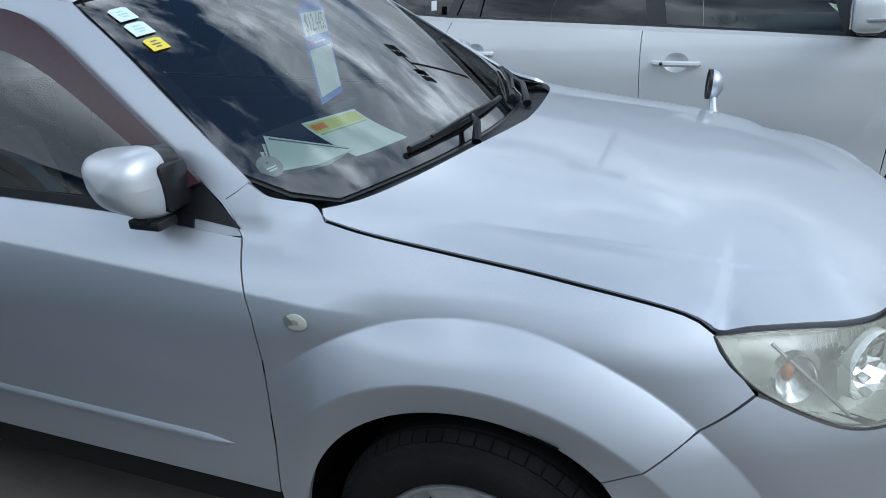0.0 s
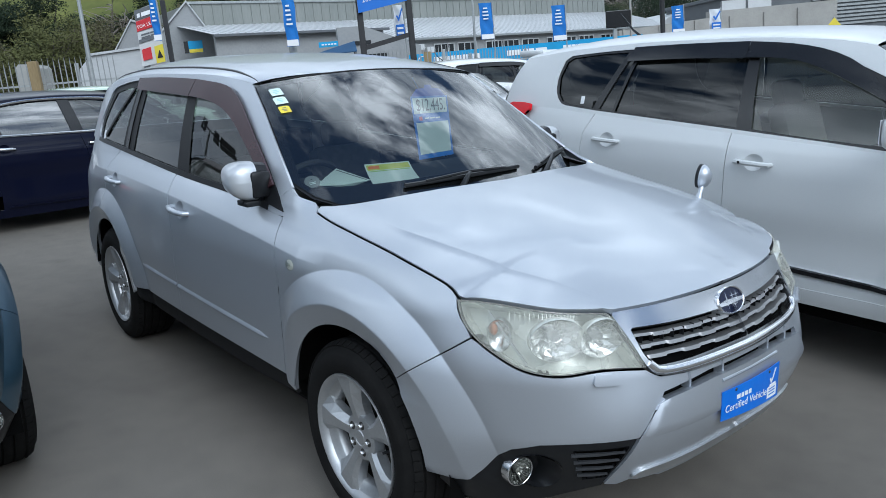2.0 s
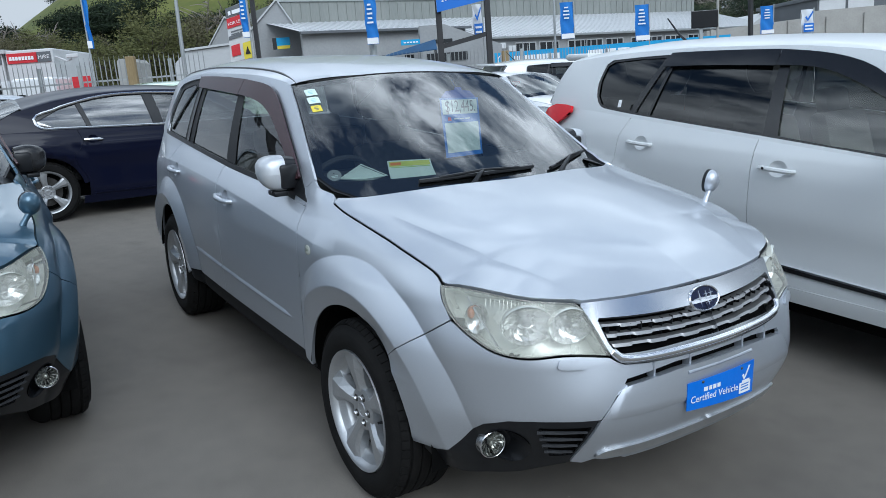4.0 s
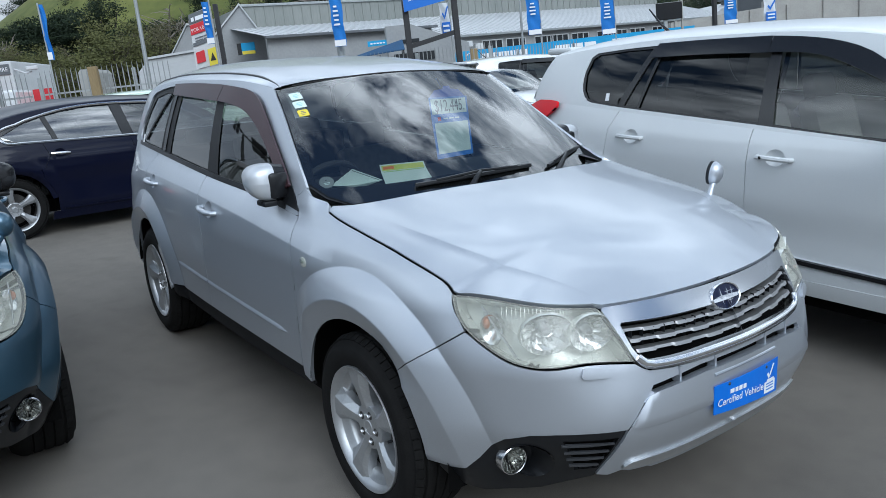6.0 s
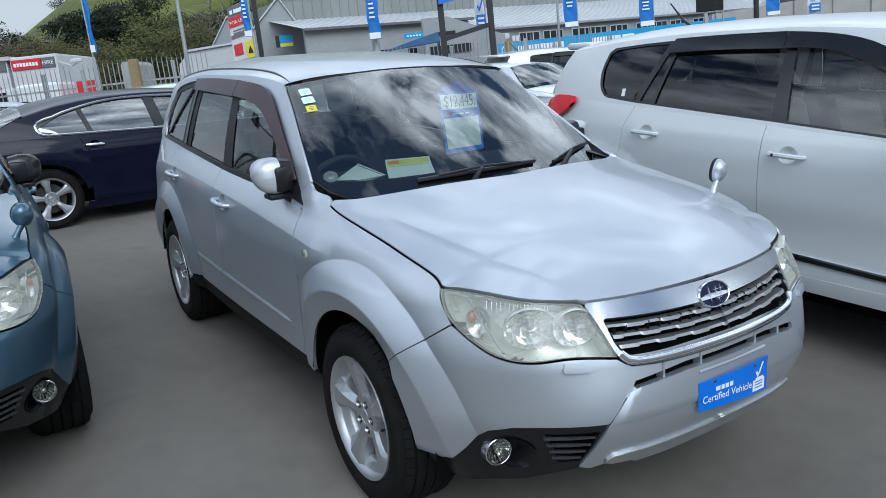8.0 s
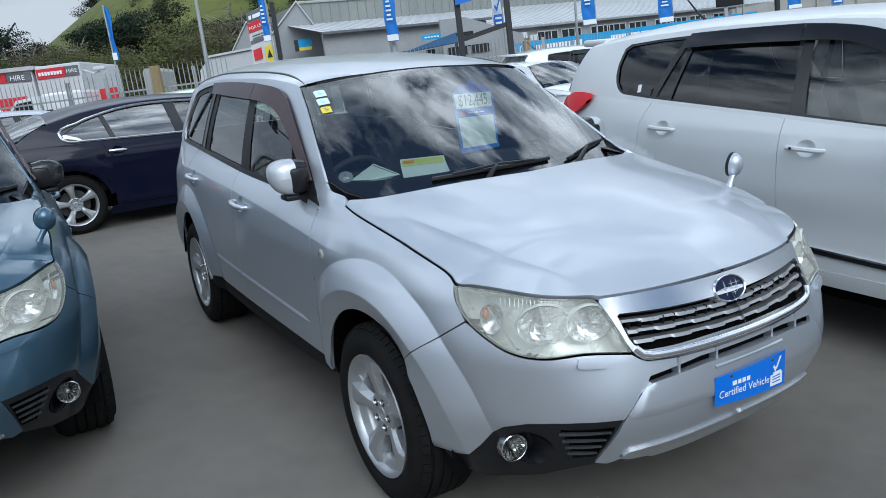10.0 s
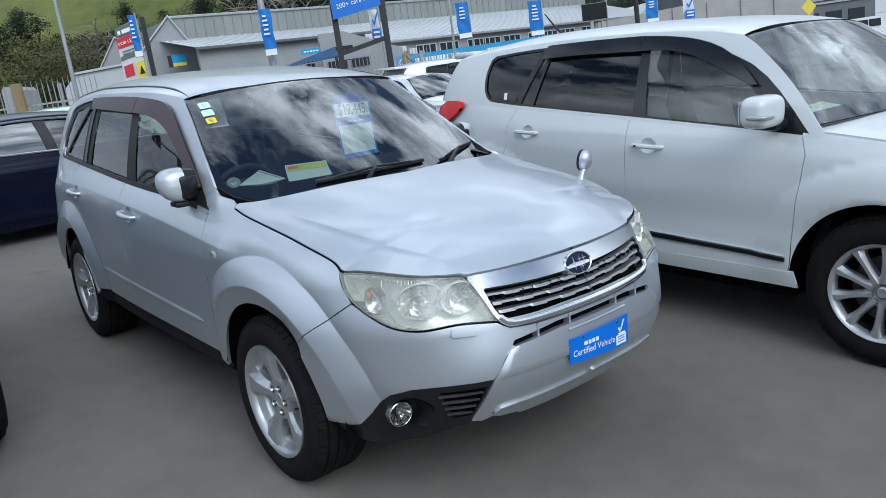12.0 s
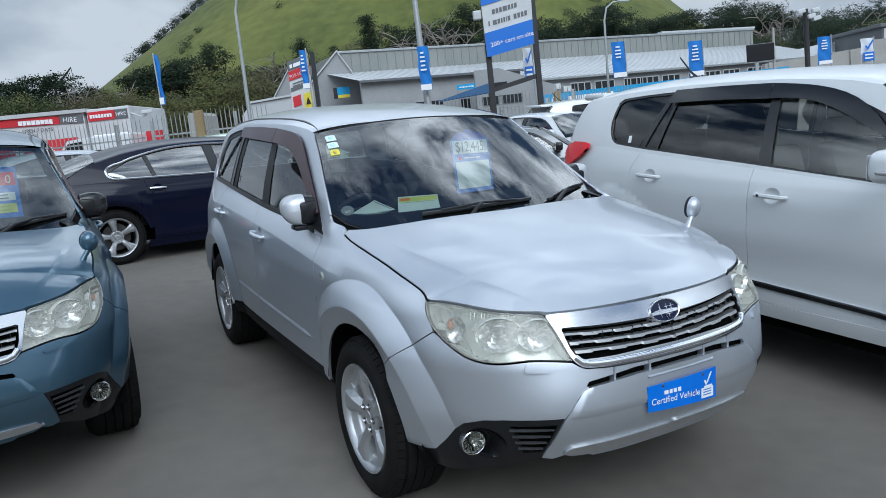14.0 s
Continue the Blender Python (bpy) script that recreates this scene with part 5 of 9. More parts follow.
        o = fogtop[::-1][0:1] + fogtop[::-1][1:] + low_corner[::-1] + S([(0.385, 0.34)]) + S([(0.42, 0.285), (0.52, 0.275)]) + [sb(0.68, 0.31), sb(0.60, 0.345), sb(0.54, 0.365)]
        cor = panel("bumper_corner", sh.low, o, PLASTIC, car, holes=[hole, vent], step=0.02, side=sd, lift=-0.004, label="black plastic bumper corner")
        def cup(p):
            # the funnel in which the fog lamp sits
            a, k = p[:, 0], p[:, 1]
            base = sh.low(np.stack([fog[0] + 0.080 * np.cos(a) * (1 - 0.22 * k), fog[1] + 0.066 * np.sin(a) * (1 - 0.12 * k)], 1))
            base[:, 0] -= 0.075 * k
            return base * [1, sd, 1]
        grid("fog_funnel", lambda a, k: cup(np.stack([a, k], 1)), np.linspace(0, 2 * math.pi, 33), np.linspace(0, 1, 6), PLASTIC, cor, flip=sd > 0)
        bm = bmesh.new()
        bm.faces.new([bm.verts.new(q) for q in cup(np.stack([np.linspace(0, 2 * math.pi, 33)[:-1], np.ones(32)], 1))])
        part("funnel_back", bm, PLASTIC, cor)
        m = facing((0.612, sd * 0.684, 0.420), (-0.16 * sd, 1, 0), (0, 0, 1)) @ Matrix.Scale(0.92, 4)
        bm = bmesh.new()
        lathe(bm, [(0.008, -0.034), (0.022, -0.030), (0.038, -0.016), (0.043, 0.0), (0.046, 0.003), (0.049, 0.001), (0.051, -0.03)], 30, m)
        fl = part("fog_lamp", bm, CHROME, cor, "round chrome fog lamp", True)
        bm = bmesh.new()
        lathe(bm, [(0.0005, 0.008), (0.03, 0.006), (0.047, 0.0)], 28, m)
        part("fog_lens", bm, LENS, fl, "", True)
        bm = bmesh.new()
        lathe(bm, [(0.0005, -0.004), (0.010, -0.008), (0.012, -0.03)], 12, m)
        part("fog_bulb", bm, SATIN, fl, "", True)
        bm = bmesh.new()
        for k in range(14):
            a = 2 * math.pi * k / 14
            tube(bm, [m @ Vector((0.016 * math.cos(a), 0.016 * math.sin(a), -0.028)), m @ Vector((0.042 * math.cos(a), 0.042 * math.sin(a), -0.006))], 0.0022, 4)
        part("fog_ribs", bm, SATIN, fl)
        # vent slats, coloured paler for the light on their edges, and its dark back
        panel("vent_back", sh.low, vent, LINER, cor, step=0.03, side=sd, lift=-0.03, flange=-0.028)
        for k in range(4):
            z = 0.498 - 0.027 * k
            a = sh.low(np.array([[sb(0.628 - 0.006 * k, z)[0], z], [sb(0.498 + 0.011 * k, z)[0], z]]))
            bm = bmesh.new()
            p0, p1 = Vector(a[0]), Vector(a[1])
            p0.y *= sd
            p1.y *= sd
            tube(bm, [p0 + Vector((-0.004, 0, 0)), (p0 + p1) / 2 + Vector((-0.001, 0, 0)), p1 + Vector((-0.004, 0, 0))], [0.0065, 0.006, 0.004], 6)
            part("vent_slat", bm, SLAT, cor)
        # washer cap
        panel("washer_cap", sh.low, [sb(0.578, 0.729), sb(0.572, 0.731), sb(0.528, 0.726), sb(0.518, 0.721), sb(0.503, 0.704), sb(0.505, 0.698), sb(0.512, 0.696), sb(0.572, 0.701), sb(0.580, 0.704), sb(0.583, 0.710)], paint, car, step=0.012, side=sd, lift=0.011, flange=0.013, label="headlamp washer cap")
        # lower apron: a proud silver tray
        apr = [sb(0.0, 0.650), sb(0.19, 0.648), sb(0.372, 0.634), sb(0.405, 0.620), sb(0.466, 0.539), sb(0.50, 0.46), sb(0.537, 0.380), sb(0.50, 0.372), sb(0.46, 0.386), sb(0.43, 0.376), sb(0.36, 0.372), sb(0.34, 0.362), sb(0.2, 0.358), sb(0.0, 0.358)]
        panel("bumper_apron", sh.low, apr, paint, car, step=0.02, side=sd, lift=0.004, flange=0.03, label="silver lower bumper apron")
        def proud(p):
            q = sh.low(p)
            k = np.clip((p[:, 1] - 0.535) / 0.025, 0, 1)
            e = np.clip((float(sh.sy(0.462)) - 0.72 * (p[:, 1] - 0.54) - p[:, 0]) / 0.025, 0, 1)
            q[:, 0] += 0.008 * np.sqrt(k) * e
            return q
        panel("apron_upper", proud, [sb(0.0, 0.655), sb(0.19, 0.653), sb(0.368, 0.638), sb(0.398, 0.625), sb(0.458, 0.550), sb(0.445, 0.544), sb(0.40, 0.542), sb(0.0, 0.546)], paint, car, step=0.012, side=sd, lift=0.006, flange=0.02)
        panel("skid_plate", sh.low, [sb(0.0, 0.425), sb(0.38, 0.424), sb(0.435, 0.420), sb(0.465, 0.402), sb(0.44, 0.394), sb(0.36, 0.390), sb(0.0, 0.386)], SATIN, car, step=0.03, side=sd, lift=0.012, flange=0.012, label="grey metal skid plate")
        # slot between bumper and apron
        panel("intake_slot", sh.low, [sb(0.0, 0.685), sb(0.39, 0.668), sb(0.40, 0.62), sb(0.0, 0.63)], LINER, car, step=0.04, side=sd, lift=-0.035, flange=0)
        for y in (0.13, 0.275):
            q = sh.low(np.array([[sb(y, 0.662)[0], 0.662]]))[0]
            bm = bmesh.new()
            box(bm, (q[0] - 0.012, sd * q[1], q[2]), (0.03, 0.008, 0.05), 0.002)
            part("slot_post", bm, paint, car)
    # ---- grille ----
    half = smooth_line([(0.0, 0.868), (0.15, 0.867), (0.32, 0.867), (0.495, 0.868)], 12) + smooth_line([(0.499, 0.862), (0.467, 0.815), (0.440, 0.762), (0.418, 0.722), (0.392, 0.702)], 10) + smooth_line([(0.37, 0.697), (0.28, 0.692), (0.15, 0.692), (0.0, 0.693)], 8)
    inner = smooth_line([(0.0, 0.813), (0.12, 0.814), (0.24, 0.816), (0.37, 0.821), (0.436, 0.824)], 10) + smooth_line([(0.444, 0.819), (0.432, 0.780), (0.418, 0.748), (0.398, 0.730)], 6) + smooth_line([(0.378, 0.725), (0.30, 0.723), (0.165, 0.727), (0.0, 0.728)], 8)
    for sd in (-1, 1):
        fr_ = panel("grille_surround", sh.low, [sb(max(y, 0.0), z) for y, z in half], GRCHROME, car, holes=[[sb(max(y, 0.0002), z) for y, z in inner[:-1]] + [sb(0.0002, 0.728)]], step=0.015, side=sd, lift=0.010, flange=0.028, label="bright chrome grille surround")
        panel("grille_back", sh.low, [sb(y, z) for y, z in [(0.0, 0.84), (0.45, 0.84), (0.40, 0.715), (0.0, 0.705)]], LINER, fr_, step=0.05, side=sd, lift=-0.035, flange=0)
        for k in range(3):
            z0 = 0.7925 - 0.0245 * k
            wide = 0.434 - 0.014 * k
            bm = bmesh.new()
            rows = []
            for i, y in enumerate(np.linspace(0, wide, 121)):
                z = z0 + (0.012 - 0.002 * k) * (y / 0.43) ** 2
                ph = (y + 0.045 * k) / 0.066 % 2
                step = min(1.0, max(0.0, (0.5 - abs(ph - 1.0)) * 9 + 0.5))
                q = Vector(sh.low(np.array([[sb(float(y), z)[0], z]]))[0])
                q.y *= sd
                q.x -= 0.006
                hgt = 0.0044 + step * 0.0028
                out = 0.006 + step * 0.004
                rows.append([bm.verts.new(q + Vector(d)) for d in ((out - 0.006, 0, 0.0042), (out, 0, 0.002 - hgt), (out - 0.003, 0, 0.0005 - hgt), (-0.028, 0, -0.003), (-0.028, 0, 0.002))])
            for a, b in zip(rows, rows[1:]):
                for j in range(5):
                    bm.faces.new((a[j], a[(j + 1) % 5], b[(j + 1) % 5], b[j]))
            part("grille_bar", bm, GRILLE, fr_, "satin silver stepped grille bar")
        for y in np.linspace(0.03, 0.40, 10):
            q = sh.low(np.array([[sb(float(y), 0.775)[0], 0.775]]))[0]
            bm = bmesh.new()
            box(bm, (q[0] - 0.022, sd * q[1], 0.768), (0.014, 0.002, 0.066), 0, None)
            part("grille_rib", bm, PLASTIC, fr_)
    # rounded lower rail of the surround
    half = smooth_line([(0.0, 0.711), (0.15, 0.710), (0.28, 0.709), (0.36, 0.712), (0.395, 0.720), (0.415, 0.738)], 16)
    run = sh.low(np.array([sb(y, z) for y, z in half]))
    bm = bmesh.new()
    tube(bm, [(x + 0.007, -y, z) for x, y, z in run[::-1]] + [(x + 0.007, y, z) for x, y, z in run[1:]], 0.0125, 10)
    part("grille_rail", bm, CHROME, car, "rounded chrome rail under the grille", True)
    # badge: a dark oval in a bright ring with small plain stars
    q = sh.low(np.array([[0.0, 0.826]]))[0]
    m = facing((q[0] + 0.009, 0, 0.828), (0, 1, 0), (-0.42, 0, 1))
    bm = bmesh.new()
    lathe(bm, [(0.87, -0.01), (0.885, 0.004), (0.94, 0.006), (1.0, 0.002), (1.02, -0.03)], 40, m @ Matrix.Diagonal((0.073, 0.043, 1, 1)))
    bd = part("badge", bm, CHROME, car, "oval badge with small bright stars", True)
    bm = bmesh.new()
    lathe(bm, [(0.0005, 0.001), (0.885, 0.0)], 36, m @ Matrix.Diagonal((0.073, 0.043, 1, 1)))
    part("badge_field", bm, material("badge_blue", (0.004, 0.008, 0.035), 0.25, 0.0, 0.5, 0.2), bd, "deep blue field", True)
    for x, y, r in ((-0.020, 0.002, 0.027), (0.012, 0.012, 0.013), (0.034, 0.012, 0.013), (0.008, -0.003, 0.013), (0.030, -0.004, 0.013), (0.016, -0.016, 0.013)):
        bm = bmesh.new()
        pts = []
        for k in range(8):
            a = math.pi * k / 4
            rr = r if k % 2 == 0 else r * 0.14
            pts.append((x + rr * math.cos(a) * 1.2, y + rr * math.sin(a)))
        prism(bm, pts, 0.003, m)
        part("star", bm, CHROME, bd)


def estate_cabin(car, sh, ws_fn):
    """Dashboard, wheel, seats and lining, seen dimly through the glass."""
    bm = bmesh.new()
    rows = []
    for x, z in ((-0.44, 1.055), (-0.50, 1.080), (-0.62, 1.108), (-0.78, 1.115), (-0.95, 1.075), (-1.02, 0.98), (-1.03, 0.70)):
        w = 0.70
        rows.append([bm.verts.new((x + 0.05 * (abs(y) / w) ** 2 * -1, y, z)) for y in np.linspace(-w, w, 13)])
    for a, b in zip(rows, rows[1:]):
        for k in range(12):
            bm.faces.new((a[k], a[k + 1], b[k + 1], b[k]))
    part("dashboard", bm, CABIN, car, "dark grey dashboard", True)
    bm = bmesh.new()
    m = pose(-1.08, -0.37, 0.98, 0, -65, 0)
    pts = [m @ Vector((0.185 * math.cos(a), 0.185 * math.sin(a), 0)) for a in np.linspace(0, 2 * math.pi, 33)]
    tube(bm, pts, 0.015, 8, False)
    for a in (0, 2.2, -2.2):
        tube(bm, [m @ Vector((0, 0, -0.02)), m @ Vector((0.18 * math.cos(a + math.pi), 0.18 * math.sin(a + math.pi), 0))], 0.018, 6)
    part("steering_wheel", bm, CABIN, car, "dark steering wheel", True)
    for y in (-0.37, 0.37):
        for sx, big in ((-1.55, 1.0), (-2.45, 0.95)):
            bm = bmesh.new()
            box(bm, (sx, y, 0.62), (0.52, 0.50, 0.16), 0.05)
            box(bm, (0, 0, 0), (0.14, 0.46, 0.50), 0.05, Matrix.Translation((sx - 0.33, y, 0.86)) @ Matrix.Rotation(radians(-18), 4, "Y"))
            box(bm, (0, 0, 0), (0.10, 0.24, 0.15), 0.04, Matrix.Translation((sx - 0.43, y, 1.165)) @ Matrix.Rotation(radians(-14), 4, "Y"))
            part("seat", bm, CLOTH, car, "dark cloth seat with head restraint", True)
    def lining(x, w):
        p = sh.roof(x, w)
        p[:, 2] -= 0.03
        return p
    grid("headlining", lining, np.linspace(-3.25, -1.06, 16), np.sin(np.linspace(-0.96, 0.96, 21) * math.pi / 2), BEIGE, car, flip=True)
    for sd in (-1, 1):
        bm = bmesh.new()
        box(bm, (-1.78, sd * 0.765, 0.80), (1.84, 0.04, 0.44), 0.015)
        part("door_lining", bm, CABIN, car)
    bm = bmesh.new()
    box(bm, (-3.0, 0, 0.9), (0.6, 1.2, 0.5), 0.03)
    part("load_floor", bm, CABIN, car)
    bm = bmesh.new()
    box(bm, (-0.75, 0, 0.75), (0.5, 1.3, 0.4), 0.03)
    part("bulkhead", bm, CABIN, car)
    bm = bmesh.new()
    box(bm, (-0.99, 0, 1.415), (0.035, 0.22, 0.06), 0.012)
    tube(bm, [(-0.965, 0, 1.44), (-0.93, 0, 1.49)], 0.010, 8)
    part("rear_view_mirror", bm, CABIN, car, "", True)

# ---------------- the other cars ----------------
def plain_car(name, sh, paint, o):
    """A car from its shell and a dictionary of outlines in x and z."""
    car = new(name)
    S = lambda pts: [(float(sh.sx(x)), z) for x, z in pts]
    sb = lambda y, z: (float(sh.sy(y)), z)
    G, st, AR = 0.002, o.get("step", 0.04), o["arch"]
    hf, hr = sh.hubs[0], sh.hubs[1]
    hub_y, tyre, rim = o["wheel"][:3]
    nose = o["nose"]                                       # x at which the bumper begins
    tail = o["tail"]
    end = float(sh.s[-1])
    edge = o["edge"]                                       # height of the bonnet's side
    zb = o["sill"]
    df, bp, rd = o["door_front"], o["door_mid"], o["door_rear"]
    top_x = df[0][0]
    bmp = o.get("bumper_z", 0.62)
    for sd in (-1, 1):
        a1 = arc(hf[0], hf[1], AR, 172, 12, 26)
        wing = [(x + G, z) for x, z in df] + a1[:20] + [(nose, bmp), (nose, float(edge(nose)) - 0.01)]
        wing += [(x, float(edge(x)) - 0.008) for x in np.linspace(nose, top_x, 14)][1:]
        panel("front_wing", sh.low, S(wing), paint, car, step=st, side=sd)
        belt = lambda a, b, n=10: [(x, float(sh.belt(x)) - 0.002) for x in np.linspace(a, b, n)]
        fd = panel("front_door", sh.low, S([(x - G, z) for x, z in df] + [(df[-1][0], zb), (bp[-1][0], zb)] + [(x + G, z) for x, z in bp[::-1]] + belt(bp[0][0] + 0.01, df[0][0] - 0.01)), paint, car, step=st, side=sd, holes=[ring_of(sh, *o["handles"][0], 0.055, 0.043)])
        ra = arc(hr[0], hr[1], AR + 0.05, 90, 10, 18)
        low_r = [(bp[-1][0], zb), (ra[-1][0], zb)] + [p for p in ra[::-1] if p[0] > rd[-1][0] and p[1] < rd[-1][1]]
        rdoor = panel("rear_door", sh.low, S([(x - G, z) for x, z in bp] + low_r + [(x + G, z) for x, z in rd[::-1]] + belt(rd[0][0] + 0.01, bp[0][0] - 0.01)), paint, car, step=st, side=sd, holes=[ring_of(sh, *o["handles"][1], 0.055, 0.043)])
        q = [(x - G, z) for x, z in rd] + [p for p in arc(hr[0], hr[1], AR + 0.048, 90, 10, 18) if p[0] > rd[-1][0] and p[1] < rd[-1][1]] + arc(hr[0], hr[1], AR, 10, 168, 26)
        q += [(tail, bmp - 0.1), (tail, bmp)]
        rear_top = [(x, float(o["rear_top"](x)) - 0.002) for x in np.linspace(o["rear_end"], rd[0][0] - 0.01, 14)]
        q += [(o["rear_end"], bmp)] + rear_top
        panel("rear_quarter", sh.low, S(q), paint, car, step=st, side=sd)
        # bumpers
        fb = S([(nose, bmp)]) + S(a1[20:]) + S([(hf[0] + AR * 0.99, zb - 0.02)]) + [sb(0.45, zb - 0.06), (0.0, zb - 0.06), (0.0, bmp + 0.0)]
        panel("front_bumper", sh.low, fb, paint, car, step=st, side=sd)
        rb = S([(o["rear_end"], bmp - 0.004), (tail, bmp - 0.004), (tail, bmp - 0.1)]) + S([(hr[0] - AR * 0.985, zb + 0.02)]) + [(end, zb + 0.0), (end, bmp - 0.004)]
        panel("rear_bumper", sh.low, rb, paint, car, step=0.06, side=sd)
        bz = float(o["rear_top"](o["rear_end"]))
        panel("tail_panel", sh.low, S([(o["rear_end"] - 0.004, bmp)]) + [(end, bmp), (end, bz)] + S([(o["rear_end"] - 0.004, bz)]), paint, car, step=0.06, side=sd)
        # nose between bumper and bonnet
        ez = float(edge(nose))
        panel("nose_panel", sh.low, S([(nose + 0.004, bmp + 0.003)]) + [(0.0, bmp + 0.003), (0.0, o["nose_z"])] + [sb(0.3, o["nose_z"])] + S([(nose + 0.004, ez - 0.01)]), o.get("nose_mat", paint), car, step=st, side=sd)
        panel("sill_cladding", sh.low, S([(hf[0] - AR * 0.95, zb + 0.004), (hf[0] - AR * 0.9, zb - 0.08), (hr[0] + AR * 0.9, zb - 0.08), (hr[0] + AR * 0.95, zb + 0.004), (bp[-1][0], zb - 0.004)]), o.get("sill_mat", paint), car, step=0.06, side=sd, lift=0.004)
        # glasshouse
        dlo = o["dlo"]
        ftop = [(x, float(sh.roof_e(x))) for x in np.linspace(o["roof"][0], o["roof"][1], 22)]
        al = smooth_line(o["a_line"], 12)
        dl = smooth_line(o["d_line"], 8)
        frame_o = ftop + al[1:] + [(x, float(sh.belt(x)) - 0.002) for x in np.linspace(al[-1][0] - 0.02, dl[0][0] + 0.02, 26)] + dl[:-1]
        panel("roof_frame", sh.up, frame_o, paint, car, holes=[dlo], step=st * 0.9, side=sd)
        panel("window_seal", sh.up, dlo, TRIM, car, holes=[p for p, _ in o["panes"]], step=0.05, side=sd, lift=-0.004, flange=0)
        for k, (pts, m) in enumerate(o["panes"]):
            c = np.mean(np.array(pts), axis=0)
            panel("side_window", sh.up, [tuple(c + (np.array(p) - c) * 1.03) for p in pts], m, car, step=0.06, side=sd, lift=-0.012, flange=0, label="side window glass")
        if "dlo_trim" in o:
            c = np.mean(np.array(dlo), axis=0)
            bm = bmesh.new()
            pts = sh.up(dense(dlo, 0.05))
            pts = np.concatenate([pts, pts[:1]]) * [1, sd, 1]
            tube(bm, pts + np.array([0, sd * 0.003, 0]), 0.0135, 6)
            part("window_trim", bm, o["dlo_trim"], car, "bright chrome window trim", True)
        for v in o.get("visors", ()):
            panel("wind_deflector", sh.up, v, VISORDARK, car, step=0.05, side=sd, lift=0.02, flange=0.006, label="smoked wind deflector over the door")
        for d, hx, hz in ((fd, *o["handles"][0]), (rdoor, *o["handles"][1])):
            y = sh.low(np.array([[float(sh.sx(hx)), hz]]))[0][1]
            bm = bmesh.new()
            tube(bm, [(hx - 0.10, sd * (y - 0.004), hz), (hx - 0.09, sd * (y + 0.022), hz + 0.001), (hx - 0.03, sd * (y + 0.034), hz), (hx + 0.06, sd * (y + 0.032), hz - 0.003), (hx + 0.09, sd * (y + 0.018), hz - 0.005), (hx + 0.097, sd * (y - 0.004), hz - 0.006)], [0.012, 0.0135, 0.014, 0.0135, 0.0125, 0.011], 8)
            part("door_handle", bm, o.get("handle_mat", paint), d, "", True)
            scoop(sh, hx, hz, 0.055, 0.043, paint, d, sd)
        # side moulding
        for (pts, m, lab) in o.get("mouldings", ()):
            panel("side_moulding", sh.low, S(pts), m, car, step=0.05, side=sd, lift=0.012, flange=0.012, label=lab)
        # lamps
        hl = o["headlamp"]
        lens = panel("headlamp", sh.low, [sb(*p) if kind == "y" else S([p])[0] for kind, p in hl], LENS, car, step=0.03, side=sd, lift=0.004, flange=0.01, label="clear headlamp")
        panel("lamp_shell", sh.low, [sb(*p) if kind == "y" else S([p])[0] for kind, p in hl], SATIN, lens, step=0.04, side=sd, lift=0.001, flange=0)
        panel("tail_lamp", sh.low, S(o["tail_lamp"]), REDLENS, car, step=0.03, side=sd, lift=o.get("tail_lift", 0.012), flange=0.02, label="glossy red tail lamp")
        # wheels
        for hx, hz in sh.hubs:
            make_wheel(car, (hx, sd * hub_y, tyre), sd, tyre, rim, 0.22, o["wheel"][3], BRIGHT, o["wheel"][4])
            bm = bmesh.new()
            lathe(bm, [(AR + 0.004, 0.0), (AR + 0.03, 0.06), (AR + 0.03, 0.36), (0.05, 0.36)], 36, pose(hx, sd * (hub_y + 0.01), hz, 90 if sd > 0 else -90, 0, 0))
            bmesh.ops.delete(bm, geom=[f for f in bm.faces if f.calc_center_median().z < 0.40], context="FACES")
            part("wheel_well", bm, LINER, car)
        # mirror
        mx, my, mz = o["mirror"]
        mir = pebble("door_mirror", (mx, sd * my, mz), (0.14, 0.235, 0.155), 3.6, o.get("mirror_mat", paint), car)
        bm = bmesh.new()
        box(bm, (mx - 0.066, sd * my, mz), (0.006, 0.19, 0.11), 0.002)
        part("mirror_glass", bm, CHROME, mir)
        bm = bmesh.new()
        box(bm, (mx + 0.0, sd * (my - 0.13), mz - 0.075), (0.09, 0.16, 0.05), 0.02)
        part("mirror_foot", bm, PLASTIC, mir, "", True)
    # bonnet
    xs = np.linspace(top_x + 0.06, nose, 14)
    side_y = lambda x: sh.low(np.stack([sh.sx(x), edge(x)], 1))[:, 1]
    half = [(x, float(y) - 0.004) for x, y in zip(xs, side_y(xs))]
    ny = half[-1][1]
    fr = [(nose + (o["nose_x"] - nose) * (1 - (k / ny) ** 2.2), k) for k in np.linspace(ny, 0, 10)[1:]]
    cowl_x = o["cowl"]
    back = [(cowl_x, 0.0), (cowl_x + 0.01, 0.3), (top_x + 0.04, half[0][1] - 0.06)]
    out = back + half + fr + [(x, -y) for x, y in (half + fr)[::-1][1:]] + [(x, -y) for x, y in back[::-1][:-1]]
    ze, zc = edge, o["centre"]
    def hood(p):
        x, y = p[:, 0], np.abs(p[:, 1])
        k = np.clip(y / np.interp(x, xs, side_y(xs)), 0, 1.1)
        k = np.where(x > nose, y / ny, k)
        return np.stack([x, p[:, 1], ze(x) + (zc(x) - ze(x)) * (1 - np.clip(k, 0, 1) ** 2.6)], 1)
    panel("bonnet", hood, out, paint, car, step=st, side=1, flange=0.02, core=(0, 0, 0.2))
    # roof
    grid("roof", sh.roof, np.linspace(*o["roof"], 30), np.sin(np.linspace(-1, 1, 41) * math.pi / 2), paint, car)
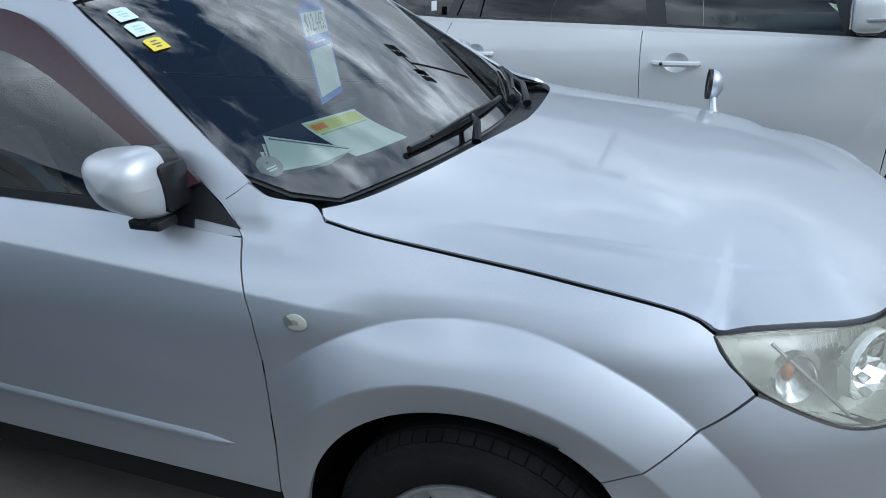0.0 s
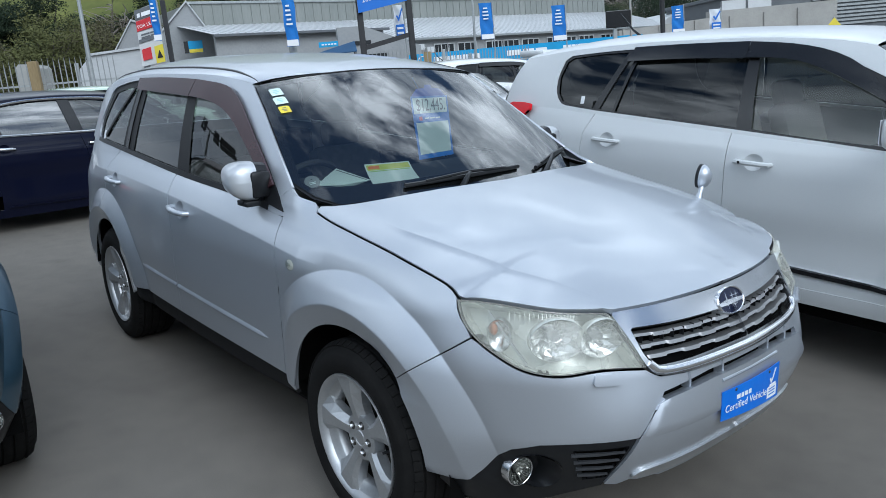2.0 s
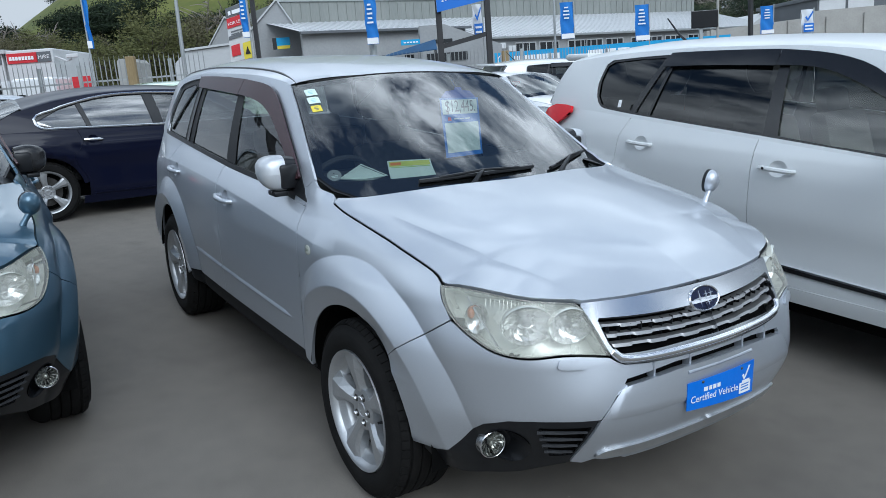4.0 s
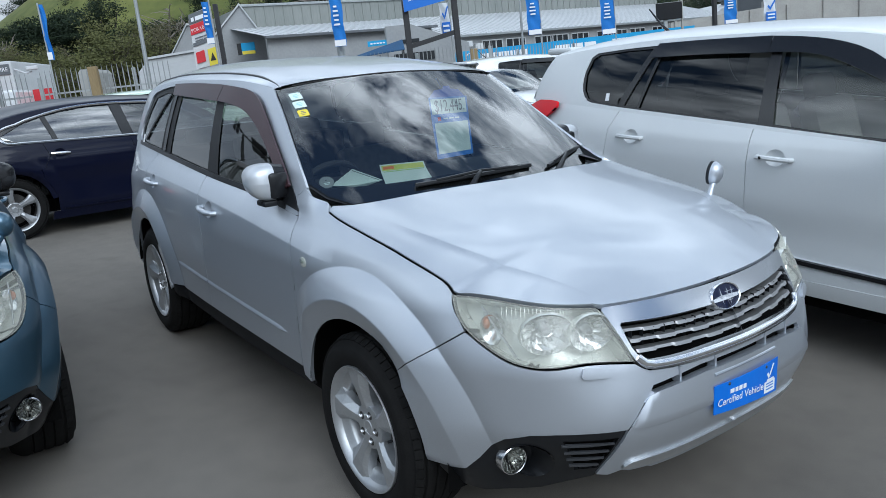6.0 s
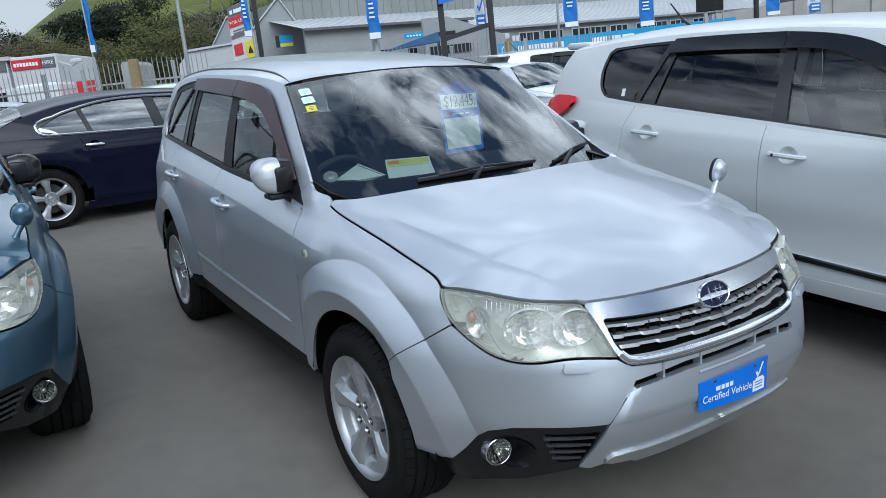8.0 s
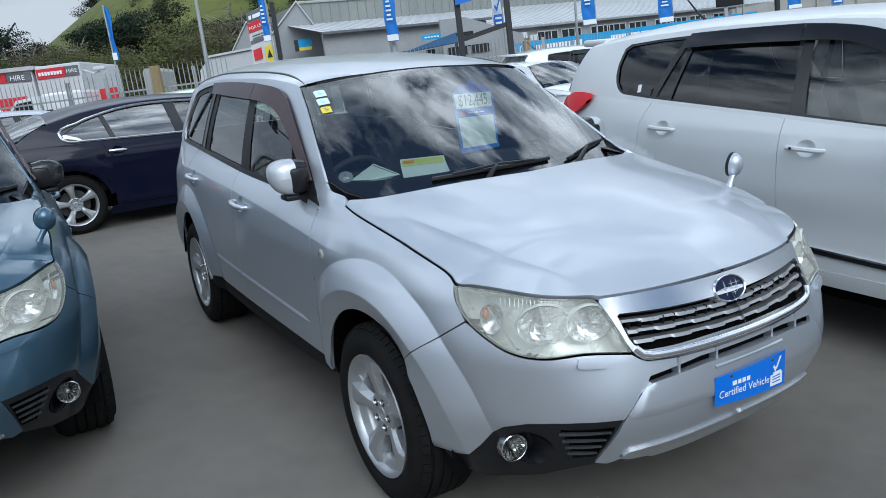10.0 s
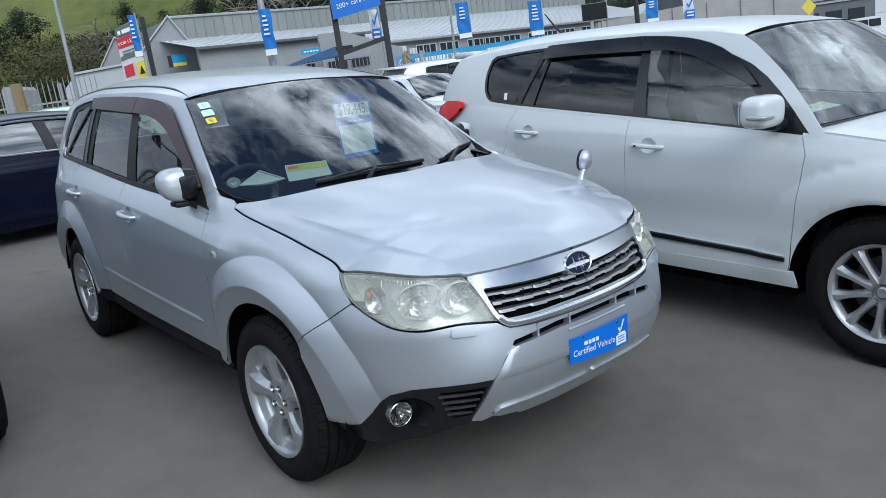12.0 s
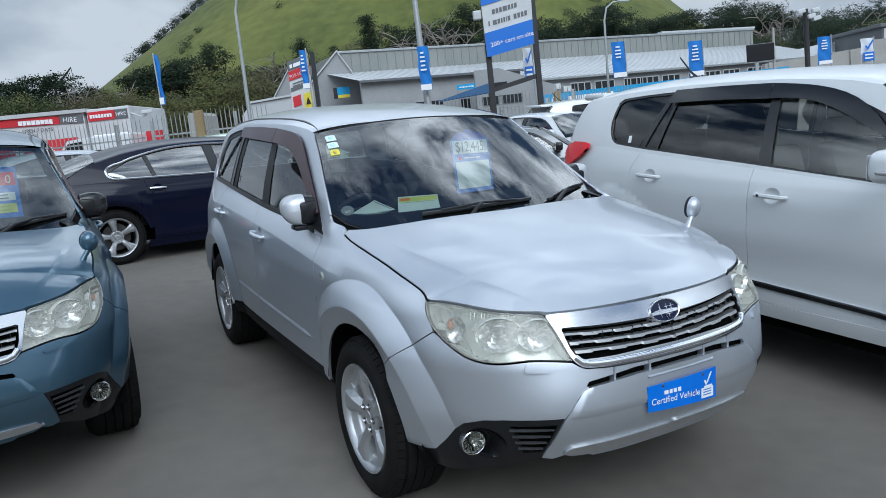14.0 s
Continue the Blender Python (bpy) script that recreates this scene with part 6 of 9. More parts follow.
    # screens
    a, c = o["screen"]
    ws = screen(sh, a[0], a[1], c[0], c[1])
    panel("windscreen", ws, [(-0.99, -0.02), (0.99, -0.02), (0.99, 0.995), (-0.99, 0.995)], WSGLASS, car, step=0.08, side=1, flange=0, core=(-1.5, 0, 0.8), label="windscreen glass reflecting the clouds")
    hole = [(-0.95, 0.09), (0, 0.12), (0.95, 0.09), (0.94, 0.95), (-0.94, 0.95)]
    panel("windscreen_border", ws, [(-1, -0.04), (1, -0.04), (1, 1), (-1, 1)], TRIM, car, holes=[hole], step=0.06, side=1, flange=0, lift=-0.004, core=(-1.5, 0, 0.8))
    a, c = o["rear_screen"]
    rs = screen(sh, a[0], a[1], c[0], c[1], 2.3, 0.01)
    panel("rear_window", rs, [(-0.99, 0), (0.99, 0), (0.99, 0.99), (-0.99, 0.99)], SIDEGLASS, car, step=0.08, side=1, flange=0, core=(-1.5, 0, 0.8), label="rear window glass")
    if "boot" in o:
        b0, b1, zf, zr = o["boot"]
        def lid(x, w):
            y = np.interp(x, np.linspace(b1, b0, 12), sh.low(np.stack([sh.sx(np.linspace(b1, b0, 12)), o["rear_top"](np.linspace(b1, b0, 12))], 1))[:, 1])
            z = o["rear_top"](x) + 0.03 * (1 - np.abs(w) ** 2.5)
            return np.stack([x, y * w, z], 1)
        grid("boot_lid", lid, np.linspace(b1, b0, 12), np.linspace(-1, 1, 15), paint, car)
    # cowl and cabin
    bm = bmesh.new()
    z0 = float(sh.belt(top_x))
    box(bm, (cowl_x - 0.1, 0, z0 - 0.06), (0.55, 1.30, 0.06), 0.02)
    part("cowl", bm, PLASTIC, car)
    bm = bmesh.new()
    box(bm, (top_x - 0.38, 0, z0 - 0.16), (0.55, 1.34, 0.28), 0.08)
    part("dashboard", bm, CABIN, car, "", True)
    for sx in o["seats"]:
        for y in (-0.37, 0.37):
            bm = bmesh.new()
            box(bm, (sx, y, z0 - 0.45), (0.5, 0.5, 0.16), 0.05)
            box(bm, (0, 0, 0), (0.14, 0.48, 0.6), 0.05, Matrix.Translation((sx - 0.33, y, z0 - 0.14)) @ Matrix.Rotation(radians(-18), 4, "Y"))
            box(bm, (0, 0, 0), (0.10, 0.26, 0.19), 0.04, Matrix.Translation((sx - 0.46, y, z0 + 0.2)) @ Matrix.Rotation(radians(-14), 4, "Y"))
            part("seat", bm, o.get("seat_mat", CLOTH), car, "seat with head restraint", True)
    bm = bmesh.new()
    box(bm, ((hf[0] + hr[0]) / 2, 0, 0.28), (hf[0] - hr[0] + 1.2, 1.22, 0.14), 0.03)
    box(bm, ((hf[0] + hr[0]) / 2, 0, 0.28), (hf[0] - hr[0] - 0.9, 1.60, 0.12), 0.03)
    part("floor_pan", bm, LINER, car)
    bm = bmesh.new()
    box(bm, ((top_x + rd[0][0]) / 2, 0, 0.55), (abs(top_x - rd[0][0]) * 1.05, 1.3, 0.3), 0.03)
    part("cabin_floor", bm, CABIN, car)
    # badge of no particular make and grille
    g = o.get("grille")
    if g:
        y1, z0_, z1_ = g
        for sd in (-1, 1):
            panel("grille", sh.low, [(0.0, z0_), sb(y1 * 0.92, z0_), sb(y1, z1_), (0.0, z1_)], TRIM, car, step=0.05, side=sd, lift=0.005, flange=0.004)
            for k in range(4):
                z = z0_ + (z1_ - z0_) * (k + 0.5) / 4
                p = sh.low(np.stack([np.linspace(0, sb(y1 * 0.95, z)[0], 8), np.full(8, z)], 1)) * [1, sd, 1]
                bm = bmesh.new()
                tube(bm, p + np.array([0.008, 0, 0]), 0.006, 6)
                part("grille_bar", bm, CHROME, car, "", True)
    return car


def place(ob, x, y, deg, z=0.0):
    ob.matrix_basis = pose(x, y, z, 0, 0, deg)
    return ob


def crossover():
    """A tall pearl-white five-door car."""
    sh = Shell(
        plan=[(0.90, 0), (0.885, 0.3), (0.83, 0.55), (0.66, 0.76), (0.42, 0.86), (0.15, 0.905), (-0.4, 0.918), (-1.4, 0.925), (-2.5, 0.915), (-3.1, 0.875), (-3.45, 0.74), (-3.60, 0.45), (-3.63, 0)],
        stations=[0, 2, 4, 6, 8, 10, 12],
        zl=[0.22, 0.42, 0.6, 0.8, 0.95, 1.06, 1.18, 1.32],
        offsets=[(0.14, 0.04, 0.0, 0.02, 0.12, 0.24, 0.4, 0.6),
                 (0.14, 0.04, 0.0, 0.02, 0.10, 0.20, 0.35, 0.5),
                 (0.10, 0.03, 0.0, 0.01, 0.05, 0.12, 0.22, 0.34),
                 (0.05, 0.012, 0.015, 0.0, 0.006, 0.035, 0.11, 0.2),
                 (0.05, 0.012, 0.018, 0.0, 0.002, 0.015, 0.05, 0.11),
                 (0.10, 0.02, 0.0, 0.0, 0.01, 0.03, 0.05, 0.09),
                 (0.10, 0.02, 0.0, 0.0, 0.02, 0.04, 0.06, 0.1)],
        belt=[(-0.2, 1.058), (-0.334, 1.070), (-1.466, 1.150), (-2.41, 1.214), (-2.7, 1.236), (-3.3, 1.265)],
        tumble=(0.30, 0.28),
        roof_c=[(-0.75, 1.60), (-1.0, 1.655), (-1.4, 1.69), (-1.9, 1.705), (-2.4, 1.70), (-2.9, 1.665), (-3.2, 1.625)],
        roof_e=[(-0.75, 1.555), (-1.0, 1.60), (-1.5, 1.632), (-2.0, 1.635), (-2.6, 1.615), (-3.2, 1.565)],
        hubs=[(0, 0.362), (-2.66, 0.362)], flare=(0.022, 0.44, 0.62), hood=None)
    edge = pch([-0.4, 0.0, 0.3, 0.55, 0.75], [1.108, 1.060, 1.000, 0.93, 0.87])
    centre = pch([-0.6, 0.0, 0.3, 0.55, 0.75, 0.82], [1.165, 1.115, 1.065, 0.985, 0.90, 0.86])
    dlo = ([(-0.350, 1.078)] + smooth_line([(-0.375, 1.105), (-0.555, 1.296), (-0.74, 1.430), (-0.92, 1.500), (-1.12, 1.560), (-1.46, 1.592), (-2.0, 1.600), (-2.45, 1.590), (-2.72, 1.572)], 22)
           + smooth_line([(-2.765, 1.545), (-2.79, 1.44), (-2.765, 1.33), (-2.71, 1.275), (-2.62, 1.256)], 10) + [(-2.41, 1.236), (-1.466, 1.169), (-0.9, 1.126)])
    p1 = [(-0.60, 1.118), (-0.66, 1.27), (-0.83, 1.42), (-1.0, 1.50), (-1.2, 1.55), (-1.385, 1.567), (-1.315, 1.171), (-1.0, 1.143)]
    p2 = [(-1.405, 1.178), (-1.445, 1.578), (-2.16, 1.580), (-2.24, 1.234)]
    p2b = [(-2.26, 1.238), (-2.185, 1.578), (-2.215, 1.578), (-2.37, 1.246)]
    p3 = [(-2.425, 1.250), (-2.255, 1.582), (-2.45, 1.578), (-2.70, 1.560), (-2.75, 1.535), (-2.772, 1.44), (-2.75, 1.34), (-2.70, 1.287), (-2.62, 1.268)]
    v1 = smooth_line([(-0.66, 1.315), (-0.85, 1.475), (-1.10, 1.565), (-1.445, 1.603)], 12) + smooth_line([(-1.445, 1.522), (-1.15, 1.498), (-0.95, 1.430), (-0.70, 1.315)], 12)
    v2 = smooth_line([(-1.449, 1.604), (-1.9, 1.606), (-2.20, 1.601)], 6) + smooth_line([(-2.235, 1.520), (-1.9, 1.526), (-1.449, 1.520)], 6)
    o = dict(arch=0.425, wheel=(0.868, 0.362, 0.232, "multi", 10), nose=0.46, tail=-3.12, edge=edge, centre=centre, sill=0.40, bumper_z=0.66, step=0.035,
             door_front=[(-0.393, 1.085), (-0.36, 0.99), (-0.385, 0.78), (-0.42, 0.44), (-0.43, 0.40)],
             door_mid=[(-1.418, 1.172), (-1.420, 0.9), (-1.425, 0.588), (-1.425, 0.40)],
             door_rear=[(-2.38, 1.233), (-2.455, 1.10), (-2.47, 0.95), (-2.50, 0.84)],
             rear_top=sh.belt, rear_end=-3.40, nose_z=0.90, nose_x=0.80, cowl=-0.42,
             dlo=dlo, panes=[(p1, CLEARGLASS), (p2, DARKGLASS), (p2b, DARKGLASS), (p3, DARKGLASS)], visors=[v1, v2],
             roof=(-3.18, -0.815), a_line=[(-0.80, 1.567), (-0.70, 1.495), (-0.55, 1.375), (-0.35, 1.165), (-0.29, 1.09)], d_line=[(-3.36, 1.27), (-3.33, 1.36), (-3.26, 1.48), (-3.18, 1.57)],
             handles=[(-1.258, 1.008), (-2.252, 1.066)],
             mouldings=[([(-0.44, 0.475), (-0.44, 0.456), (-1.3, 0.481), (-2.18, 0.502), (-2.2, 0.52), (-1.3, 0.502)], TRIM, "black and chrome side moulding"),
                        ([(-0.44, 0.484), (-0.44, 0.476), (-1.3, 0.503), (-2.2, 0.521), (-2.2, 0.530), (-1.3, 0.512)], CHROME, "bright strip on the moulding")],
             headlamp=[("x", (0.40, 0.94)), ("x", (0.50, 0.80)), ("y", (0.74, 0.72)), ("y", (0.52, 0.72)), ("y", (0.50, 0.80)), ("y", (0.70, 0.88))],
             tail_lamp=[(-3.06, 1.262), (-2.985, 1.255), (-2.975, 1.220), (-3.06, 1.165), (-3.30, 1.06), (-3.46, 0.99), (-3.46, 1.12), (-3.34, 1.225), (-3.20, 1.262)], tail_lift=0.035,
             mirror=(-0.52, 1.008, 1.208), screen=(((-0.352, 1.138), (-0.805, 1.565)), ((-0.25, 1.155), (-0.76, 1.61))),
             rear_screen=(((-3.40, 1.27), (-3.18, 1.56)), ((-3.58, 1.22), (-3.22, 1.62))), seats=(-1.35, -2.2), seat_mat=BEIGE, grille=(0.42, 0.68, 0.82))
    car = plain_car("crossover_car", sh, PEARL, o)
    # clear indicator strip round each mirror's outer end
    for mir in [c for c in car.children if c.name.startswith("door_mirror")]:
        sd = 1 if mir.data.vertices[0].co.y > 0 else -1
        pebble("mirror_indicator", (-0.492, sd * 1.075, 1.188), (0.105, 0.115, 0.024), 4, SATIN, mir, "silver indicator strip")
    # keyless button on the front door handle
    for sd in (-1, 1):
        y = sh.low(np.array([[float(sh.sx(-1.25)), 1.003]]))[0][1]
        bm = bmesh.new()
        lathe(bm, [(0.0003, 0.004), (0.006, 0.003), (0.008, 0.0)], 12, facing((-1.315, sd * (y + 0.045), 1.010), (-sd, 0, 0), (0, 0, 1)))
        part("lock_button", bm, TRIM, car, "black lock button", True)
    # roof aerial and rear spoiler
    bm = bmesh.new()
    tube(bm, [(-2.72, 0.0, 1.685), (-2.80, 0, 1.74), (-2.92, 0, 1.86)], [0.012, 0.008, 0.005], 6)
    part("aerial", bm, PLASTIC, car, "short black roof aerial", True)
    bm = bmesh.new()
    box(bm, (-3.28, 0, 1.60), (0.26, 1.12, 0.05), 0.02)
    part("rear_spoiler", bm, PEARL, car, "", True)
    return car


def saloon(paint, name="saloon_car", trim=CHROME, style=("multi", 10), seat=None):
    """A long low four-door car."""
    sh = Shell(
        plan=[(0.83, 0), (0.80, 0.35), (0.70, 0.62), (0.48, 0.80), (0.2, 0.88), (-0.5, 0.915), (-1.5, 0.93), (-2.9, 0.925), (-3.5, 0.87), (-3.9, 0.72), (-4.05, 0.4), (-4.08, 0)],
        stations=[0, 2, 3, 5, 7, 9, 11],
        zl=[0.18, 0.35, 0.55, 0.72, 0.82, 0.92, 1.0, 1.1],
        offsets=[(0.10, 0.03, 0.0, 0.06, 0.14, 0.26, 0.4, 0.5),
                 (0.10, 0.03, 0.0, 0.06, 0.13, 0.24, 0.36, 0.46),
                 (0.09, 0.03, 0.0, 0.03, 0.08, 0.16, 0.26, 0.38),
                 (0.05, 0.012, 0.014, 0.0, 0.016, 0.045, 0.09, 0.17),
                 (0.05, 0.012, 0.012, 0.0, 0.016, 0.045, 0.085, 0.16),
                 (0.09, 0.02, 0.0, 0.0, 0.012, 0.04, 0.09, 0.2),
                 (0.09, 0.02, 0.0, 0.0, 0.02, 0.05, 0.10, 0.2)],
        belt=[(-0.3, 0.93), (-0.6, 0.94), (-1.6, 0.96), (-2.6, 0.978), (-3.0, 0.985), (-4.0, 0.98)],
        tumble=(0.40, 0.45),
        roof_c=[(-1.0, 1.345), (-1.3, 1.395), (-1.8, 1.418), (-2.2, 1.410), (-2.7, 1.358), (-3.1, 1.265)],
        roof_e=[(-1.0, 1.315), (-1.3, 1.352), (-1.8, 1.366), (-2.2, 1.352), (-2.7, 1.290), (-3.1, 1.20)],
        hubs=[(0, 0.33), (-2.968, 0.33)], flare=(0.016, 0.41, 0.56), hood=None)

    def extra(x, y, z):
        # the pressed shoulder line through the handles
        k = z - 0.815
        on = np.clip((0.2 - x) / 0.3, 0, 1) * np.clip((x + 3.7) / 0.3, 0, 1)
        return on * 0.012 * np.where(k > 0, np.clip(1 - k / 0.03, 0, 1), np.clip(1 + k / 0.10, 0, 1) ** 2)
    sh.extra = extra
    edge = pch([-0.5, 0.0, 0.3, 0.5, 0.75], [0.935, 0.885, 0.835, 0.78, 0.68])
    centre = pch([-0.7, 0.0, 0.3, 0.5, 0.7, 0.78], [1.0, 0.955, 0.91, 0.86, 0.78, 0.73])
    rear_top = pch([-4.0, -3.6, -3.2, -2.9, -2.5], [1.03, 1.055, 1.03, 0.998, 0.992])
    dlo = ([(-0.62, 0.965)] + smooth_line([(-0.65, 0.975), (-0.95, 1.175), (-1.2, 1.290), (-1.5, 1.330), (-1.9, 1.340), (-2.3, 1.315), (-2.7, 1.228)], 20)
           + smooth_line([(-2.80, 1.192), (-2.99, 1.085), (-2.97, 1.042), (-2.80, 1.002)], 8) + [(-1.6, 0.978)])
    p1 = [(-0.75, 0.975), (-1.05, 1.20), (-1.25, 1.285), (-1.55, 1.318), (-1.70, 1.324), (-1.65, 0.990)]
    p2 = [(-1.77, 0.994), (-1.82, 1.327), (-2.1, 1.320), (-2.35, 1.290), (-2.50, 1.262), (-2.43, 1.004)]
    p3 = [(-2.48, 1.006), (-2.55, 1.250), (-2.74, 1.196), (-2.965, 1.086), (-2.95, 1.052), (-2.79, 1.014)]
    o = dict(arch=0.375, wheel=(0.875, 0.33, 0.228, *style), nose=0.42, tail=-3.5, edge=edge, centre=centre, sill=0.25, bumper_z=0.56, step=0.05,
             door_front=[(-0.55, 0.94), (-0.52, 0.8), (-0.53, 0.5), (-0.55, 0.25)], door_mid=[(-1.70, 0.976), (-1.66, 0.8), (-1.64, 0.5), (-1.64, 0.25)],
             door_rear=[(-2.60, 0.993), (-2.55, 0.85), (-2.62, 0.74), (-2.66, 0.72)],
             rear_top=rear_top, rear_end=-3.80, nose_z=0.76, nose_x=0.70, cowl=-0.52,
             dlo=dlo, panes=[(p1, SIDEGLASS), (p2, MIRRORGLASS), (p3, MIRRORGLASS)], roof=(-3.08, -1.02),
             a_line=[(-1.02, 1.34), (-0.85, 1.235), (-0.62, 1.07), (-0.42, 0.94)], d_line=[(-3.46, 1.015), (-3.30, 1.114), (-3.08, 1.228)],
             handles=[(-1.53, 0.86), (-2.45, 0.872)], handle_mat=trim or paint,
             mouldings=[([(-0.6, 0.275), (-0.6, 0.262), (-2.5, 0.275), (-2.5, 0.288)], paint, "")],
             headlamp=[("x", (0.40, 0.76)), ("x", (0.46, 0.66)), ("y", (0.68, 0.60)), ("y", (0.42, 0.61)), ("y", (0.40, 0.69)), ("y", (0.62, 0.74))],
             tail_lamp=[(-3.82, 0.92), (-3.78, 0.80), (-4.0, 0.78), (-4.02, 0.92)], mirror=(-0.72, 1.0, 1.02),
             screen=(((-0.43, 0.95), (-1.02, 1.335)), ((-0.30, 0.985), (-0.98, 1.375))),
             rear_screen=(((-3.45, 1.03), (-3.08, 1.225)), ((-3.62, 1.085), (-3.05, 1.31))), boot=(-3.36, -4.06, 1.03, 1.0), seats=(-1.55, -2.5), grille=(0.32, 0.60, 0.70))
    if trim:
        o["dlo_trim"] = trim
    if seat:
        o["seat_mat"] = seat
    return plain_car(name, sh, paint, o)



# ---------------- ground ----------------
def asphalt():
    """Worn asphalt: broad stains, a mottled middle scale, fine stones and a few pale flecks."""
    m = material("asphalt", (0.17, 0.16, 0.14), 0.85)
    nt = m.node_tree
    n, l, b = nt.nodes, nt.links, nt.nodes["Principled BSDF"]
    tc = n.new("ShaderNodeTexCoord")

    def noise(scale, detail, rough=0.55):
        t = n.new("ShaderNodeTexNoise")
        t.inputs["Scale"].default_value, t.inputs["Detail"].default_value, t.inputs["Roughness"].default_value = scale, detail, rough
        l.new(tc.outputs["Object"], t.inputs["Vector"])
        return t.outputs["Fac"]

    def ramp(src, *stops):
        r = n.new("ShaderNodeValToRGB")
        while len(r.color_ramp.elements) < len(stops):
            r.color_ramp.elements.new(0.5)
        for e, (p, c) in zip(r.color_ramp.elements, stops):
            e.position, e.color = p, (*c, 1)
        l.new(src, r.inputs[0])
        return r.outputs[0]

    def times(a_, b_, how="MULTIPLY", fac=1.0):
        x = n.new("ShaderNodeMixRGB")
        x.blend_type, x.inputs[0].default_value = how, fac
        l.new(a_, x.inputs[1])
        l.new(b_, x.inputs[2])
        return x.outputs[0]
    broad = ramp(noise(0.42, 5), (0.33, (0.126, 0.114, 0.098)), (0.50, (0.160, 0.145, 0.124)), (0.68, (0.186, 0.169, 0.146)))
    mottle = ramp(noise(6.5, 6, 0.62), (0.30, (0.90, 0.90, 0.90)), (0.52, (1, 1, 1)), (0.72, (1.07, 1.07, 1.06)))
    stones = ramp(noise(190, 2), (0.32, (0.84, 0.84, 0.84)), (0.50, (1, 1, 1)), (0.70, (1.16, 1.155, 1.14)))
    col = times(times(broad, mottle), stones)
    # dark oil drips and pale bits of grit
    drip = ramp(noise(1.7, 3), (0.63, (1, 1, 1)), (0.72, (0.86, 0.855, 0.85)))
    col = times(col, drip)
    grit = n.new("ShaderNodeTexVoronoi")
    grit.inputs["Scale"].default_value = 9
    l.new(tc.outputs["Object"], grit.inputs["Vector"])
    dot = ramp(grit.outputs["Distance"], (0.020, (1, 1, 1)), (0.040, (0, 0, 0)))
    few = ramp(noise(2.6, 2), (0.56, (0, 0, 0)), (0.60, (0.16, 0.155, 0.14)))
    col = times(col, times(dot, few), "ADD")
    l.new(col, b.inputs["Base Color"])
    bump = n.new("ShaderNodeBump")
    bump.inputs["Strength"].default_value, bump.inputs["Distance"].default_value = 0.28, 0.003
    l.new(noise(210, 3), bump.inputs["Height"])
    l.new(bump.outputs[0], b.inputs["Normal"])
    return m


ASPHALT = asphalt()


def yard_z(x, y):
    """The yard is flat round the first cars and levels out further back."""
    d = (x - 2.753) * -0.885 + (y + 1.887) * 0.466
    return -0.036 * np.clip(d - 14.5, 0, 400)


us = np.concatenate([[-1500, -600, -300, -150, -80], np.linspace(-50, 50, 61), [80, 150, 300, 600, 1500]])
ground = grid("ground", lambda x, y: np.stack([x, y, yard_z(x, y)], 1), us, us, ASPHALT, None)
tagged(ground, "dark grey asphalt car yard", "ground", kind="structure")

# ---------------- cars ----------------
silver = estate_car(SILVER)
tagged(silver, "silver estate car with silver alloy wheels", "car")


def repaint(ob, old, fresh):
    """A car in another colour on the same meshes."""
    for c in ob.children_recursive:
        for slot in c.material_slots:
            if slot.material == old:
                slot.link = "OBJECT"
                slot.material = fresh
    return ob


blue = repaint(copy_thing(silver, pose(-1.454, -2.484, 0, 0, 0, 0.35)), SILVER, BLUE)
repaint(blue, CAP, BLUE)
for c in blue.children:
    if c.name.startswith("door_mirror") and c.data.vertices[0].co.y > 0:
        c.material_slots[0].material = TRIM
tagged(blue, "blue-grey estate car with alloy wheels", "car")
pearl = place(crossover(), 1.333, 2.453, -2.5)
tagged(pearl, "pearl white crossover car with dark rear windows", "car")
navy = place(saloon(NAVY, style=("five", 5)), -7.814, 1.668, 94.6)
tagged(navy, "dark navy saloon car with chrome window trim", "car")


def site_spot(x, d):
    """A spot of the yard from its place in front of the last viewpoint."""
    return 2.753 - 0.8836 * d + 0.4654 * x, -1.887 + 0.4671 * d + 0.8838 * x


def park(ob, spot, local, deg, size=1.0):
    """Parks a car so that one point of it stands at a spot of the yard."""
    a = radians(deg)
    lx, ly = local[0] * size, local[1] * size
    x, y = spot[0] - lx * math.cos(a) + ly * math.sin(a), spot[1] - lx * math.sin(a) - ly * math.cos(a)
    ob.matrix_basis = pose(x, y, float(yard_z(x - 1.3 * math.cos(a), y - 1.3 * math.sin(a))), 0, 0, deg) @ Matrix.Scale(size, 4)
    return ob


white1 = saloon(WHITE, "saloon_car", None, ("multi", 10))
grey1 = repaint(copy_thing(white1, pose(0, 0, 0)), WHITE, GREYP)
silver2 = repaint(copy_thing(white1, pose(0, 0, 0)), WHITE, SILVER)
mint = repaint(copy_thing(white1, pose(0, 0, 0)), WHITE, MINTP)
tagged(park(white1, (-9.09, 6.83), (-0.72, -1.0), 6, 1.0), "white saloon car parked in the row behind", "car")
for c in grey1.children:
    if c.name.startswith("door_mirror"):
        c.material_slots[0].link = "OBJECT"
        c.material_slots[0].material = TRIM
tagged(park(grey1, (-6.66, 5.22), (-0.72, -1.0), 60, 0.88), "dark grey saloon car with black mirrors", "car")
tagged(park(silver2, (-12.9, -1.75), (-2.0, 0), 98, 0.885), "silver saloon car in the back row", "car")
tagged(park(mint, site_spot(-4.75, 17.5), (-2.0, 0), 98, 1.04), "pale green car in the back row", "car")
suv = repaint(crossover(), PEARL, WHITE)
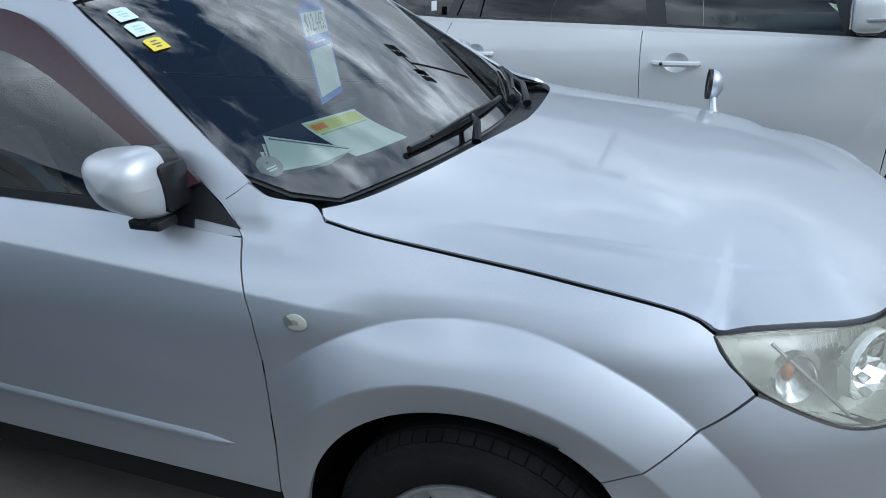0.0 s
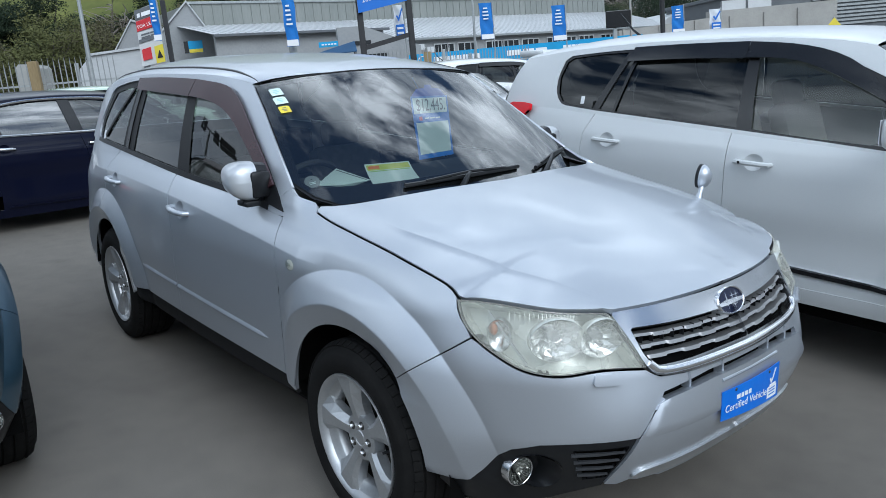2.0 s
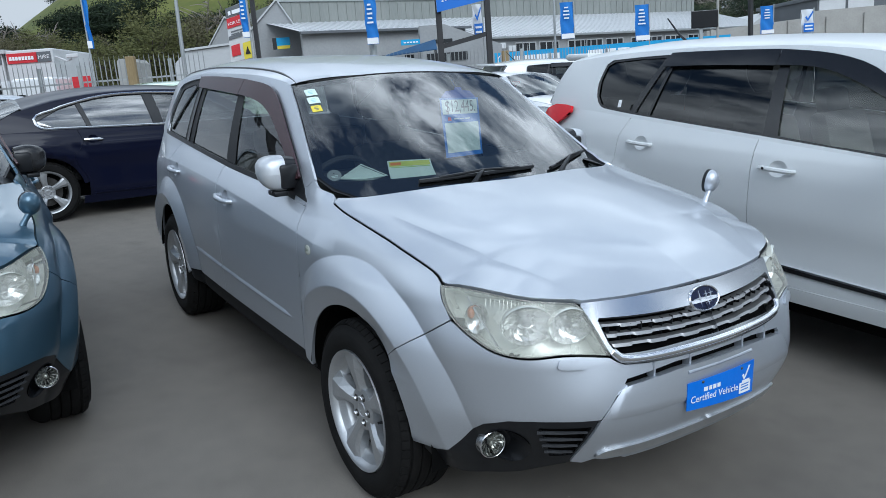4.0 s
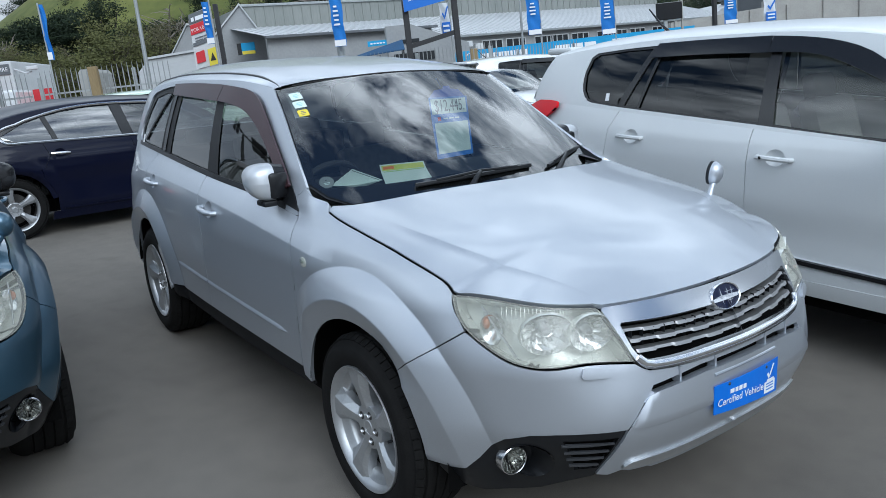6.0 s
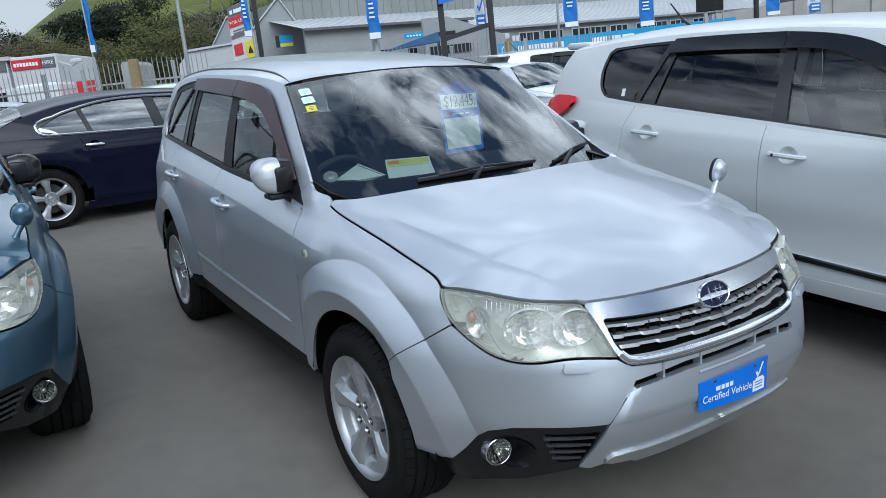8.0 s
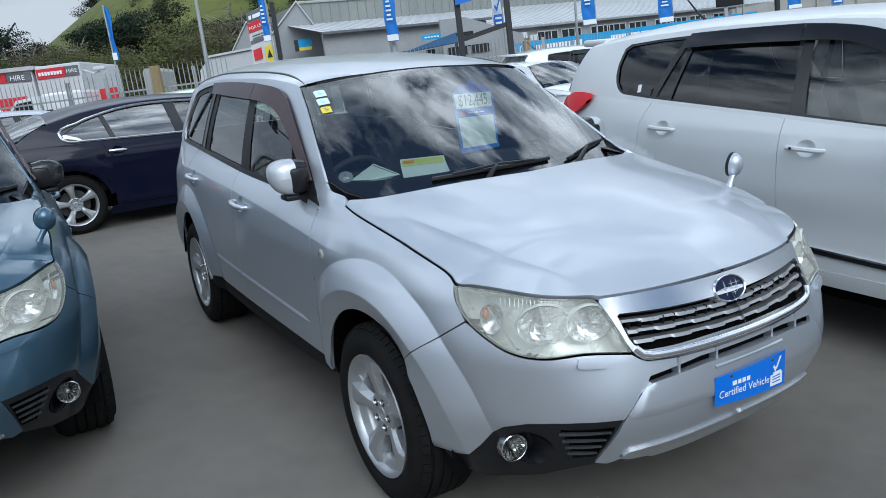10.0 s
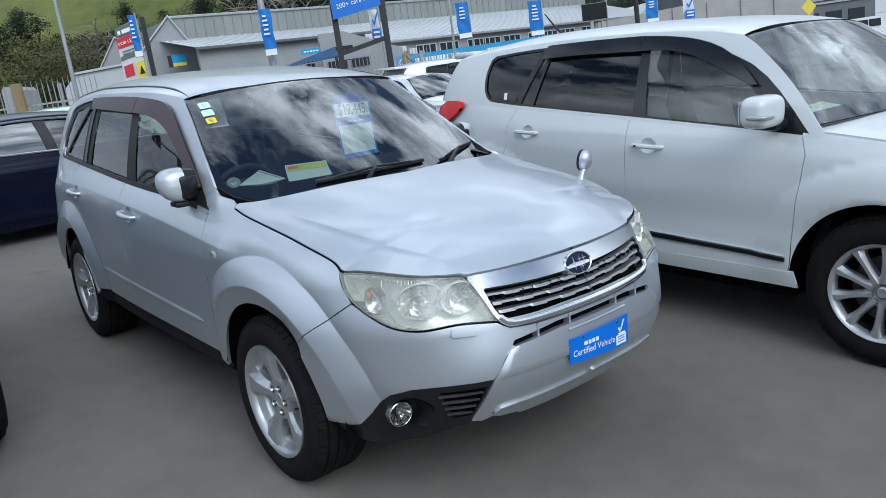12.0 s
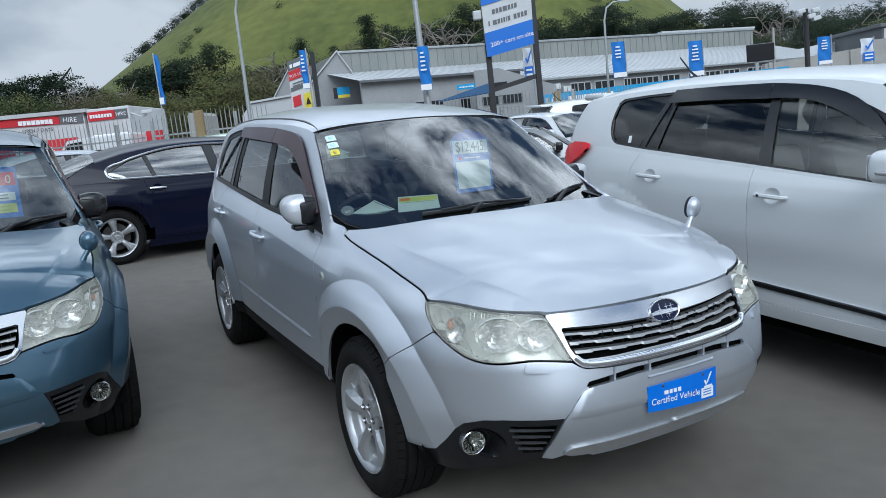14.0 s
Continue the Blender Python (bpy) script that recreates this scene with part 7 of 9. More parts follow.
tagged(park(suv, site_spot(3.7, 17.0), (-1.8, 0), 75), "white crossover car beyond the saloon", "car")

# ---------------- cards, papers and stickers ----------------
def bend(c, u, v, off=0.0, bulge=(0, 0, 0), lip=(0, 0, 0)):
    """A point of a bent sheet: u to the right, v down, both from 0 to 1."""
    tl, tr, br, bl = (Vector(q) for q in c)
    n = (tr - tl).cross(tl - bl).normalized()
    p = (tl * (1 - u) + tr * u) * (1 - v) + (bl * (1 - u) + br * u) * v
    return p + Vector(bulge) * (4 * u * (1 - u)) + Vector(lip) * ((1 - v) ** 3) + n * off


def sheet(name, c, mat, parent=None, uv=(0, 0, 1, 1), off=0.0, thick=0.0012, bulge=(0, 0, 0), lip=(0, 0, 0), label="", nu=10, nv=8):
    """A thin sheet between four corners, given from the top left round to the bottom left."""
    bm = bmesh.new()
    us, vs = np.linspace(uv[0], uv[2], nu), np.linspace(uv[1], uv[3], nv)
    top = [[bm.verts.new(bend(c, u, v, off + thick, bulge, lip)) for v in vs] for u in us]
    low = [[bm.verts.new(bend(c, u, v, off, bulge, lip)) for v in vs] for u in us]
    for i in range(nu - 1):
        for j in range(nv - 1):
            bm.faces.new((top[i][j], top[i][j + 1], top[i + 1][j + 1], top[i + 1][j]))
            bm.faces.new((low[i][j], low[i + 1][j], low[i + 1][j + 1], low[i][j + 1]))
    for i in range(nu - 1):
        for j, s in ((0, 1), (nv - 1, -1)):
            bm.faces.new((top[i][j], top[i + 1][j], low[i + 1][j], low[i][j])[::s])
    for j in range(nv - 1):
        for i, s in ((0, -1), (nu - 1, 1)):
            bm.faces.new((top[i][j], top[i][j + 1], low[i][j + 1], low[i][j])[::s])
    return part(name, bm, mat, parent, label)


def on_sheet(c, u, v, off, **k):
    p = bend(c, u, v, off, **k)
    return facing(p, bend(c, u + 0.05, v, off, **k) - bend(c, u - 0.05, v, off, **k), bend(c, u, v - 0.05, off, **k) - bend(c, u, v + 0.05, off, **k))


def flat_words(name, text, c, u, v, size, mat, parent, wide=1.0, off=0.0022, **k):
    """Letters laid along a sheet, one by one, so that they follow its bend."""
    return words(name, text, size, on_sheet(c, u, v, off, **k) @ Matrix.Diagonal((wide, 1, 1, 1)), mat, parent, 0.0003, "CENTER")


DEALBLUE = textured("blue_card", (0.006, 0.14, 0.66), (0.01, 0.18, 0.74), 6, (0.3, 0.4), 0, 0.0, coat=0.3)
CARDBLUE = material("dull_blue_print", (0.05, 0.20, 0.62), 0.5)
ULTRA = material("deep_blue_print", (0.02, 0.07, 0.42), 0.5)
PALE = textured("pale_green_paper", (0.60, 0.72, 0.68), (0.68, 0.79, 0.75), 7, (0.6, 0.75))
LIME = textured("lime_print", (0.48, 0.60, 0.10), (0.70, 0.72, 0.18), 11, (0.6, 0.7))
ORANGE = material("orange_print", (0.70, 0.22, 0.05), 0.5)

# blue dealer's plate on the front bumper
PC = ((0.925, -0.163, 0.601), (0.930, 0.162, 0.606), (0.928, 0.166, 0.488), (0.923, -0.160, 0.506))
PB = dict(bulge=(0.009, 0, 0))
plate = sheet("plate_card", PC, DEALBLUE, silver, label="blue dealer card on the bumper with white lettering", thick=0.002, **PB)
flat_words("lettering", "Certified Vehicle", PC, 0.375, 0.735, 0.034, WHITEPRINT, plate, 0.97, **PB)
for k, w in enumerate((0.055, 0.040, 0.045, 0.045)):
    u = 0.215 + sum((0.055, 0.040, 0.045, 0.045)[:k]) + 0.016 * k
    sheet("lettering_bar", PC, WHITEPRINT, plate, (u, 0.29, u + w, 0.43), 0.002, 0.0006, nu=3, nv=2, **PB)
m = on_sheet(PC, 0.86, 0.42, 0.0022, **PB)
for pts in ([(-0.022, 0.008), (-0.010, -0.010), (-0.004, -0.002), (-0.014, 0.012)], [(-0.010, -0.010), (0.002, 0.002), (0.020, 0.036), (0.012, 0.036), (-0.004, 0.006)]):
    bm = bmesh.new()
    prism(bm, pts, 0.0008, m)
    part("tick_mark", bm, WHITEPRINT, plate)
sheet("white_tab", PC, WHITEPRINT, plate, (0.755, 0.58, 0.95, 0.92), 0.0022, 0.0006, nu=4, nv=3, **PB)
sheet("white_tab", PC, WHITEPRINT, plate, (0.80, 0.52, 0.93, 0.58), 0.0022, 0.0006, nu=3, nv=2, **PB)
for v in (0.63, 0.71, 0.80):
    sheet("lettering_bar", PC, CARDBLUE, plate, (0.785, v, 0.915, v + 0.035), 0.003, 0.0004, nu=3, nv=2, **PB)
for u, v in ((0.20, 0.09), (0.78, 0.11)):
    bm = bmesh.new()
    lathe(bm, [(0.0005, 0.003), (0.004, 0.002), (0.0055, 0.0)], 12, on_sheet(PC, u, v, 0.002, **PB))
    part("screw", bm, STEEL, plate, "", True)
bm = bmesh.new()
tube(bm, [(0.922 - 0.14 * y * y, y, 0.634) for y in np.linspace(-0.155, 0.16, 9)], 0.006, 8)
part("plate_lip", bm, SILVER, silver, "thin raised lip over the card", True)

# price card hanging inside the windscreen
CC = ((-0.935, 0.142, 1.412), (-1.045, 0.46, 1.400), (-1.010, 0.463, 1.097), (-0.900, 0.154, 1.109))
price = sheet("price_card", CC, CARDBLUE, None, thick=0.002, label="")
tagged(price, "blue framed price card hanging inside the windscreen", "price card")
sheet("price_panel", CC, PALE, price, (0.035, 0.03, 0.95, 0.275), 0.002, 0.001, nu=3, nv=2, label="pale panel with the price")
flat_words("price", "$12,445.", CC, 0.50, 0.235, 0.084, GREYPRINT, price, 0.92, 0.0034)
sheet("white_panel", CC, PALE, price, (0.055, 0.42, 0.945, 0.925), 0.002, 0.001, nu=3, nv=2, label="pale blank panel")
sheet("red_mark", CC, REDPRINT, price, (0.15, 0.325, 0.23, 0.385), 0.002, 0.001, nu=3, nv=2)
for k in range(3):
    sheet("lettering_bar", CC, PALE, price, (0.30 + 0.15 * k, 0.345, 0.42 + 0.15 * k, 0.365), 0.002, 0.001, nu=3, nv=2)
bm = bmesh.new()
prism(bm, [(-0.16, 0), (0.15, 0), (0.10, 0.035), (0.03, 0.04), (0.02, 0.055), (-0.03, 0.055), (-0.04, 0.04), (-0.11, 0.035)], 0.002, on_sheet(CC, 0.5, 0.0, 0.0))
part("card_header", bm, ULTRA, price, "deep blue hanging tab")

# papers on the dashboard
PA = ((-0.650, -0.336, 1.150), (-0.612, -0.131, 1.146), (-0.392, -0.224, 1.104), (-0.400, -0.448, 1.106))
lift_ = dict(lip=(0.01, 0, 0.012))
notice = sheet("paper_sheet", PA, PALE, None, **lift_)
tagged(notice, "curled notice with a yellow-green header on the dashboard", "paper")
sheet("notice_header", PA, LIME, notice, (0.03, 0.05, 0.97, 0.27), 0.0012, 0.0006, nu=6, nv=4, label="yellow-green printed header", **lift_)
sheet("notice_stripe", PA, ORANGE, notice, (0.06, 0.10, 0.30, 0.22), 0.0020, 0.0006, nu=4, nv=3, **lift_)
sheet("notice_rule", PA, GREENPRINT, notice, (0.05, 0.30, 0.95, 0.33), 0.0012, 0.0006, nu=6, nv=2, **lift_)
fa, fb, fc = Vector((-0.678, -0.449, 1.145)), Vector((-0.404, -0.463, 1.125)), Vector((-0.507, -0.642, 1.115))
for k in range(4):
    up = Vector((0, 0, 0.004 * (3 - k)))
    qc = [fa + Vector((0.022, -0.038, -0.006)) * k + up, fb + Vector((-0.006, -0.012, 0.0)) * k + up, fb * 0.4 + fc * 0.6 + Vector((0.03, 0.0, -0.004)) + up, fc + Vector((-0.01, 0.004, 0)) * k + up]
    leaf = sheet("paper_sheet", qc, PALE, None, thick=0.0008)
    tagged(leaf, "white paper leaf fanned out on the dashboard", "paper", group="fanned papers on the dashboard")
    sheet("dark_rule", qc, GREYPRINT, leaf, (0.05, 0.06, 0.95, 0.10), 0.0008, 0.0004, nu=3, nv=2)

# papers on the white crossover's dashboard
for q4, label in ((((-0.62, -0.62, 1.150), (-0.66, -0.33, 1.155), (-0.44, -0.30, 1.128), (-0.42, -0.58, 1.126)), "white notice lying on the crossover's dashboard"),
                  (((-0.66, -0.30, 1.152), (-0.68, -0.10, 1.154), (-0.50, -0.07, 1.132), (-0.48, -0.27, 1.132)), "pale green notice lying on the crossover's dashboard")):
    pp = sheet("paper_sheet", q4, PALE, None, lip=(0.0, 0, 0.012))
    tagged(pp, label, "paper", group="papers in the crossover")
    sheet("notice_header", q4, LIME if "green" in label else GREYPRINT, pp, (0.08, 0.10, 0.92, 0.2), 0.0012, 0.0006, nu=4, nv=3, lip=(0.0, 0, 0.012))
    pp.matrix_basis = pearl.matrix_basis

# stickers on the glass
def disc_sticker(name, m, r, mat, parent, label):
    bm = bmesh.new()
    lathe(bm, [(0.0003, 0.0012), (r * 0.98, 0.0012), (r, 0.0)], 28, m)
    return part(name, bm, mat, parent, label)


screen_fn = screen(estate_shell(), (-0.430, 1.075), (-1.028, 1.502), (-0.265, 1.090), (-0.985, 1.545), 2.0, 0.014)


def glass_pose(u, v, lift=0.003):
    """A pose on the windscreen: x across, y up the glass, z out of it."""
    q = [Vector(p) for p in screen_fn(np.array([[u, v], [u + 0.02, v], [u, v + 0.02]]))]
    m = facing(q[0], q[1] - q[0], q[2] - q[0])
    return m @ Matrix.Translation((0, 0, lift))


# three service stickers at the top of the screen
for v, w, h, mat, ink, label in ((0.885, 0.052, 0.052, PALE, TEALPRINT, "pale sticker with a blue emblem"), (0.800, 0.054, 0.050, PALE, TEALPRINT, "pale green service sticker"), (0.715, 0.046, 0.046, YELLOW, GREYPRINT, "yellow warning sticker")):
    m = glass_pose(-0.875, v)
    bm = bmesh.new()
    prism(bm, [(-w / 2, -h / 2), (w / 2, -h / 2), (w / 2, h * 0.4), (w * 0.3, h / 2), (-w * 0.3, h / 2), (-w / 2, h * 0.4)], 0.001, m)
    sk = part("service_sticker", bm, mat, silver, label)
    for dy, bw in ((0.008, 0.36), (-0.003, 0.5), (-0.013, 0.3)):
        bm = bmesh.new()
        prism(bm, [(-w * bw / 2, dy), (w * bw / 2, dy), (w * bw / 2, dy + 0.0045), (-w * bw / 2, dy + 0.0045)], 0.0004, m @ Matrix.Translation((0, 0, 0.001)))
        part("sticker_bar", bm, ink, sk)
m = facing((-0.503, -0.662, 1.146), (0.25, 1, 0.1), (-0.74, 0, 0.62))
st = disc_sticker("round_sticker", m, 0.030, textured("smoke_sticker", (0.20, 0.225, 0.225), (0.26, 0.285, 0.285), 8, (0.4, 0.5)), silver, "round grey-green sticker on the glass")
m2 = m @ Matrix.Translation((0, 0, 0.0014))
for dy, w in ((0.008, 0.006), (-0.006, 0.026), (-0.013, 0.022)):
    bm = bmesh.new()
    prism(bm, [(-w / 2, dy), (w / 2, dy), (w / 2, dy + 0.003), (-w / 2, dy + 0.003)], 0.0004, m2)
    part("sticker_bar", bm, PALE if w > 0.01 else BLACKPRINT, st)


# price card behind the blue car's screen
bcard = sheet("price_card", CC, CARDBLUE, None, thick=0.002)
tagged(bcard, "blue price card with coloured panels inside the windscreen", "price card")
sheet("price_panel", CC, REDPRINT, bcard, (0.04, 0.10, 0.96, 0.36), 0.002, 0.001, nu=3, nv=2, label="dull red panel")
flat_words("price", "0", CC, 0.84, 0.32, 0.070, PALE, bcard, 1.0, 0.0034)
for v0, v1, mt in ((0.50, 0.66, PALE), (0.72, 0.90, LIME)):
    sheet("info_panel", CC, mt, bcard, (0.10, v0, 0.92, v1), 0.002, 0.001, nu=3, nv=2)
    for j in range(2):
        v = v0 + (v1 - v0) * (0.3 + 0.4 * j)
        sheet("lettering_bar", CC, GREYPRINT if mt is PALE else GREENPRINT, bcard, (0.16, v - 0.012, 0.80, v + 0.012), 0.003, 0.0006, nu=3, nv=2)
bcard.matrix_basis = blue.matrix_basis

# small plain stickers on the side glass
for car_, x, z, w in ((pearl, -2.475, 1.300, 0.03), (silver, -2.60, 1.235, 0.03)):
    y = {id(pearl): 0.872, id(silver): 0.815}[id(car_)]
    bm = bmesh.new()
    prism(bm, [(-w / 2, -w * 0.8), (w / 2, -w * 0.8), (w / 2, w * 0.8), (-w / 2, w * 0.8)], 0.001, facing((x, -y, z), (1, 0, 0.05), (0, 0.3, 1)))
    part("window_sticker", bm, WHITEPRINT, car_, "small white sticker on the window")

# ---------------- beyond the yard ----------------
# Site frame: x to the right, y away from the yard, z truly upright.
_h = Vector((-0.885, 0.466, 0))
_h = (_h - UP * _h.dot(UP)).normalized()
_r = _h.cross(UP).normalized()
SITE = Matrix((_r, _h, UP.normalized())).transposed().to_4x4()
SITE.translation = (2.753, -1.887, 0)

CLADDING = textured("grey_cladding", (0.20, 0.215, 0.20), (0.29, 0.30, 0.28), 0.5, (0.55, 0.75), 0, 0.0, stretch=(1, 1, 0.2), fine=9)
WHITEROOF = textured("white_roof_sheet", (0.44, 0.45, 0.455), (0.56, 0.57, 0.575), 0.4, (0.4, 0.6), 0, 0.0, stretch=(0.4, 1, 1))
GREYWALL = textured("grey_rendered_wall", (0.28, 0.287, 0.29), (0.36, 0.367, 0.37), 0.6, (0.8, 0.92), 0, 0.002)
CONCRETE = textured("concrete", (0.30, 0.29, 0.27), (0.42, 0.41, 0.38), 0.9, (0.8, 0.95), 0, 0.002)
FENCESTEEL = textured("weathered_fence_steel", (0.24, 0.25, 0.25), (0.35, 0.36, 0.36), 4, (0.4, 0.6), 0.5)
GALV = textured("galvanised_steel", (0.36, 0.38, 0.38), (0.50, 0.52, 0.52), 4, (0.35, 0.55), 0.7)
DARKSTEEL = textured("dark_painted_steel", (0.015, 0.015, 0.017), (0.03, 0.03, 0.032), 3, (0.45, 0.6))
DARKPANE = material("dark_window_pane", (0.02, 0.022, 0.024), 0.08)
FLAGBLUE = textured("blue_flag_cloth", (0.02, 0.15, 0.50), (0.035, 0.22, 0.64), 3, (0.7, 0.85), 0, 0.001)
FLAGWHITE = textured("white_flag_cloth", (0.68, 0.71, 0.74), (0.78, 0.80, 0.82), 3, (0.7, 0.85), 0, 0.001)
SKYBLUE = textured("light_blue_banner", (0.02, 0.28, 0.56), (0.03, 0.37, 0.70), 1.5, (0.5, 0.7))
REDBOARD = textured("red_board", (0.48, 0.015, 0.025), (0.62, 0.03, 0.04), 1.0, (0.5, 0.7))
WHITEBOARD = textured("white_board", (0.54, 0.55, 0.555), (0.66, 0.67, 0.67), 1.0, (0.5, 0.7))
GREYBOARD = textured("grey_board", (0.10, 0.11, 0.12), (0.15, 0.16, 0.17), 1.0, (0.5, 0.7))
NAVYCLOTH = textured("navy_awning_cloth", (0.02, 0.06, 0.13), (0.03, 0.09, 0.19), 1.5, (0.75, 0.9), 0, 0.002)
TIMBER = textured("weathered_timber", (0.22, 0.16, 0.08), (0.34, 0.26, 0.14), 3, (0.8, 0.9), 0, 0.002, stretch=(1, 1, 0.15))


def at_site(ob):
    ob.matrix_basis = SITE
    return ob


def slab(bm, poly, d0, d1):
    """An outline in x, z pushed back from depth d0 to d1."""
    a = [bm.verts.new((x, d0, z)) for x, z in poly]
    b = [bm.verts.new((x, d1, z)) for x, z in poly]
    bm.faces.new(a)
    bm.faces.new(b[::-1])
    for i in range(len(poly)):
        j = (i + 1) % len(poly)
        bm.faces.new((a[j], a[i], b[i], b[j]))


def quadbox(bm, x0, x1, y0, y1, z0, z1, bevel=0.0):
    return box(bm, ((x0 + x1) / 2, (y0 + y1) / 2, (z0 + z1) / 2), (abs(x1 - x0), abs(y1 - y0), abs(z1 - z0)), bevel)


def warehouse():
    """A long grey hall with a white lean-to roof, seen over the fence."""
    b = new("warehouse_building")
    u, v = Vector((0.899, 0.438, 0)), Vector((-0.438, 0.899, 0))
    loc = Matrix((u, v, Vector((0, 0, 1)))).transposed().to_4x4()
    loc.translation = (-5.5, 48, 0)
    b.matrix_basis = SITE @ loc
    bm = bmesh.new()
    quadbox(bm, 0, 36.5, 0, 14, 0.5, 7.25)
    part("upper_wall", bm, CLADDING, b, "grey-green profiled sheet wall")
    bm = bmesh.new()
    box(bm, (0, 0, 0), (0.05, 0.05, 1.42), 0.0)
    rib = part("wall_rib", bm, CLADDING, b)
    rib.location = (0.2, -0.02, 6.55)
    for k in range(1, 60):
        q = new("wall_rib", rib.data)
        q.parent = b
        q.location = (0.2 + 0.61 * k, -0.02, 6.55)
    bm = bmesh.new()
    quadbox(bm, -0.1, 36.6, -0.1, 0.25, 7.22, 7.36, 0.02)
    part("parapet_cap", bm, GALV, b)
    bm = bmesh.new()
    quadbox(bm, 26.5, 36.7, -0.08, 0.4, 7.36, 7.5, 0.02)
    part("roof_gutter", bm, WHITEROOF, b)
    # lean-to roofs
    for name, u0, u1, v1, z0, z1 in (("left_roof", -0.9, 10.2, -5.4, 6.0, 5.02), ("right_roof", 10.2, 37.5, -6.4, 6.03, 4.25)):
        bm = bmesh.new()
        n = int((u1 - u0) / 0.38)
        for i in range(n):
            a0, a1 = u0 + (u1 - u0) * i / n, u0 + (u1 - u0) * (i + 0.86) / n
            vs = [bm.verts.new(p) for p in ((a0, v1, z1), (a1, v1, z1), (a1, 0, z0), (a0, 0, z0), (a1 + 0.02, v1, z1 + 0.045), (a1 + 0.02, 0, z0 + 0.045))]
            bm.faces.new(vs[:4])
            bm.faces.new((vs[1], vs[4], vs[5], vs[2]))
            e = [bm.verts.new(p) for p in ((u0 + (u1 - u0) * (i + 1) / n, v1, z1), (u0 + (u1 - u0) * (i + 1) / n, 0, z0))]
            bm.faces.new((vs[4], e[0], e[1], vs[5]))
        tagged(part("lean_to_roof", bm, WHITEROOF, b, "white corrugated lean-to roof"), kind="stuff")
        bm = bmesh.new()
        quadbox(bm, u0, u1, v1 - 0.14, v1 + 0.05, z1 - 0.16, z1 - 0.01, 0.02)
        part("gutter", bm, GREYBOARD if u0 < 0 else GALV, b)
    bm = bmesh.new()
    quadbox(bm, -0.7, 10.0, -5.1, -4.9, 0.5, 4.95)
    part("front_wall", bm, GREYWALL, b, "light grey rendered wall")
    bm = bmesh.new()
    quadbox(bm, 10.0, 37.3, -6.1, -5.9, 0.5, 4.15)
    part("side_wall", bm, GREYWALL, b, "grey wall with a strip of windows")
    for u0, u1, z0, z1 in ((2.6, 4.4, 3.30, 3.55), (5.6, 6.2, 2.9, 3.5)):
        bm = bmesh.new()
        quadbox(bm, u0, u1, -5.14, -5.06, z0, z1)
        part("wall_opening", bm, DARKPANE, b)
    for k in range(11):
        u0 = 13.0 + k * 1.9 + (0.5 if k % 3 == 2 else 0)
        bm = bmesh.new()
        quadbox(bm, u0, u0 + 1.55, -6.15, -6.06, 3.30, 3.78)
        w = part("window", bm, DARKPANE, b, "dark strip window")
        bm = bmesh.new()
        for a in (u0 - 0.03, u0 + 0.52, u0 + 1.04, u0 + 1.55):
            quadbox(bm, a, a + 0.05, -6.2, -6.08, 3.25, 3.83)
        quadbox(bm, u0, u0 + 1.6, -6.2, -6.08, 3.78, 3.84)
        quadbox(bm, u0, u0 + 1.6, -6.2, -6.08, 3.24, 3.30)
        part("window_frame", bm, WHITEBOARD, w)
    for uu, z in ((11.4, 3.5), (12.2, 3.3)):
        bm = bmesh.new()
        quadbox(bm, uu, uu + 0.6, -6.5, -6.1, z, z + 0.35, 0.02)
        part("air_unit", bm, WHITEBOARD, b)
    tagged(b, "long grey warehouse with white lean-to roof", "building")


def gabled(name, poly, d0, d1, label, mat=GREYWALL):
    b = at_site(new(name))
    bm = bmesh.new()
    slab(bm, poly, d0, d1)
    part("wall", bm, mat, b)
    peak = max(range(len(poly)), key=lambda i: poly[i][1])
    for i in (peak - 1, peak):
        (x0, z0), (x1, z1) = poly[i], poly[(i + 1) % len(poly)]
        bm = bmesh.new()
        slab(bm, [(x0, z0 + 0.02), (x1, z1 + 0.02), (x1, z1 + 0.14), (x0, z0 + 0.14)], d0 - 0.15, d1)
        part("roof", bm, WHITEROOF, b)
    tagged(b, label, "building")
    return b


warehouse()
gabled("gabled_shed", [(-8.5, 0.5), (-8.1, 4.8), (-5.55, 7.25), (-4.3, 5.1), (-4.3, 0.5)], 47.6, 47.95, "grey gabled shed end")
gabled("gabled_shed", [(-11.6, 0.5), (-11.2, 4.5), (-9.5, 6.9), (-8.4, 6.5), (-8.4, 0.5)], 52, 60, "grey gabled shed further back")
gabled("low_shed", [(-11.6, 0.5), (-11.3, 3.95), (-10.7, 4.55), (-8.0, 4.72), (-8.0, 0.5)], 45, 46.8, "low pale shed with a white roof", WHITEROOF)

# wall sign beside the shed
bm = bmesh.new()
quadbox(bm, -5.85, -4.85, 45.9, 46.0, 4.35, 5.0)
wsn = at_site(part("wall_sign", bm, SKYBLUE, None))
tagged(wsn, "small blue and yellow sign on the shed wall", "sign")
for n_, x0, x1, z0, z1, m_ in (("sign_band", -5.85, -5.62, 4.35, 5.0, BLACKPRINT), ("sign_band", -5.6, -4.86, 4.36, 4.55, YELLOW)):
    bm = bmesh.new()
    quadbox(bm, x0, x1, 45.87, 45.9, z0, z1)
    part(n_, bm, m_, wsn)

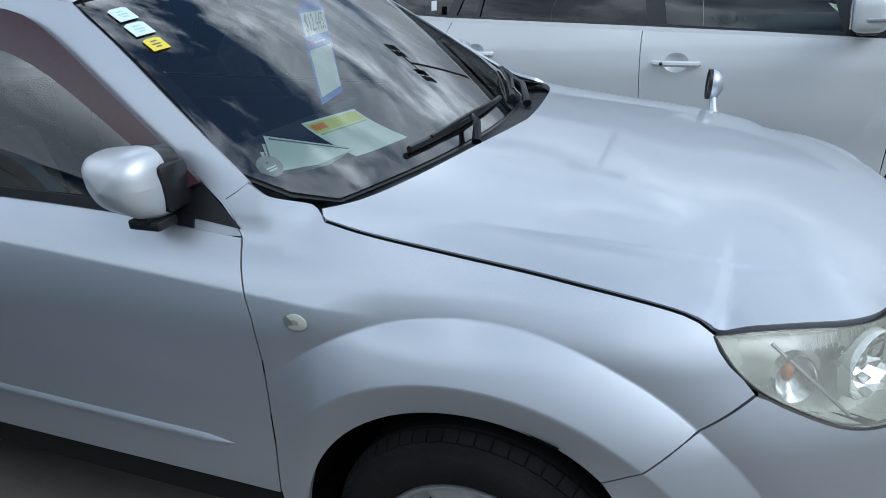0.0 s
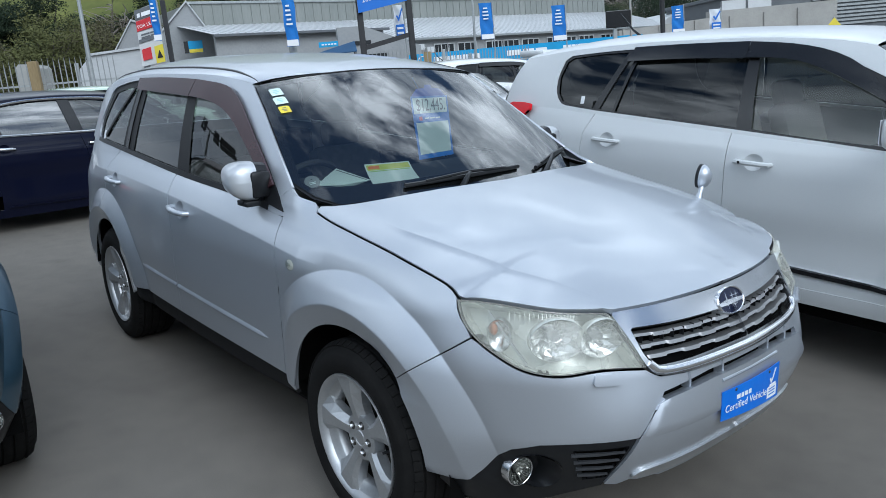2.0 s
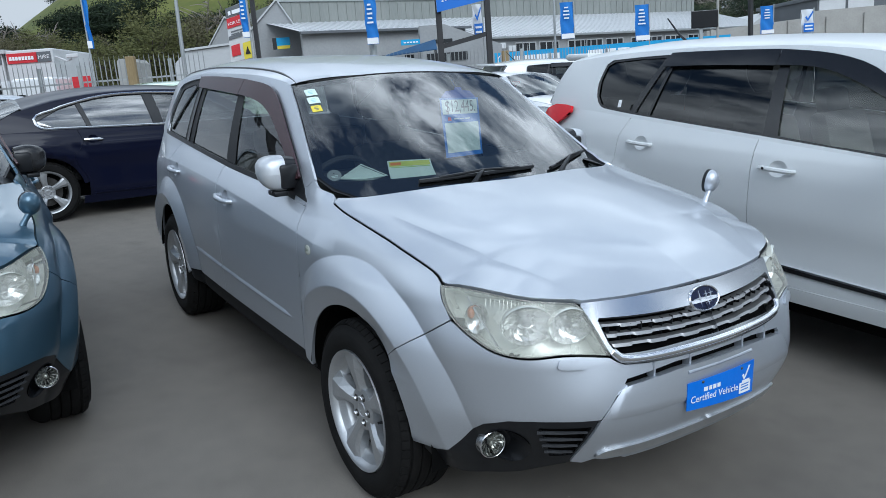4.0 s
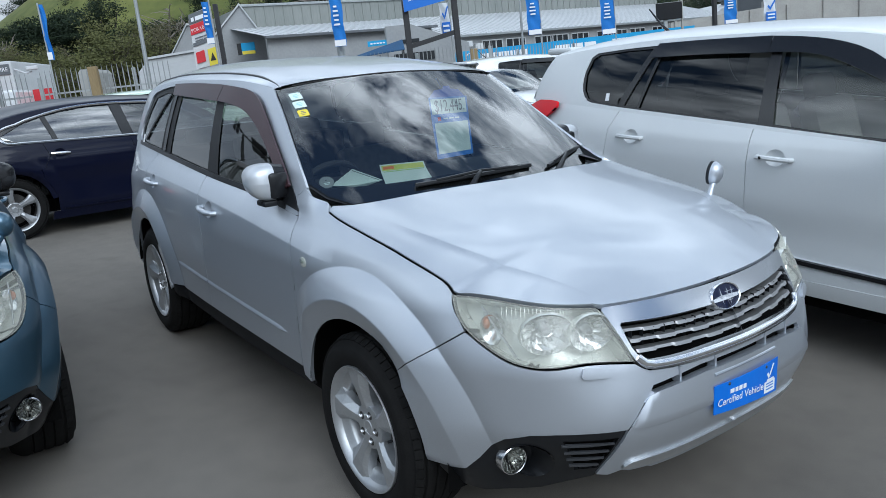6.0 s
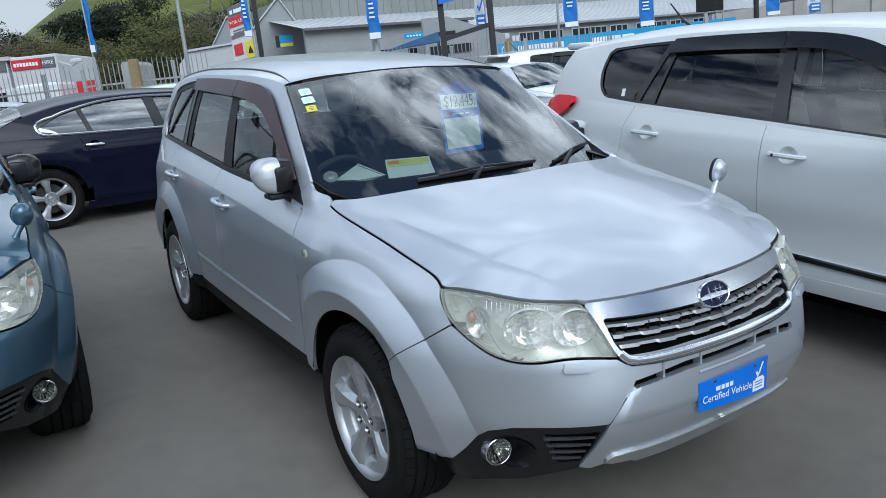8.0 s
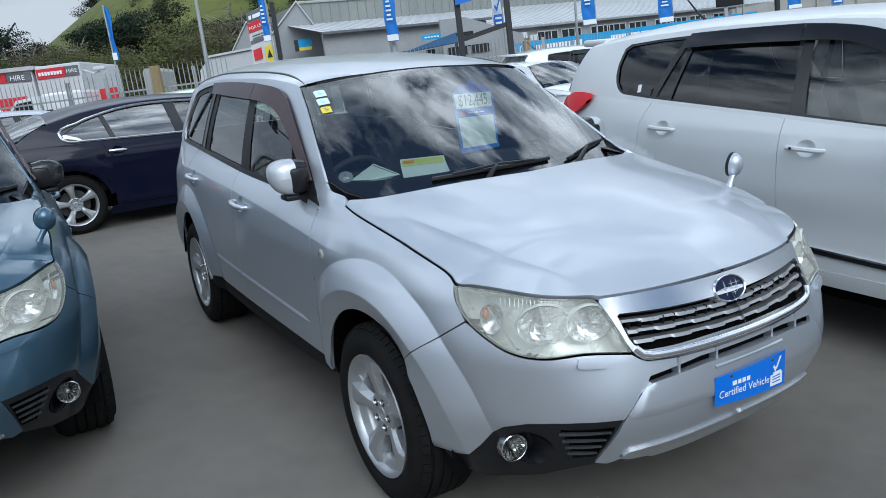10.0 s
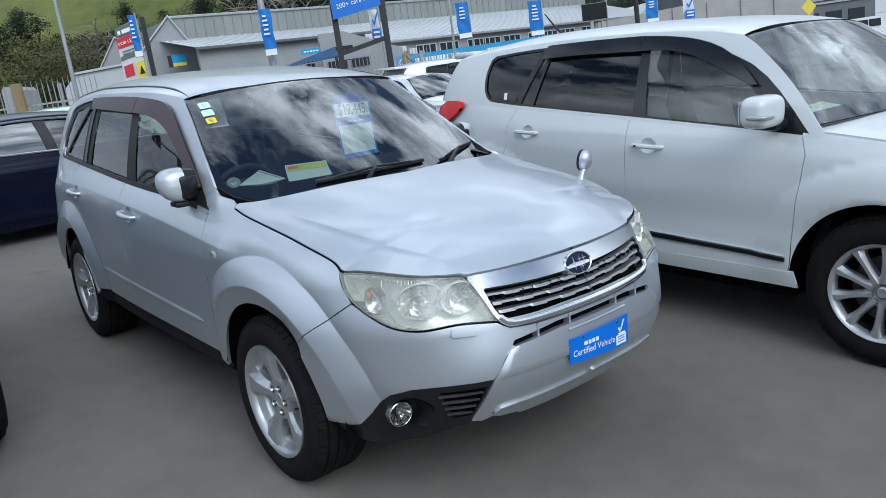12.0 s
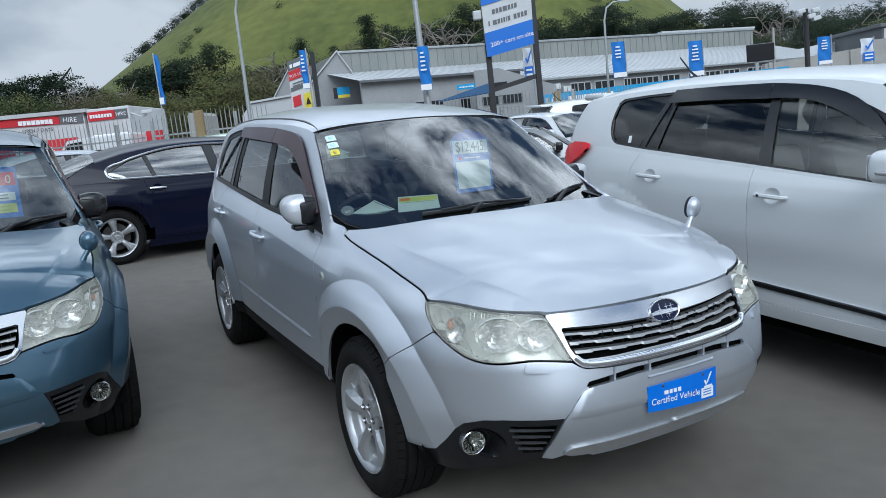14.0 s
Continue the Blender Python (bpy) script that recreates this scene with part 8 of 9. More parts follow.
# shop front: canopy, small sign, lower block
shop = at_site(new("shop_front"))
bm = bmesh.new()
slab(bm, [(2.6, 0.5), (2.6, 4.9), (4.0, 4.9), (7.2, 3.6), (7.2, 0.5)], 43.4, 44.5)
part("wall", bm, GREYWALL, shop)
for x0, x1, z0, z1 in ((2.9, 5.2, 2.9, 3.35), (3.4, 4.4, 3.9, 4.1)):
    bm = bmesh.new()
    quadbox(bm, x0, x1, 43.32, 43.38, z0, z1)
    part("window", bm, DARKPANE, shop)
bm = bmesh.new()
quadbox(bm, 1.5, 2.55, 43.0, 43.1, 3.9, 4.18)
part("fascia_sign", bm, SKYBLUE, shop, "small light blue fascia sign")
bm = bmesh.new()
for k in range(5):
    quadbox(bm, 1.65 + 0.17 * k, 1.77 + 0.17 * k, 42.97, 43.0, 4.0, 4.07)
part("sign_writing", bm, WHITEPRINT, shop)
tagged(shop, "white shop front with dark windows", "building")
canopy = at_site(new("canopy"))
bm = bmesh.new()
vs = [bm.verts.new(p) for p in ((0.3, 36.4, 3.12), (2.85, 35.6, 3.25), (2.85, 36.4, 3.72), (1.9, 37.6, 3.55))]
vs2 = [bm.verts.new(v.co + Vector((0, 0, -0.05))) for v in vs]
bm.faces.new(vs); bm.faces.new(vs2[::-1])
for i in range(4):
    bm.faces.new((vs[i], vs2[i], vs2[(i + 1) % 4], vs[(i + 1) % 4]))
part("cloth", bm, NAVYCLOTH, canopy, "navy cloth")
for x, d, z in ((0.35, 36.4, 3.1), (2.8, 35.7, 3.25), (2.8, 36.5, 3.6)):
    bm = bmesh.new()
    tube(bm, [(x, d, -0.1), (x, d, z)], 0.03)
    part("pole", bm, DARKSTEEL, canopy)
tagged(canopy, "navy cloth shade canopy on poles", "canopy")

# light blue banner along the far fence; lettering as plain bars
ban = at_site(new("banner"))
bm = bmesh.new()
slab(bm, [(5.45, 2.12), (5.55, 2.93), (18.0, 2.98), (18.0, 2.25)], 38.0, 38.04)
part("cloth", bm, SKYBLUE, ban)
bm = bmesh.new()
lathe(bm, [(0.20, 0), (0.20, 0.02), (0.24, 0.02), (0.24, 0)], 24, Matrix.Translation((6.25, 37.97, 2.58)) @ Matrix.Rotation(radians(90), 4, "X"))
part("round_mark", bm, WHITEPRINT, ban)
def bars(owner, x, d, z, widths, h, mat, slope=0.0, gap=0.35, name="lettering_bar"):
    for w in widths:
        bm = bmesh.new()
        slab(bm, [(x, z), (x + w, z + slope * w), (x + w, z + slope * w + h), (x, z + h)], d - 0.012, d)
        part(name, bm, mat, owner)
        z += slope * (w + h * gap)
        x += w + h * gap
    return x
bars(ban, 6.85, 37.99, 2.44, (0.22, 0.19, 0.19, 0.07, 0.26, 0.28, 0.18, 0.07, 0.18, 0.18, 0.16), 0.28, WHITEPRINT, 0.004, 0.12)
bars(ban, 10.6, 37.99, 2.47, (0.75, 0.6, 0.6), 0.26, WHITEPRINT, 0.004)
bars(ban, 13.6, 37.99, 2.47, (0.22, 0.19, 0.19, 0.07, 0.26, 0.28, 0.18, 0.07, 0.18, 0.18, 0.16), 0.28, WHITEPRINT, 0.004, 0.12)
tagged(ban, "long light blue advertising banner on the fence", "banner")


def palisade(name, x0, d0, x1, d1, z0, top, n, label):
    f = at_site(new(name))
    a, b = Vector((x0, d0, 0)), Vector((x1, d1, 0))
    ln = (b - a).length
    t = (b - a).normalized()
    bm = bmesh.new()
    w = 0.016
    vs = [bm.verts.new(p) for p in ((-w, 0, 0), (w, 0, 0), (w, 0, 1.0), (0, 0, 1.08), (-w, 0, 1.0), (-w * 0.4, 0.02, 0), (w * 0.4, 0.02, 0), (w * 0.4, 0.02, 1.0), (-w * 0.4, 0.02, 1.0))]
    bm.faces.new(vs[:5]); bm.faces.new((vs[5], vs[6], vs[7], vs[8])); bm.faces.new((vs[0], vs[4], vs[8], vs[5])); bm.faces.new((vs[1], vs[2], vs[7], vs[6]))
    pale = part("pale", bm, FENCESTEEL, f)
    turn = math.atan2(t.y, t.x)
    for k in range(n):
        q = pale if k == 0 else new("pale", pale.data)
        q.parent = f
        p = a + t * ln * (k + 0.5) / n
        q.matrix_basis = Matrix.Translation((p.x, p.y, z0)) @ Matrix.Rotation(turn, 4, "Z") @ Matrix.Diagonal((1, 1, top - z0 - 0.0, 1))
    for z in (z0 + (top - z0) * 0.25, z0 + (top - z0) * 0.83):
        bm = bmesh.new()
        box(bm, (0, 0, 0), (ln, 0.04, 0.05), 0, Matrix.Translation((a + b) / 2 + Vector((0, 0.03, z))) @ Matrix.Rotation(turn, 4, "Z"))
        part("rail", bm, GALV, f)
    for k in range(int(ln / 2.7) + 1):
        p = a + t * min(ln, k * 2.7)
        bm = bmesh.new()
        quadbox(bm, p.x - 0.05, p.x + 0.05, p.y + 0.03, p.y + 0.13, z0 - 0.3, top + 0.02, 0.008)
        part("post", bm, GALV, f)
    tagged(f, label, "fence")


palisade("palisade_fence", -15.5, 24.5, -9.2, 24, 0.1, 2.98, 44, "galvanised steel palisade fence")
palisade("palisade_fence", -9.0, 24.2, -5.2, 24.2, 0.1, 3.0, 26, "galvanised steel palisade fence")
palisade("palisade_fence", -0.2, 26.2, 5.4, 27.2, 0.1, 2.62, 40, "galvanised steel palisade fence")
palisade("palisade_fence", 5.4, 35.5, 11.0, 35.5, 0.1, 2.66, 40, "pale steel fence before the banner")
for x, d, z in ((-7.37, 23.9, 3.15), (4.95, 29.5, 2.7)):
    bm = bmesh.new()
    quadbox(bm, x - 0.13, x + 0.13, d, d + 0.22, 0.5, z, 0.02)
    tagged(at_site(part("timber_post", bm, TIMBER)), "weathered timber gate post", "post")

# hire yard: two boarded boxes, hoarding and a parked white ute
hire = at_site(new("hire_depot"))
bm = bmesh.new()
quadbox(bm, -22, -13.75, 30, 33, 0.5, 4.05)
part("wall", bm, WHITEBOARD, hire)
bm = bmesh.new()
slab(bm, [(-22, 4.10), (-13.6, 3.96), (-13.6, 4.10), (-22, 4.28)], 29.85, 33)
part("roof", bm, WHITEROOF, hire)
bm = bmesh.new()
slab(bm, [(-19.5, 3.80), (-14.72, 3.62), (-14.72, 3.93), (-19.5, 4.14)], 29.94, 30.0)
part("red_sign", bm, REDBOARD, hire, "red sign with white lettering")
bm = bmesh.new()
slab(bm, [(-14.70, 3.62), (-13.80, 3.58), (-13.80, 3.88), (-14.70, 3.93)], 29.94, 30.0)
part("grey_sign", bm, GREYBOARD, hire, "grey sign with white lettering")
bars(hire, -16.35, 29.93, 3.72, (0.16, 0.13, 0.16, 0.16, 0.16, 0.14, 0.15, 0.14), 0.17, WHITEPRINT, -0.04, 0.14)
fz = facing((-14.58, 29.92, 3.66), (1, 0, -0.045), (0, 0, 1))
words("word_hire", "HIRE", 0.27, fz, WHITEPRINT, hire)
words("lettering", "OPEN 7 DAYS", 0.20, facing((-16.25, 29.92, 3.42), (1, 0, -0.03), (0, 0, 1)), BLACKPRINT, hire)
tagged(hire, "white hire depot with red and grey sign", "building")
truck = at_site(new("box_truck"))
bm = bmesh.new()
quadbox(bm, -13.65, -11.95, 30.0, 34.0, 1.2, 4.05, 0.04)
part("box_body", bm, WHITEBOARD, truck)
for x0, x1, m_ in ((-13.58, -12.52, REDBOARD), (-12.50, -12.02, GREYBOARD)):
    bm = bmesh.new()
    quadbox(bm, x0, x1, 29.95, 30.0, 3.58, 3.94)
    part("sign_panel", bm, m_, truck)
bars(truck, -13.50, 29.94, 3.69, (0.09, 0.08, 0.09, 0.09, 0.09, 0.08, 0.09, 0.08), 0.13, WHITEPRINT, -0.01, 0.2)
words("word_hire", "HIRE", 0.20, facing((-12.47, 29.93, 3.69), (1, 0, 0), (0, 0, 1)), WHITEPRINT, truck)
for x in (-13.2, -12.3):
    bm = bmesh.new()
    lathe(bm, [(0.001, 0), (0.3, 0), (0.42, 0.03), (0.42, 0.25), (0.001, 0.25)], 20, Matrix.Translation((x, 30.3, 1.2)) @ Matrix.Rotation(radians(90), 4, "Y"))
    part("wheel", bm, RUBBER, truck, "", True)
tagged(truck, "white box truck with red and grey sign panels", "truck")
cctv = at_site(new("security_camera"))
bm = bmesh.new()
tube(bm, [(-11.95, 30.2, 3.75), (-11.5, 30.1, 3.55), (-11.3, 30.1, 3.62)], 0.03)
part("bracket", bm, WHITEBOARD, cctv, "", True)
bm = bmesh.new()
box(bm, (-11.25, 30.0, 3.72), (0.42, 0.14, 0.14), 0.03)
part("camera_body", bm, WHITEBOARD, cctv)
tagged(cctv, "white security camera on a bracket", "camera")
hoard = at_site(new("hoarding"))
for x0, x1, z0, z1 in ((-17, -12.75, 1.6, 2.90), (-12.6, -10.9, 1.5, 2.72), (-10.28, -9.7, 1.5, 2.82)):
    bm = bmesh.new()
    quadbox(bm, x0, x1, 27.0, 27.08, z0, z1)
    part("board", bm, REDBOARD, hoard)
for x in (-16.2, -15.1, -14.0, -13.2, -11.6):
    bm = bmesh.new()
    slab(bm, [(x, 1.75), (x + 0.28, 1.75), (x + 0.55, 2.2), (x + 0.28, 2.65), (x, 2.65), (x + 0.27, 2.2)], 26.96, 27.0)
    part("chevron", bm, WHITEPRINT, hoard)
tagged(hoard, "red hoarding boards with white chevrons", "hoarding")
ute = at_site(new("utility_truck"))
bm = bmesh.new()
slab(bm, [(-13.5, 1.35), (-13.45, 2.0), (-12.95, 2.12), (-12.45, 2.72), (-11.75, 2.78), (-11.7, 2.1), (-11.7, 1.35)], 25.6, 27.0)
part("cab", bm, WHITE, ute)
bm = bmesh.new()
slab(bm, [(-12.82, 2.14), (-12.42, 2.62), (-11.95, 2.66), (-11.92, 2.14)], 25.56, 25.6)
part("side_window", bm, DARKPANE, ute)
bm = bmesh.new()
quadbox(bm, -11.65, -10.3, 25.6, 27.0, 1.5, 2.82, 0.08)
part("canopy", bm, WHITE, ute)
for x in (-13.0, -10.9):
    bm = bmesh.new()
    lathe(bm, [(0.001, 0), (0.2, 0), (0.34, 0.03), (0.34, 0.22), (0.001, 0.22)], 20, Matrix.Translation((x, 25.8, 1.15)) @ Matrix.Rotation(radians(90), 4, "X"))
    part("wheel", bm, RUBBER, ute, "", True)
tagged(ute, "white utility truck with a canopy", "truck")
bm = bmesh.new()
slab(bm, [(-11.02, 0.0), (-10.98, 3.62), (-10.88, 3.74), (-10.32, 3.70), (-10.22, 3.55), (-10.2, 0.0)], 34, 36)
tagged(at_site(part("steel_locker", bm, textured("grey_locker", (0.30, 0.30, 0.28), (0.38, 0.38, 0.36), 2, (0.5, 0.7)))), "tall grey steel locker", "locker")


# ---------------- flags, signs and lamp posts ----------------
def flag(x0, x1, d, z0, z1, mat, rows, pole_top=None, pole_side=1, foot=None, lean=0.0, ticked=False, label="blue advertising flag with white lettering"):
    f = at_site(new("flag"))
    bm = bmesh.new()
    n, m = 6, 14
    g = [[bm.verts.new((x0 + (x1 - x0) * i / n + 0.018 * math.sin(j * 0.7) + lean * (1 - j / m), d + 0.03 * math.sin(i * 1.3 + j * 0.6), z0 + (z1 - z0) * j / m)) for i in range(n + 1)] for j in range(m + 1)]
    for j in range(m):
        for i in range(n):
            bm.faces.new((g[j][i], g[j][i + 1], g[j + 1][i + 1], g[j + 1][i]))
    part("cloth", bm, mat, f, "", True)
    h = z1 - z0
    w = x1 - x0
    if ticked:
        bm = bmesh.new()
        slab(bm, [(x0 + w * 0.2, z0 + h * 0.66), (x0 + w * 0.3, z0 + h * 0.72), (x0 + w * 0.42, z0 + h * 0.62), (x0 + w * 0.8, z0 + h * 0.92), (x0 + w * 0.86, z0 + h * 0.86), (x0 + w * 0.43, z0 + h * 0.5)], d - 0.10, d - 0.09)
        part("tick_mark", bm, BLUEPRINT, f, "blue tick mark")
        bm = bmesh.new()
        quadbox(bm, x0 + w * 0.1, x0 + w * 0.92, d - 0.10, d - 0.09, z0 + h * 0.06, z0 + h * 0.42)
        part("blue_panel", bm, BLUEPRINT, f)
        for k in range(2):
            bm = bmesh.new()
            quadbox(bm, x0 + w * 0.2, x0 + w * 0.8, d - 0.12, d - 0.10, z0 + h * (0.14 + 0.14 * k), z0 + h * (0.2 + 0.14 * k))
            part("lettering_bar", bm, WHITEPRINT, f)
    else:
        for k in range(rows):
            zc = z1 - h * (0.17 + 0.095 * k)
            ww = w * (0.30, 0.42, 0.46, 0.38, 0.52)[k % 5]
            bm = bmesh.new()
            quadbox(bm, x0 + w * 0.42 - ww / 2 + lean * 0.5, x0 + w * 0.42 + ww / 2 + lean * 0.5, d - 0.10, d - 0.09, zc, zc + h * 0.038)
            part("lettering_bar", bm, WHITEPRINT, f)
        bm = bmesh.new()
        quadbox(bm, x0 + w * 0.02 + lean, x1 - w * 0.02 + lean, d - 0.085, d - 0.075, z0 + 0.01, z0 + h * 0.14)
        part("white_foot", bm, WHITEPRINT, f)
    if foot is not None:
        px = x1 if pole_side > 0 else x0
        bm = bmesh.new()
        tube(bm, [(px, d, foot), (px, d, (pole_top or z1) + 0.05)], 0.025)
        part("pole", bm, GALV, f, "", True)
    tagged(f, label, "flag", "flags round the yard")
    return f


flag(-0.28, 0.10, 25.8, 3.08, 4.55, FLAGBLUE, 5)
flag(7.76, 8.33, 32, 3.08, 4.55, FLAGBLUE, 4, foot=-0.1)
flag(11.65, 12.30, 34, 2.86, 4.40, FLAGBLUE, 5, foot=-0.1)
flag(15.38, 15.92, 30, 2.60, 3.68, FLAGBLUE, 4, foot=-0.1)
flag(17.08, 17.60, 30, 2.50, 3.43, FLAGWHITE, 0, foot=-0.1, ticked=True, label="white flag with a blue tick mark")
flag(3.28, 3.62, 26, 3.05, 4.13, FLAGWHITE, 0, ticked=True, foot=-0.1, label="white flag with a blue tick mark")
flag(-8.50, -8.36, 24, 3.45, 5.0, FLAGBLUE, 0, pole_side=-1, foot=-0.1, label="narrow blue feather flag")
flag(-4.62, -4.36, 28, 3.75, 5.15, FLAGBLUE, 5, foot=-0.1)

pole = at_site(new("lamp_post"))
bm = bmesh.new()
tube(bm, [(-8.22, 34, -0.2), (-8.2, 34, 3.5), (-8.14, 34, 7.9), (-7.95, 34, 8.6), (-7.4, 34, 9.0)], [0.10, 0.09, 0.06, 0.05, 0.04], 10)
part("shaft", bm, GALV, pole, "", True)
bm = bmesh.new()
box(bm, (-7.1, 34, 9.02), (0.7, 0.25, 0.12), 0.04)
part("lantern", bm, GALV, pole)
tagged(pole, "slim galvanised street lamp post", "lamp post")
pole = at_site(new("lamp_post"))
bm = bmesh.new()
tube(bm, [(7.97, 34, -0.2), (7.98, 34, 2.7), (8.02, 34, 5.7), (8.15, 34, 6.25), (8.45, 34, 6.45), (8.8, 34, 6.48)], [0.07, 0.06, 0.045, 0.04, 0.035, 0.03], 10)
part("shaft", bm, GALV, pole, "", True)
bm = bmesh.new()
box(bm, (8.95, 34, 6.46), (0.5, 0.2, 0.1), 0.03)
part("lantern", bm, GALV, pole)
tagged(pole, "slim curved street lamp post", "lamp post")
pole = at_site(new("steel_mast"))
bm = bmesh.new()
tube(bm, [(-0.10, 26.2, 0.5), (-0.10, 26.2, 2.5), (-0.17, 26.2, 6.2), (-0.2, 26.2, 9.0)], [0.14, 0.135, 0.09, 0.08], 12)
part("shaft", bm, GALV, pole, "", True)
tagged(pole, "thick pale steel mast", "mast")

board = at_site(new("site_sign"))
for xc in (1.98, 3.50):
    bm = bmesh.new()
    quadbox(bm, xc - 0.085, xc + 0.085, 24.0, 24.2, 0.5, 6.4, 0.01)
    part("post", bm, DARKSTEEL, board, "dark steel post")
bm = bmesh.new()
slab(bm, [(1.98, 2.68), (3.45, 2.98), (3.45, 3.12), (1.98, 2.82)], 24.02, 24.16)
part("cross_bar", bm, DARKSTEEL, board)
bm = bmesh.new()
slab(bm, [(1.93, 3.78), (3.42, 4.04), (3.46, 5.95), (1.88, 5.70)], 23.90, 23.99)
part("sign_panel", bm, WHITEBOARD, board)
bm = bmesh.new()
slab(bm, [(1.925, 3.77), (3.425, 4.03), (3.43, 4.77), (1.91, 4.50)], 23.87, 23.90)
part("blue_band", bm, BLUEPRINT, board)
bm = bmesh.new()
slab(bm, [(1.885, 5.33), (3.45, 5.62), (3.46, 5.95), (1.88, 5.70)], 23.87, 23.90)
part("top_band", bm, BLUEPRINT, board)
words("word_cars", "200+ cars on site", 0.198, facing((2.07, 23.86, 4.06), (1, 0, 0.175), (0, 0, 1)), WHITEPRINT, board)
bars(board, 2.20, 23.90, 5.05, (0.09, 0.08, 0.08, 0.13, 0.08, 0.06, 0.08), 0.14, GREYPRINT, 0.175, 0.22)
bars(board, 2.06, 23.90, 4.70, (0.04,), 0.16, GREYPRINT, 0.175)
bars(board, 2.20, 23.90, 4.725, (0.12, 0.08, 0.05, 0.05, 0.03, 0.08), 0.14, GREYPRINT, 0.175, 0.2)
bars(board, 2.86, 23.90, 4.84, (0.09, 0.08, 0.08, 0.08), 0.15, GREYPRINT, 0.175, 0.2)
bm = bmesh.new()
box(bm, (1.72, 23.8, 5.05), (0.26, 0.2, 0.28), 0.03)
part("flood_lamp", bm, GALV, board)
tagged(board, "tall white and blue sign between dark posts", "sign")

lease = at_site(new("lease_board"))
bm = bmesh.new()
slab(bm, [(-5.50, 3.05), (-4.62, 3.2), (-4.62, 5.25), (-5.46, 5.0)], 30, 30.06)
part("board", bm, WHITEBOARD, lease)
for z0, z1, m_ in ((4.66, 5.0, GREYBOARD), (4.27, 4.62, REDBOARD), (3.86, 3.98, GREYBOARD)):
    bm = bmesh.new()
    slab(bm, [(-5.47, z0), (-4.63, z0 + 0.2), (-4.63, z1 + 0.22), (-5.46, z1)], 29.96, 30)
    part("coloured_band", bm, m_, lease)
words("word_lease", "FOR LEASE", 0.155, facing((-5.42, 29.94, 4.37), (1, 0, 0.24), (0, 0, 1)), WHITEPRINT, lease)
bars(lease, -5.38, 29.95, 4.74, (0.1, 0.6), 0.14, WHITEPRINT, 0.24)
for k in range(2):
    bars(lease, -5.36, 29.99, 4.12 - 0.1 * k, (0.3, 0.32), 0.05, GREYPRINT, 0.22)
bm = bmesh.new()
slab(bm, [(-5.42, 3.25), (-5.10, 3.31), (-5.10, 3.72), (-5.42, 3.64)], 29.96, 30)
part("red_square", bm, REDBOARD, lease)
bm = bmesh.new()
slab(bm, [(-4.98, 3.12), (-4.64, 3.18), (-4.64, 3.80), (-4.98, 3.72)], 29.96, 30)
part("yellow_square", bm, YELLOW, lease)
bm = bmesh.new()
slab(bm, [(-4.92, 3.3), (-4.72, 3.32), (-4.82, 3.6)], 29.94, 29.96)
part("warning_mark", bm, BLACKPRINT, lease)
bm = bmesh.new()
quadbox(bm, -4.54, -4.38, 30.0, 30.2, -0.2, 5.3, 0.01)
part("post", bm, DARKSTEEL, lease, "dark steel post")
tagged(lease, "estate agent's lease board on a dark post", "sign")

screen_board = at_site(new("display_board"))
bm = bmesh.new()
quadbox(bm, 14.22, 15.45, 33.9, 34.0, 3.2, 3.96, 0.03)
part("panel", bm, TRIM, screen_board)
bm = bmesh.new()
quadbox(bm, 14.62, 14.78, 34.0, 34.1, -0.2, 3.3, 0.01)
part("post", bm, GALV, screen_board)
bm = bmesh.new()
quadbox(bm, 15.45, 15.53, 34.0, 34.1, -0.2, 4.6, 0.01)
part("side_post", bm, CONCRETE, screen_board)
tagged(screen_board, "black display board on a post", "display")
camp = at_site(new("camera_pole"))
bm = bmesh.new()
tube(bm, [(15.0, 30, -0.2), (14.95, 30, 4.8)], 0.10, 10)
part("shaft", bm, DARKSTEEL, camp, "", True)
for x, z in ((14.72, 4.72), (15.3, 4.72), (15.32, 4.4), (15.12, 4.5)):
    bm = bmesh.new()
    box(bm, (x, 29.9, z), (0.3, 0.22, 0.16), 0.03, Matrix.Rotation(radians(-12), 4, "Y"))
    part("flood_lamp", bm, WHITEBOARD, camp)
tagged(camp, "dark pole with flood lamps", "lamp post")

# tall floodlight masts on the far sides of the yard, mirrored in the cars' glass
def flood_mast(x, y, top, face):
    f = new("floodlight_mast")
    f.matrix_basis = pose(x, y, 0, 0, 0, face)
    bm = bmesh.new()
    tube(bm, [(0, 0, 0), (0, 0, top * 0.6), (0, 0, top)], [0.13, 0.10, 0.07], 10)
    part("shaft", bm, DARKSTEEL, f, "", True)
    bm = bmesh.new()
    box(bm, (0, 0, top), (0.10, 2.2, 0.10), 0.01)
    part("cross_arm", bm, DARKSTEEL, f)
    for y_ in (-0.95, -0.55, 0.55, 0.95):
        for z_ in (0.18, -0.26):
            bm = bmesh.new()
            box(bm, (0, 0, 0), (0.26, 0.34, 0.30), 0.03, Matrix.Translation((0.12, y_, top + z_)) @ Matrix.Rotation(radians(25), 4, "Y"))
            part("flood_lamp", bm, DARKSTEEL, f)
    tagged(f, "tall dark floodlight mast with a row of lamps", "lamp post", "floodlight masts")


flood_mast(-20.9, -9.3, 5.75, 25)
flood_mast(-2.1, 18.0, 10.0, -85)

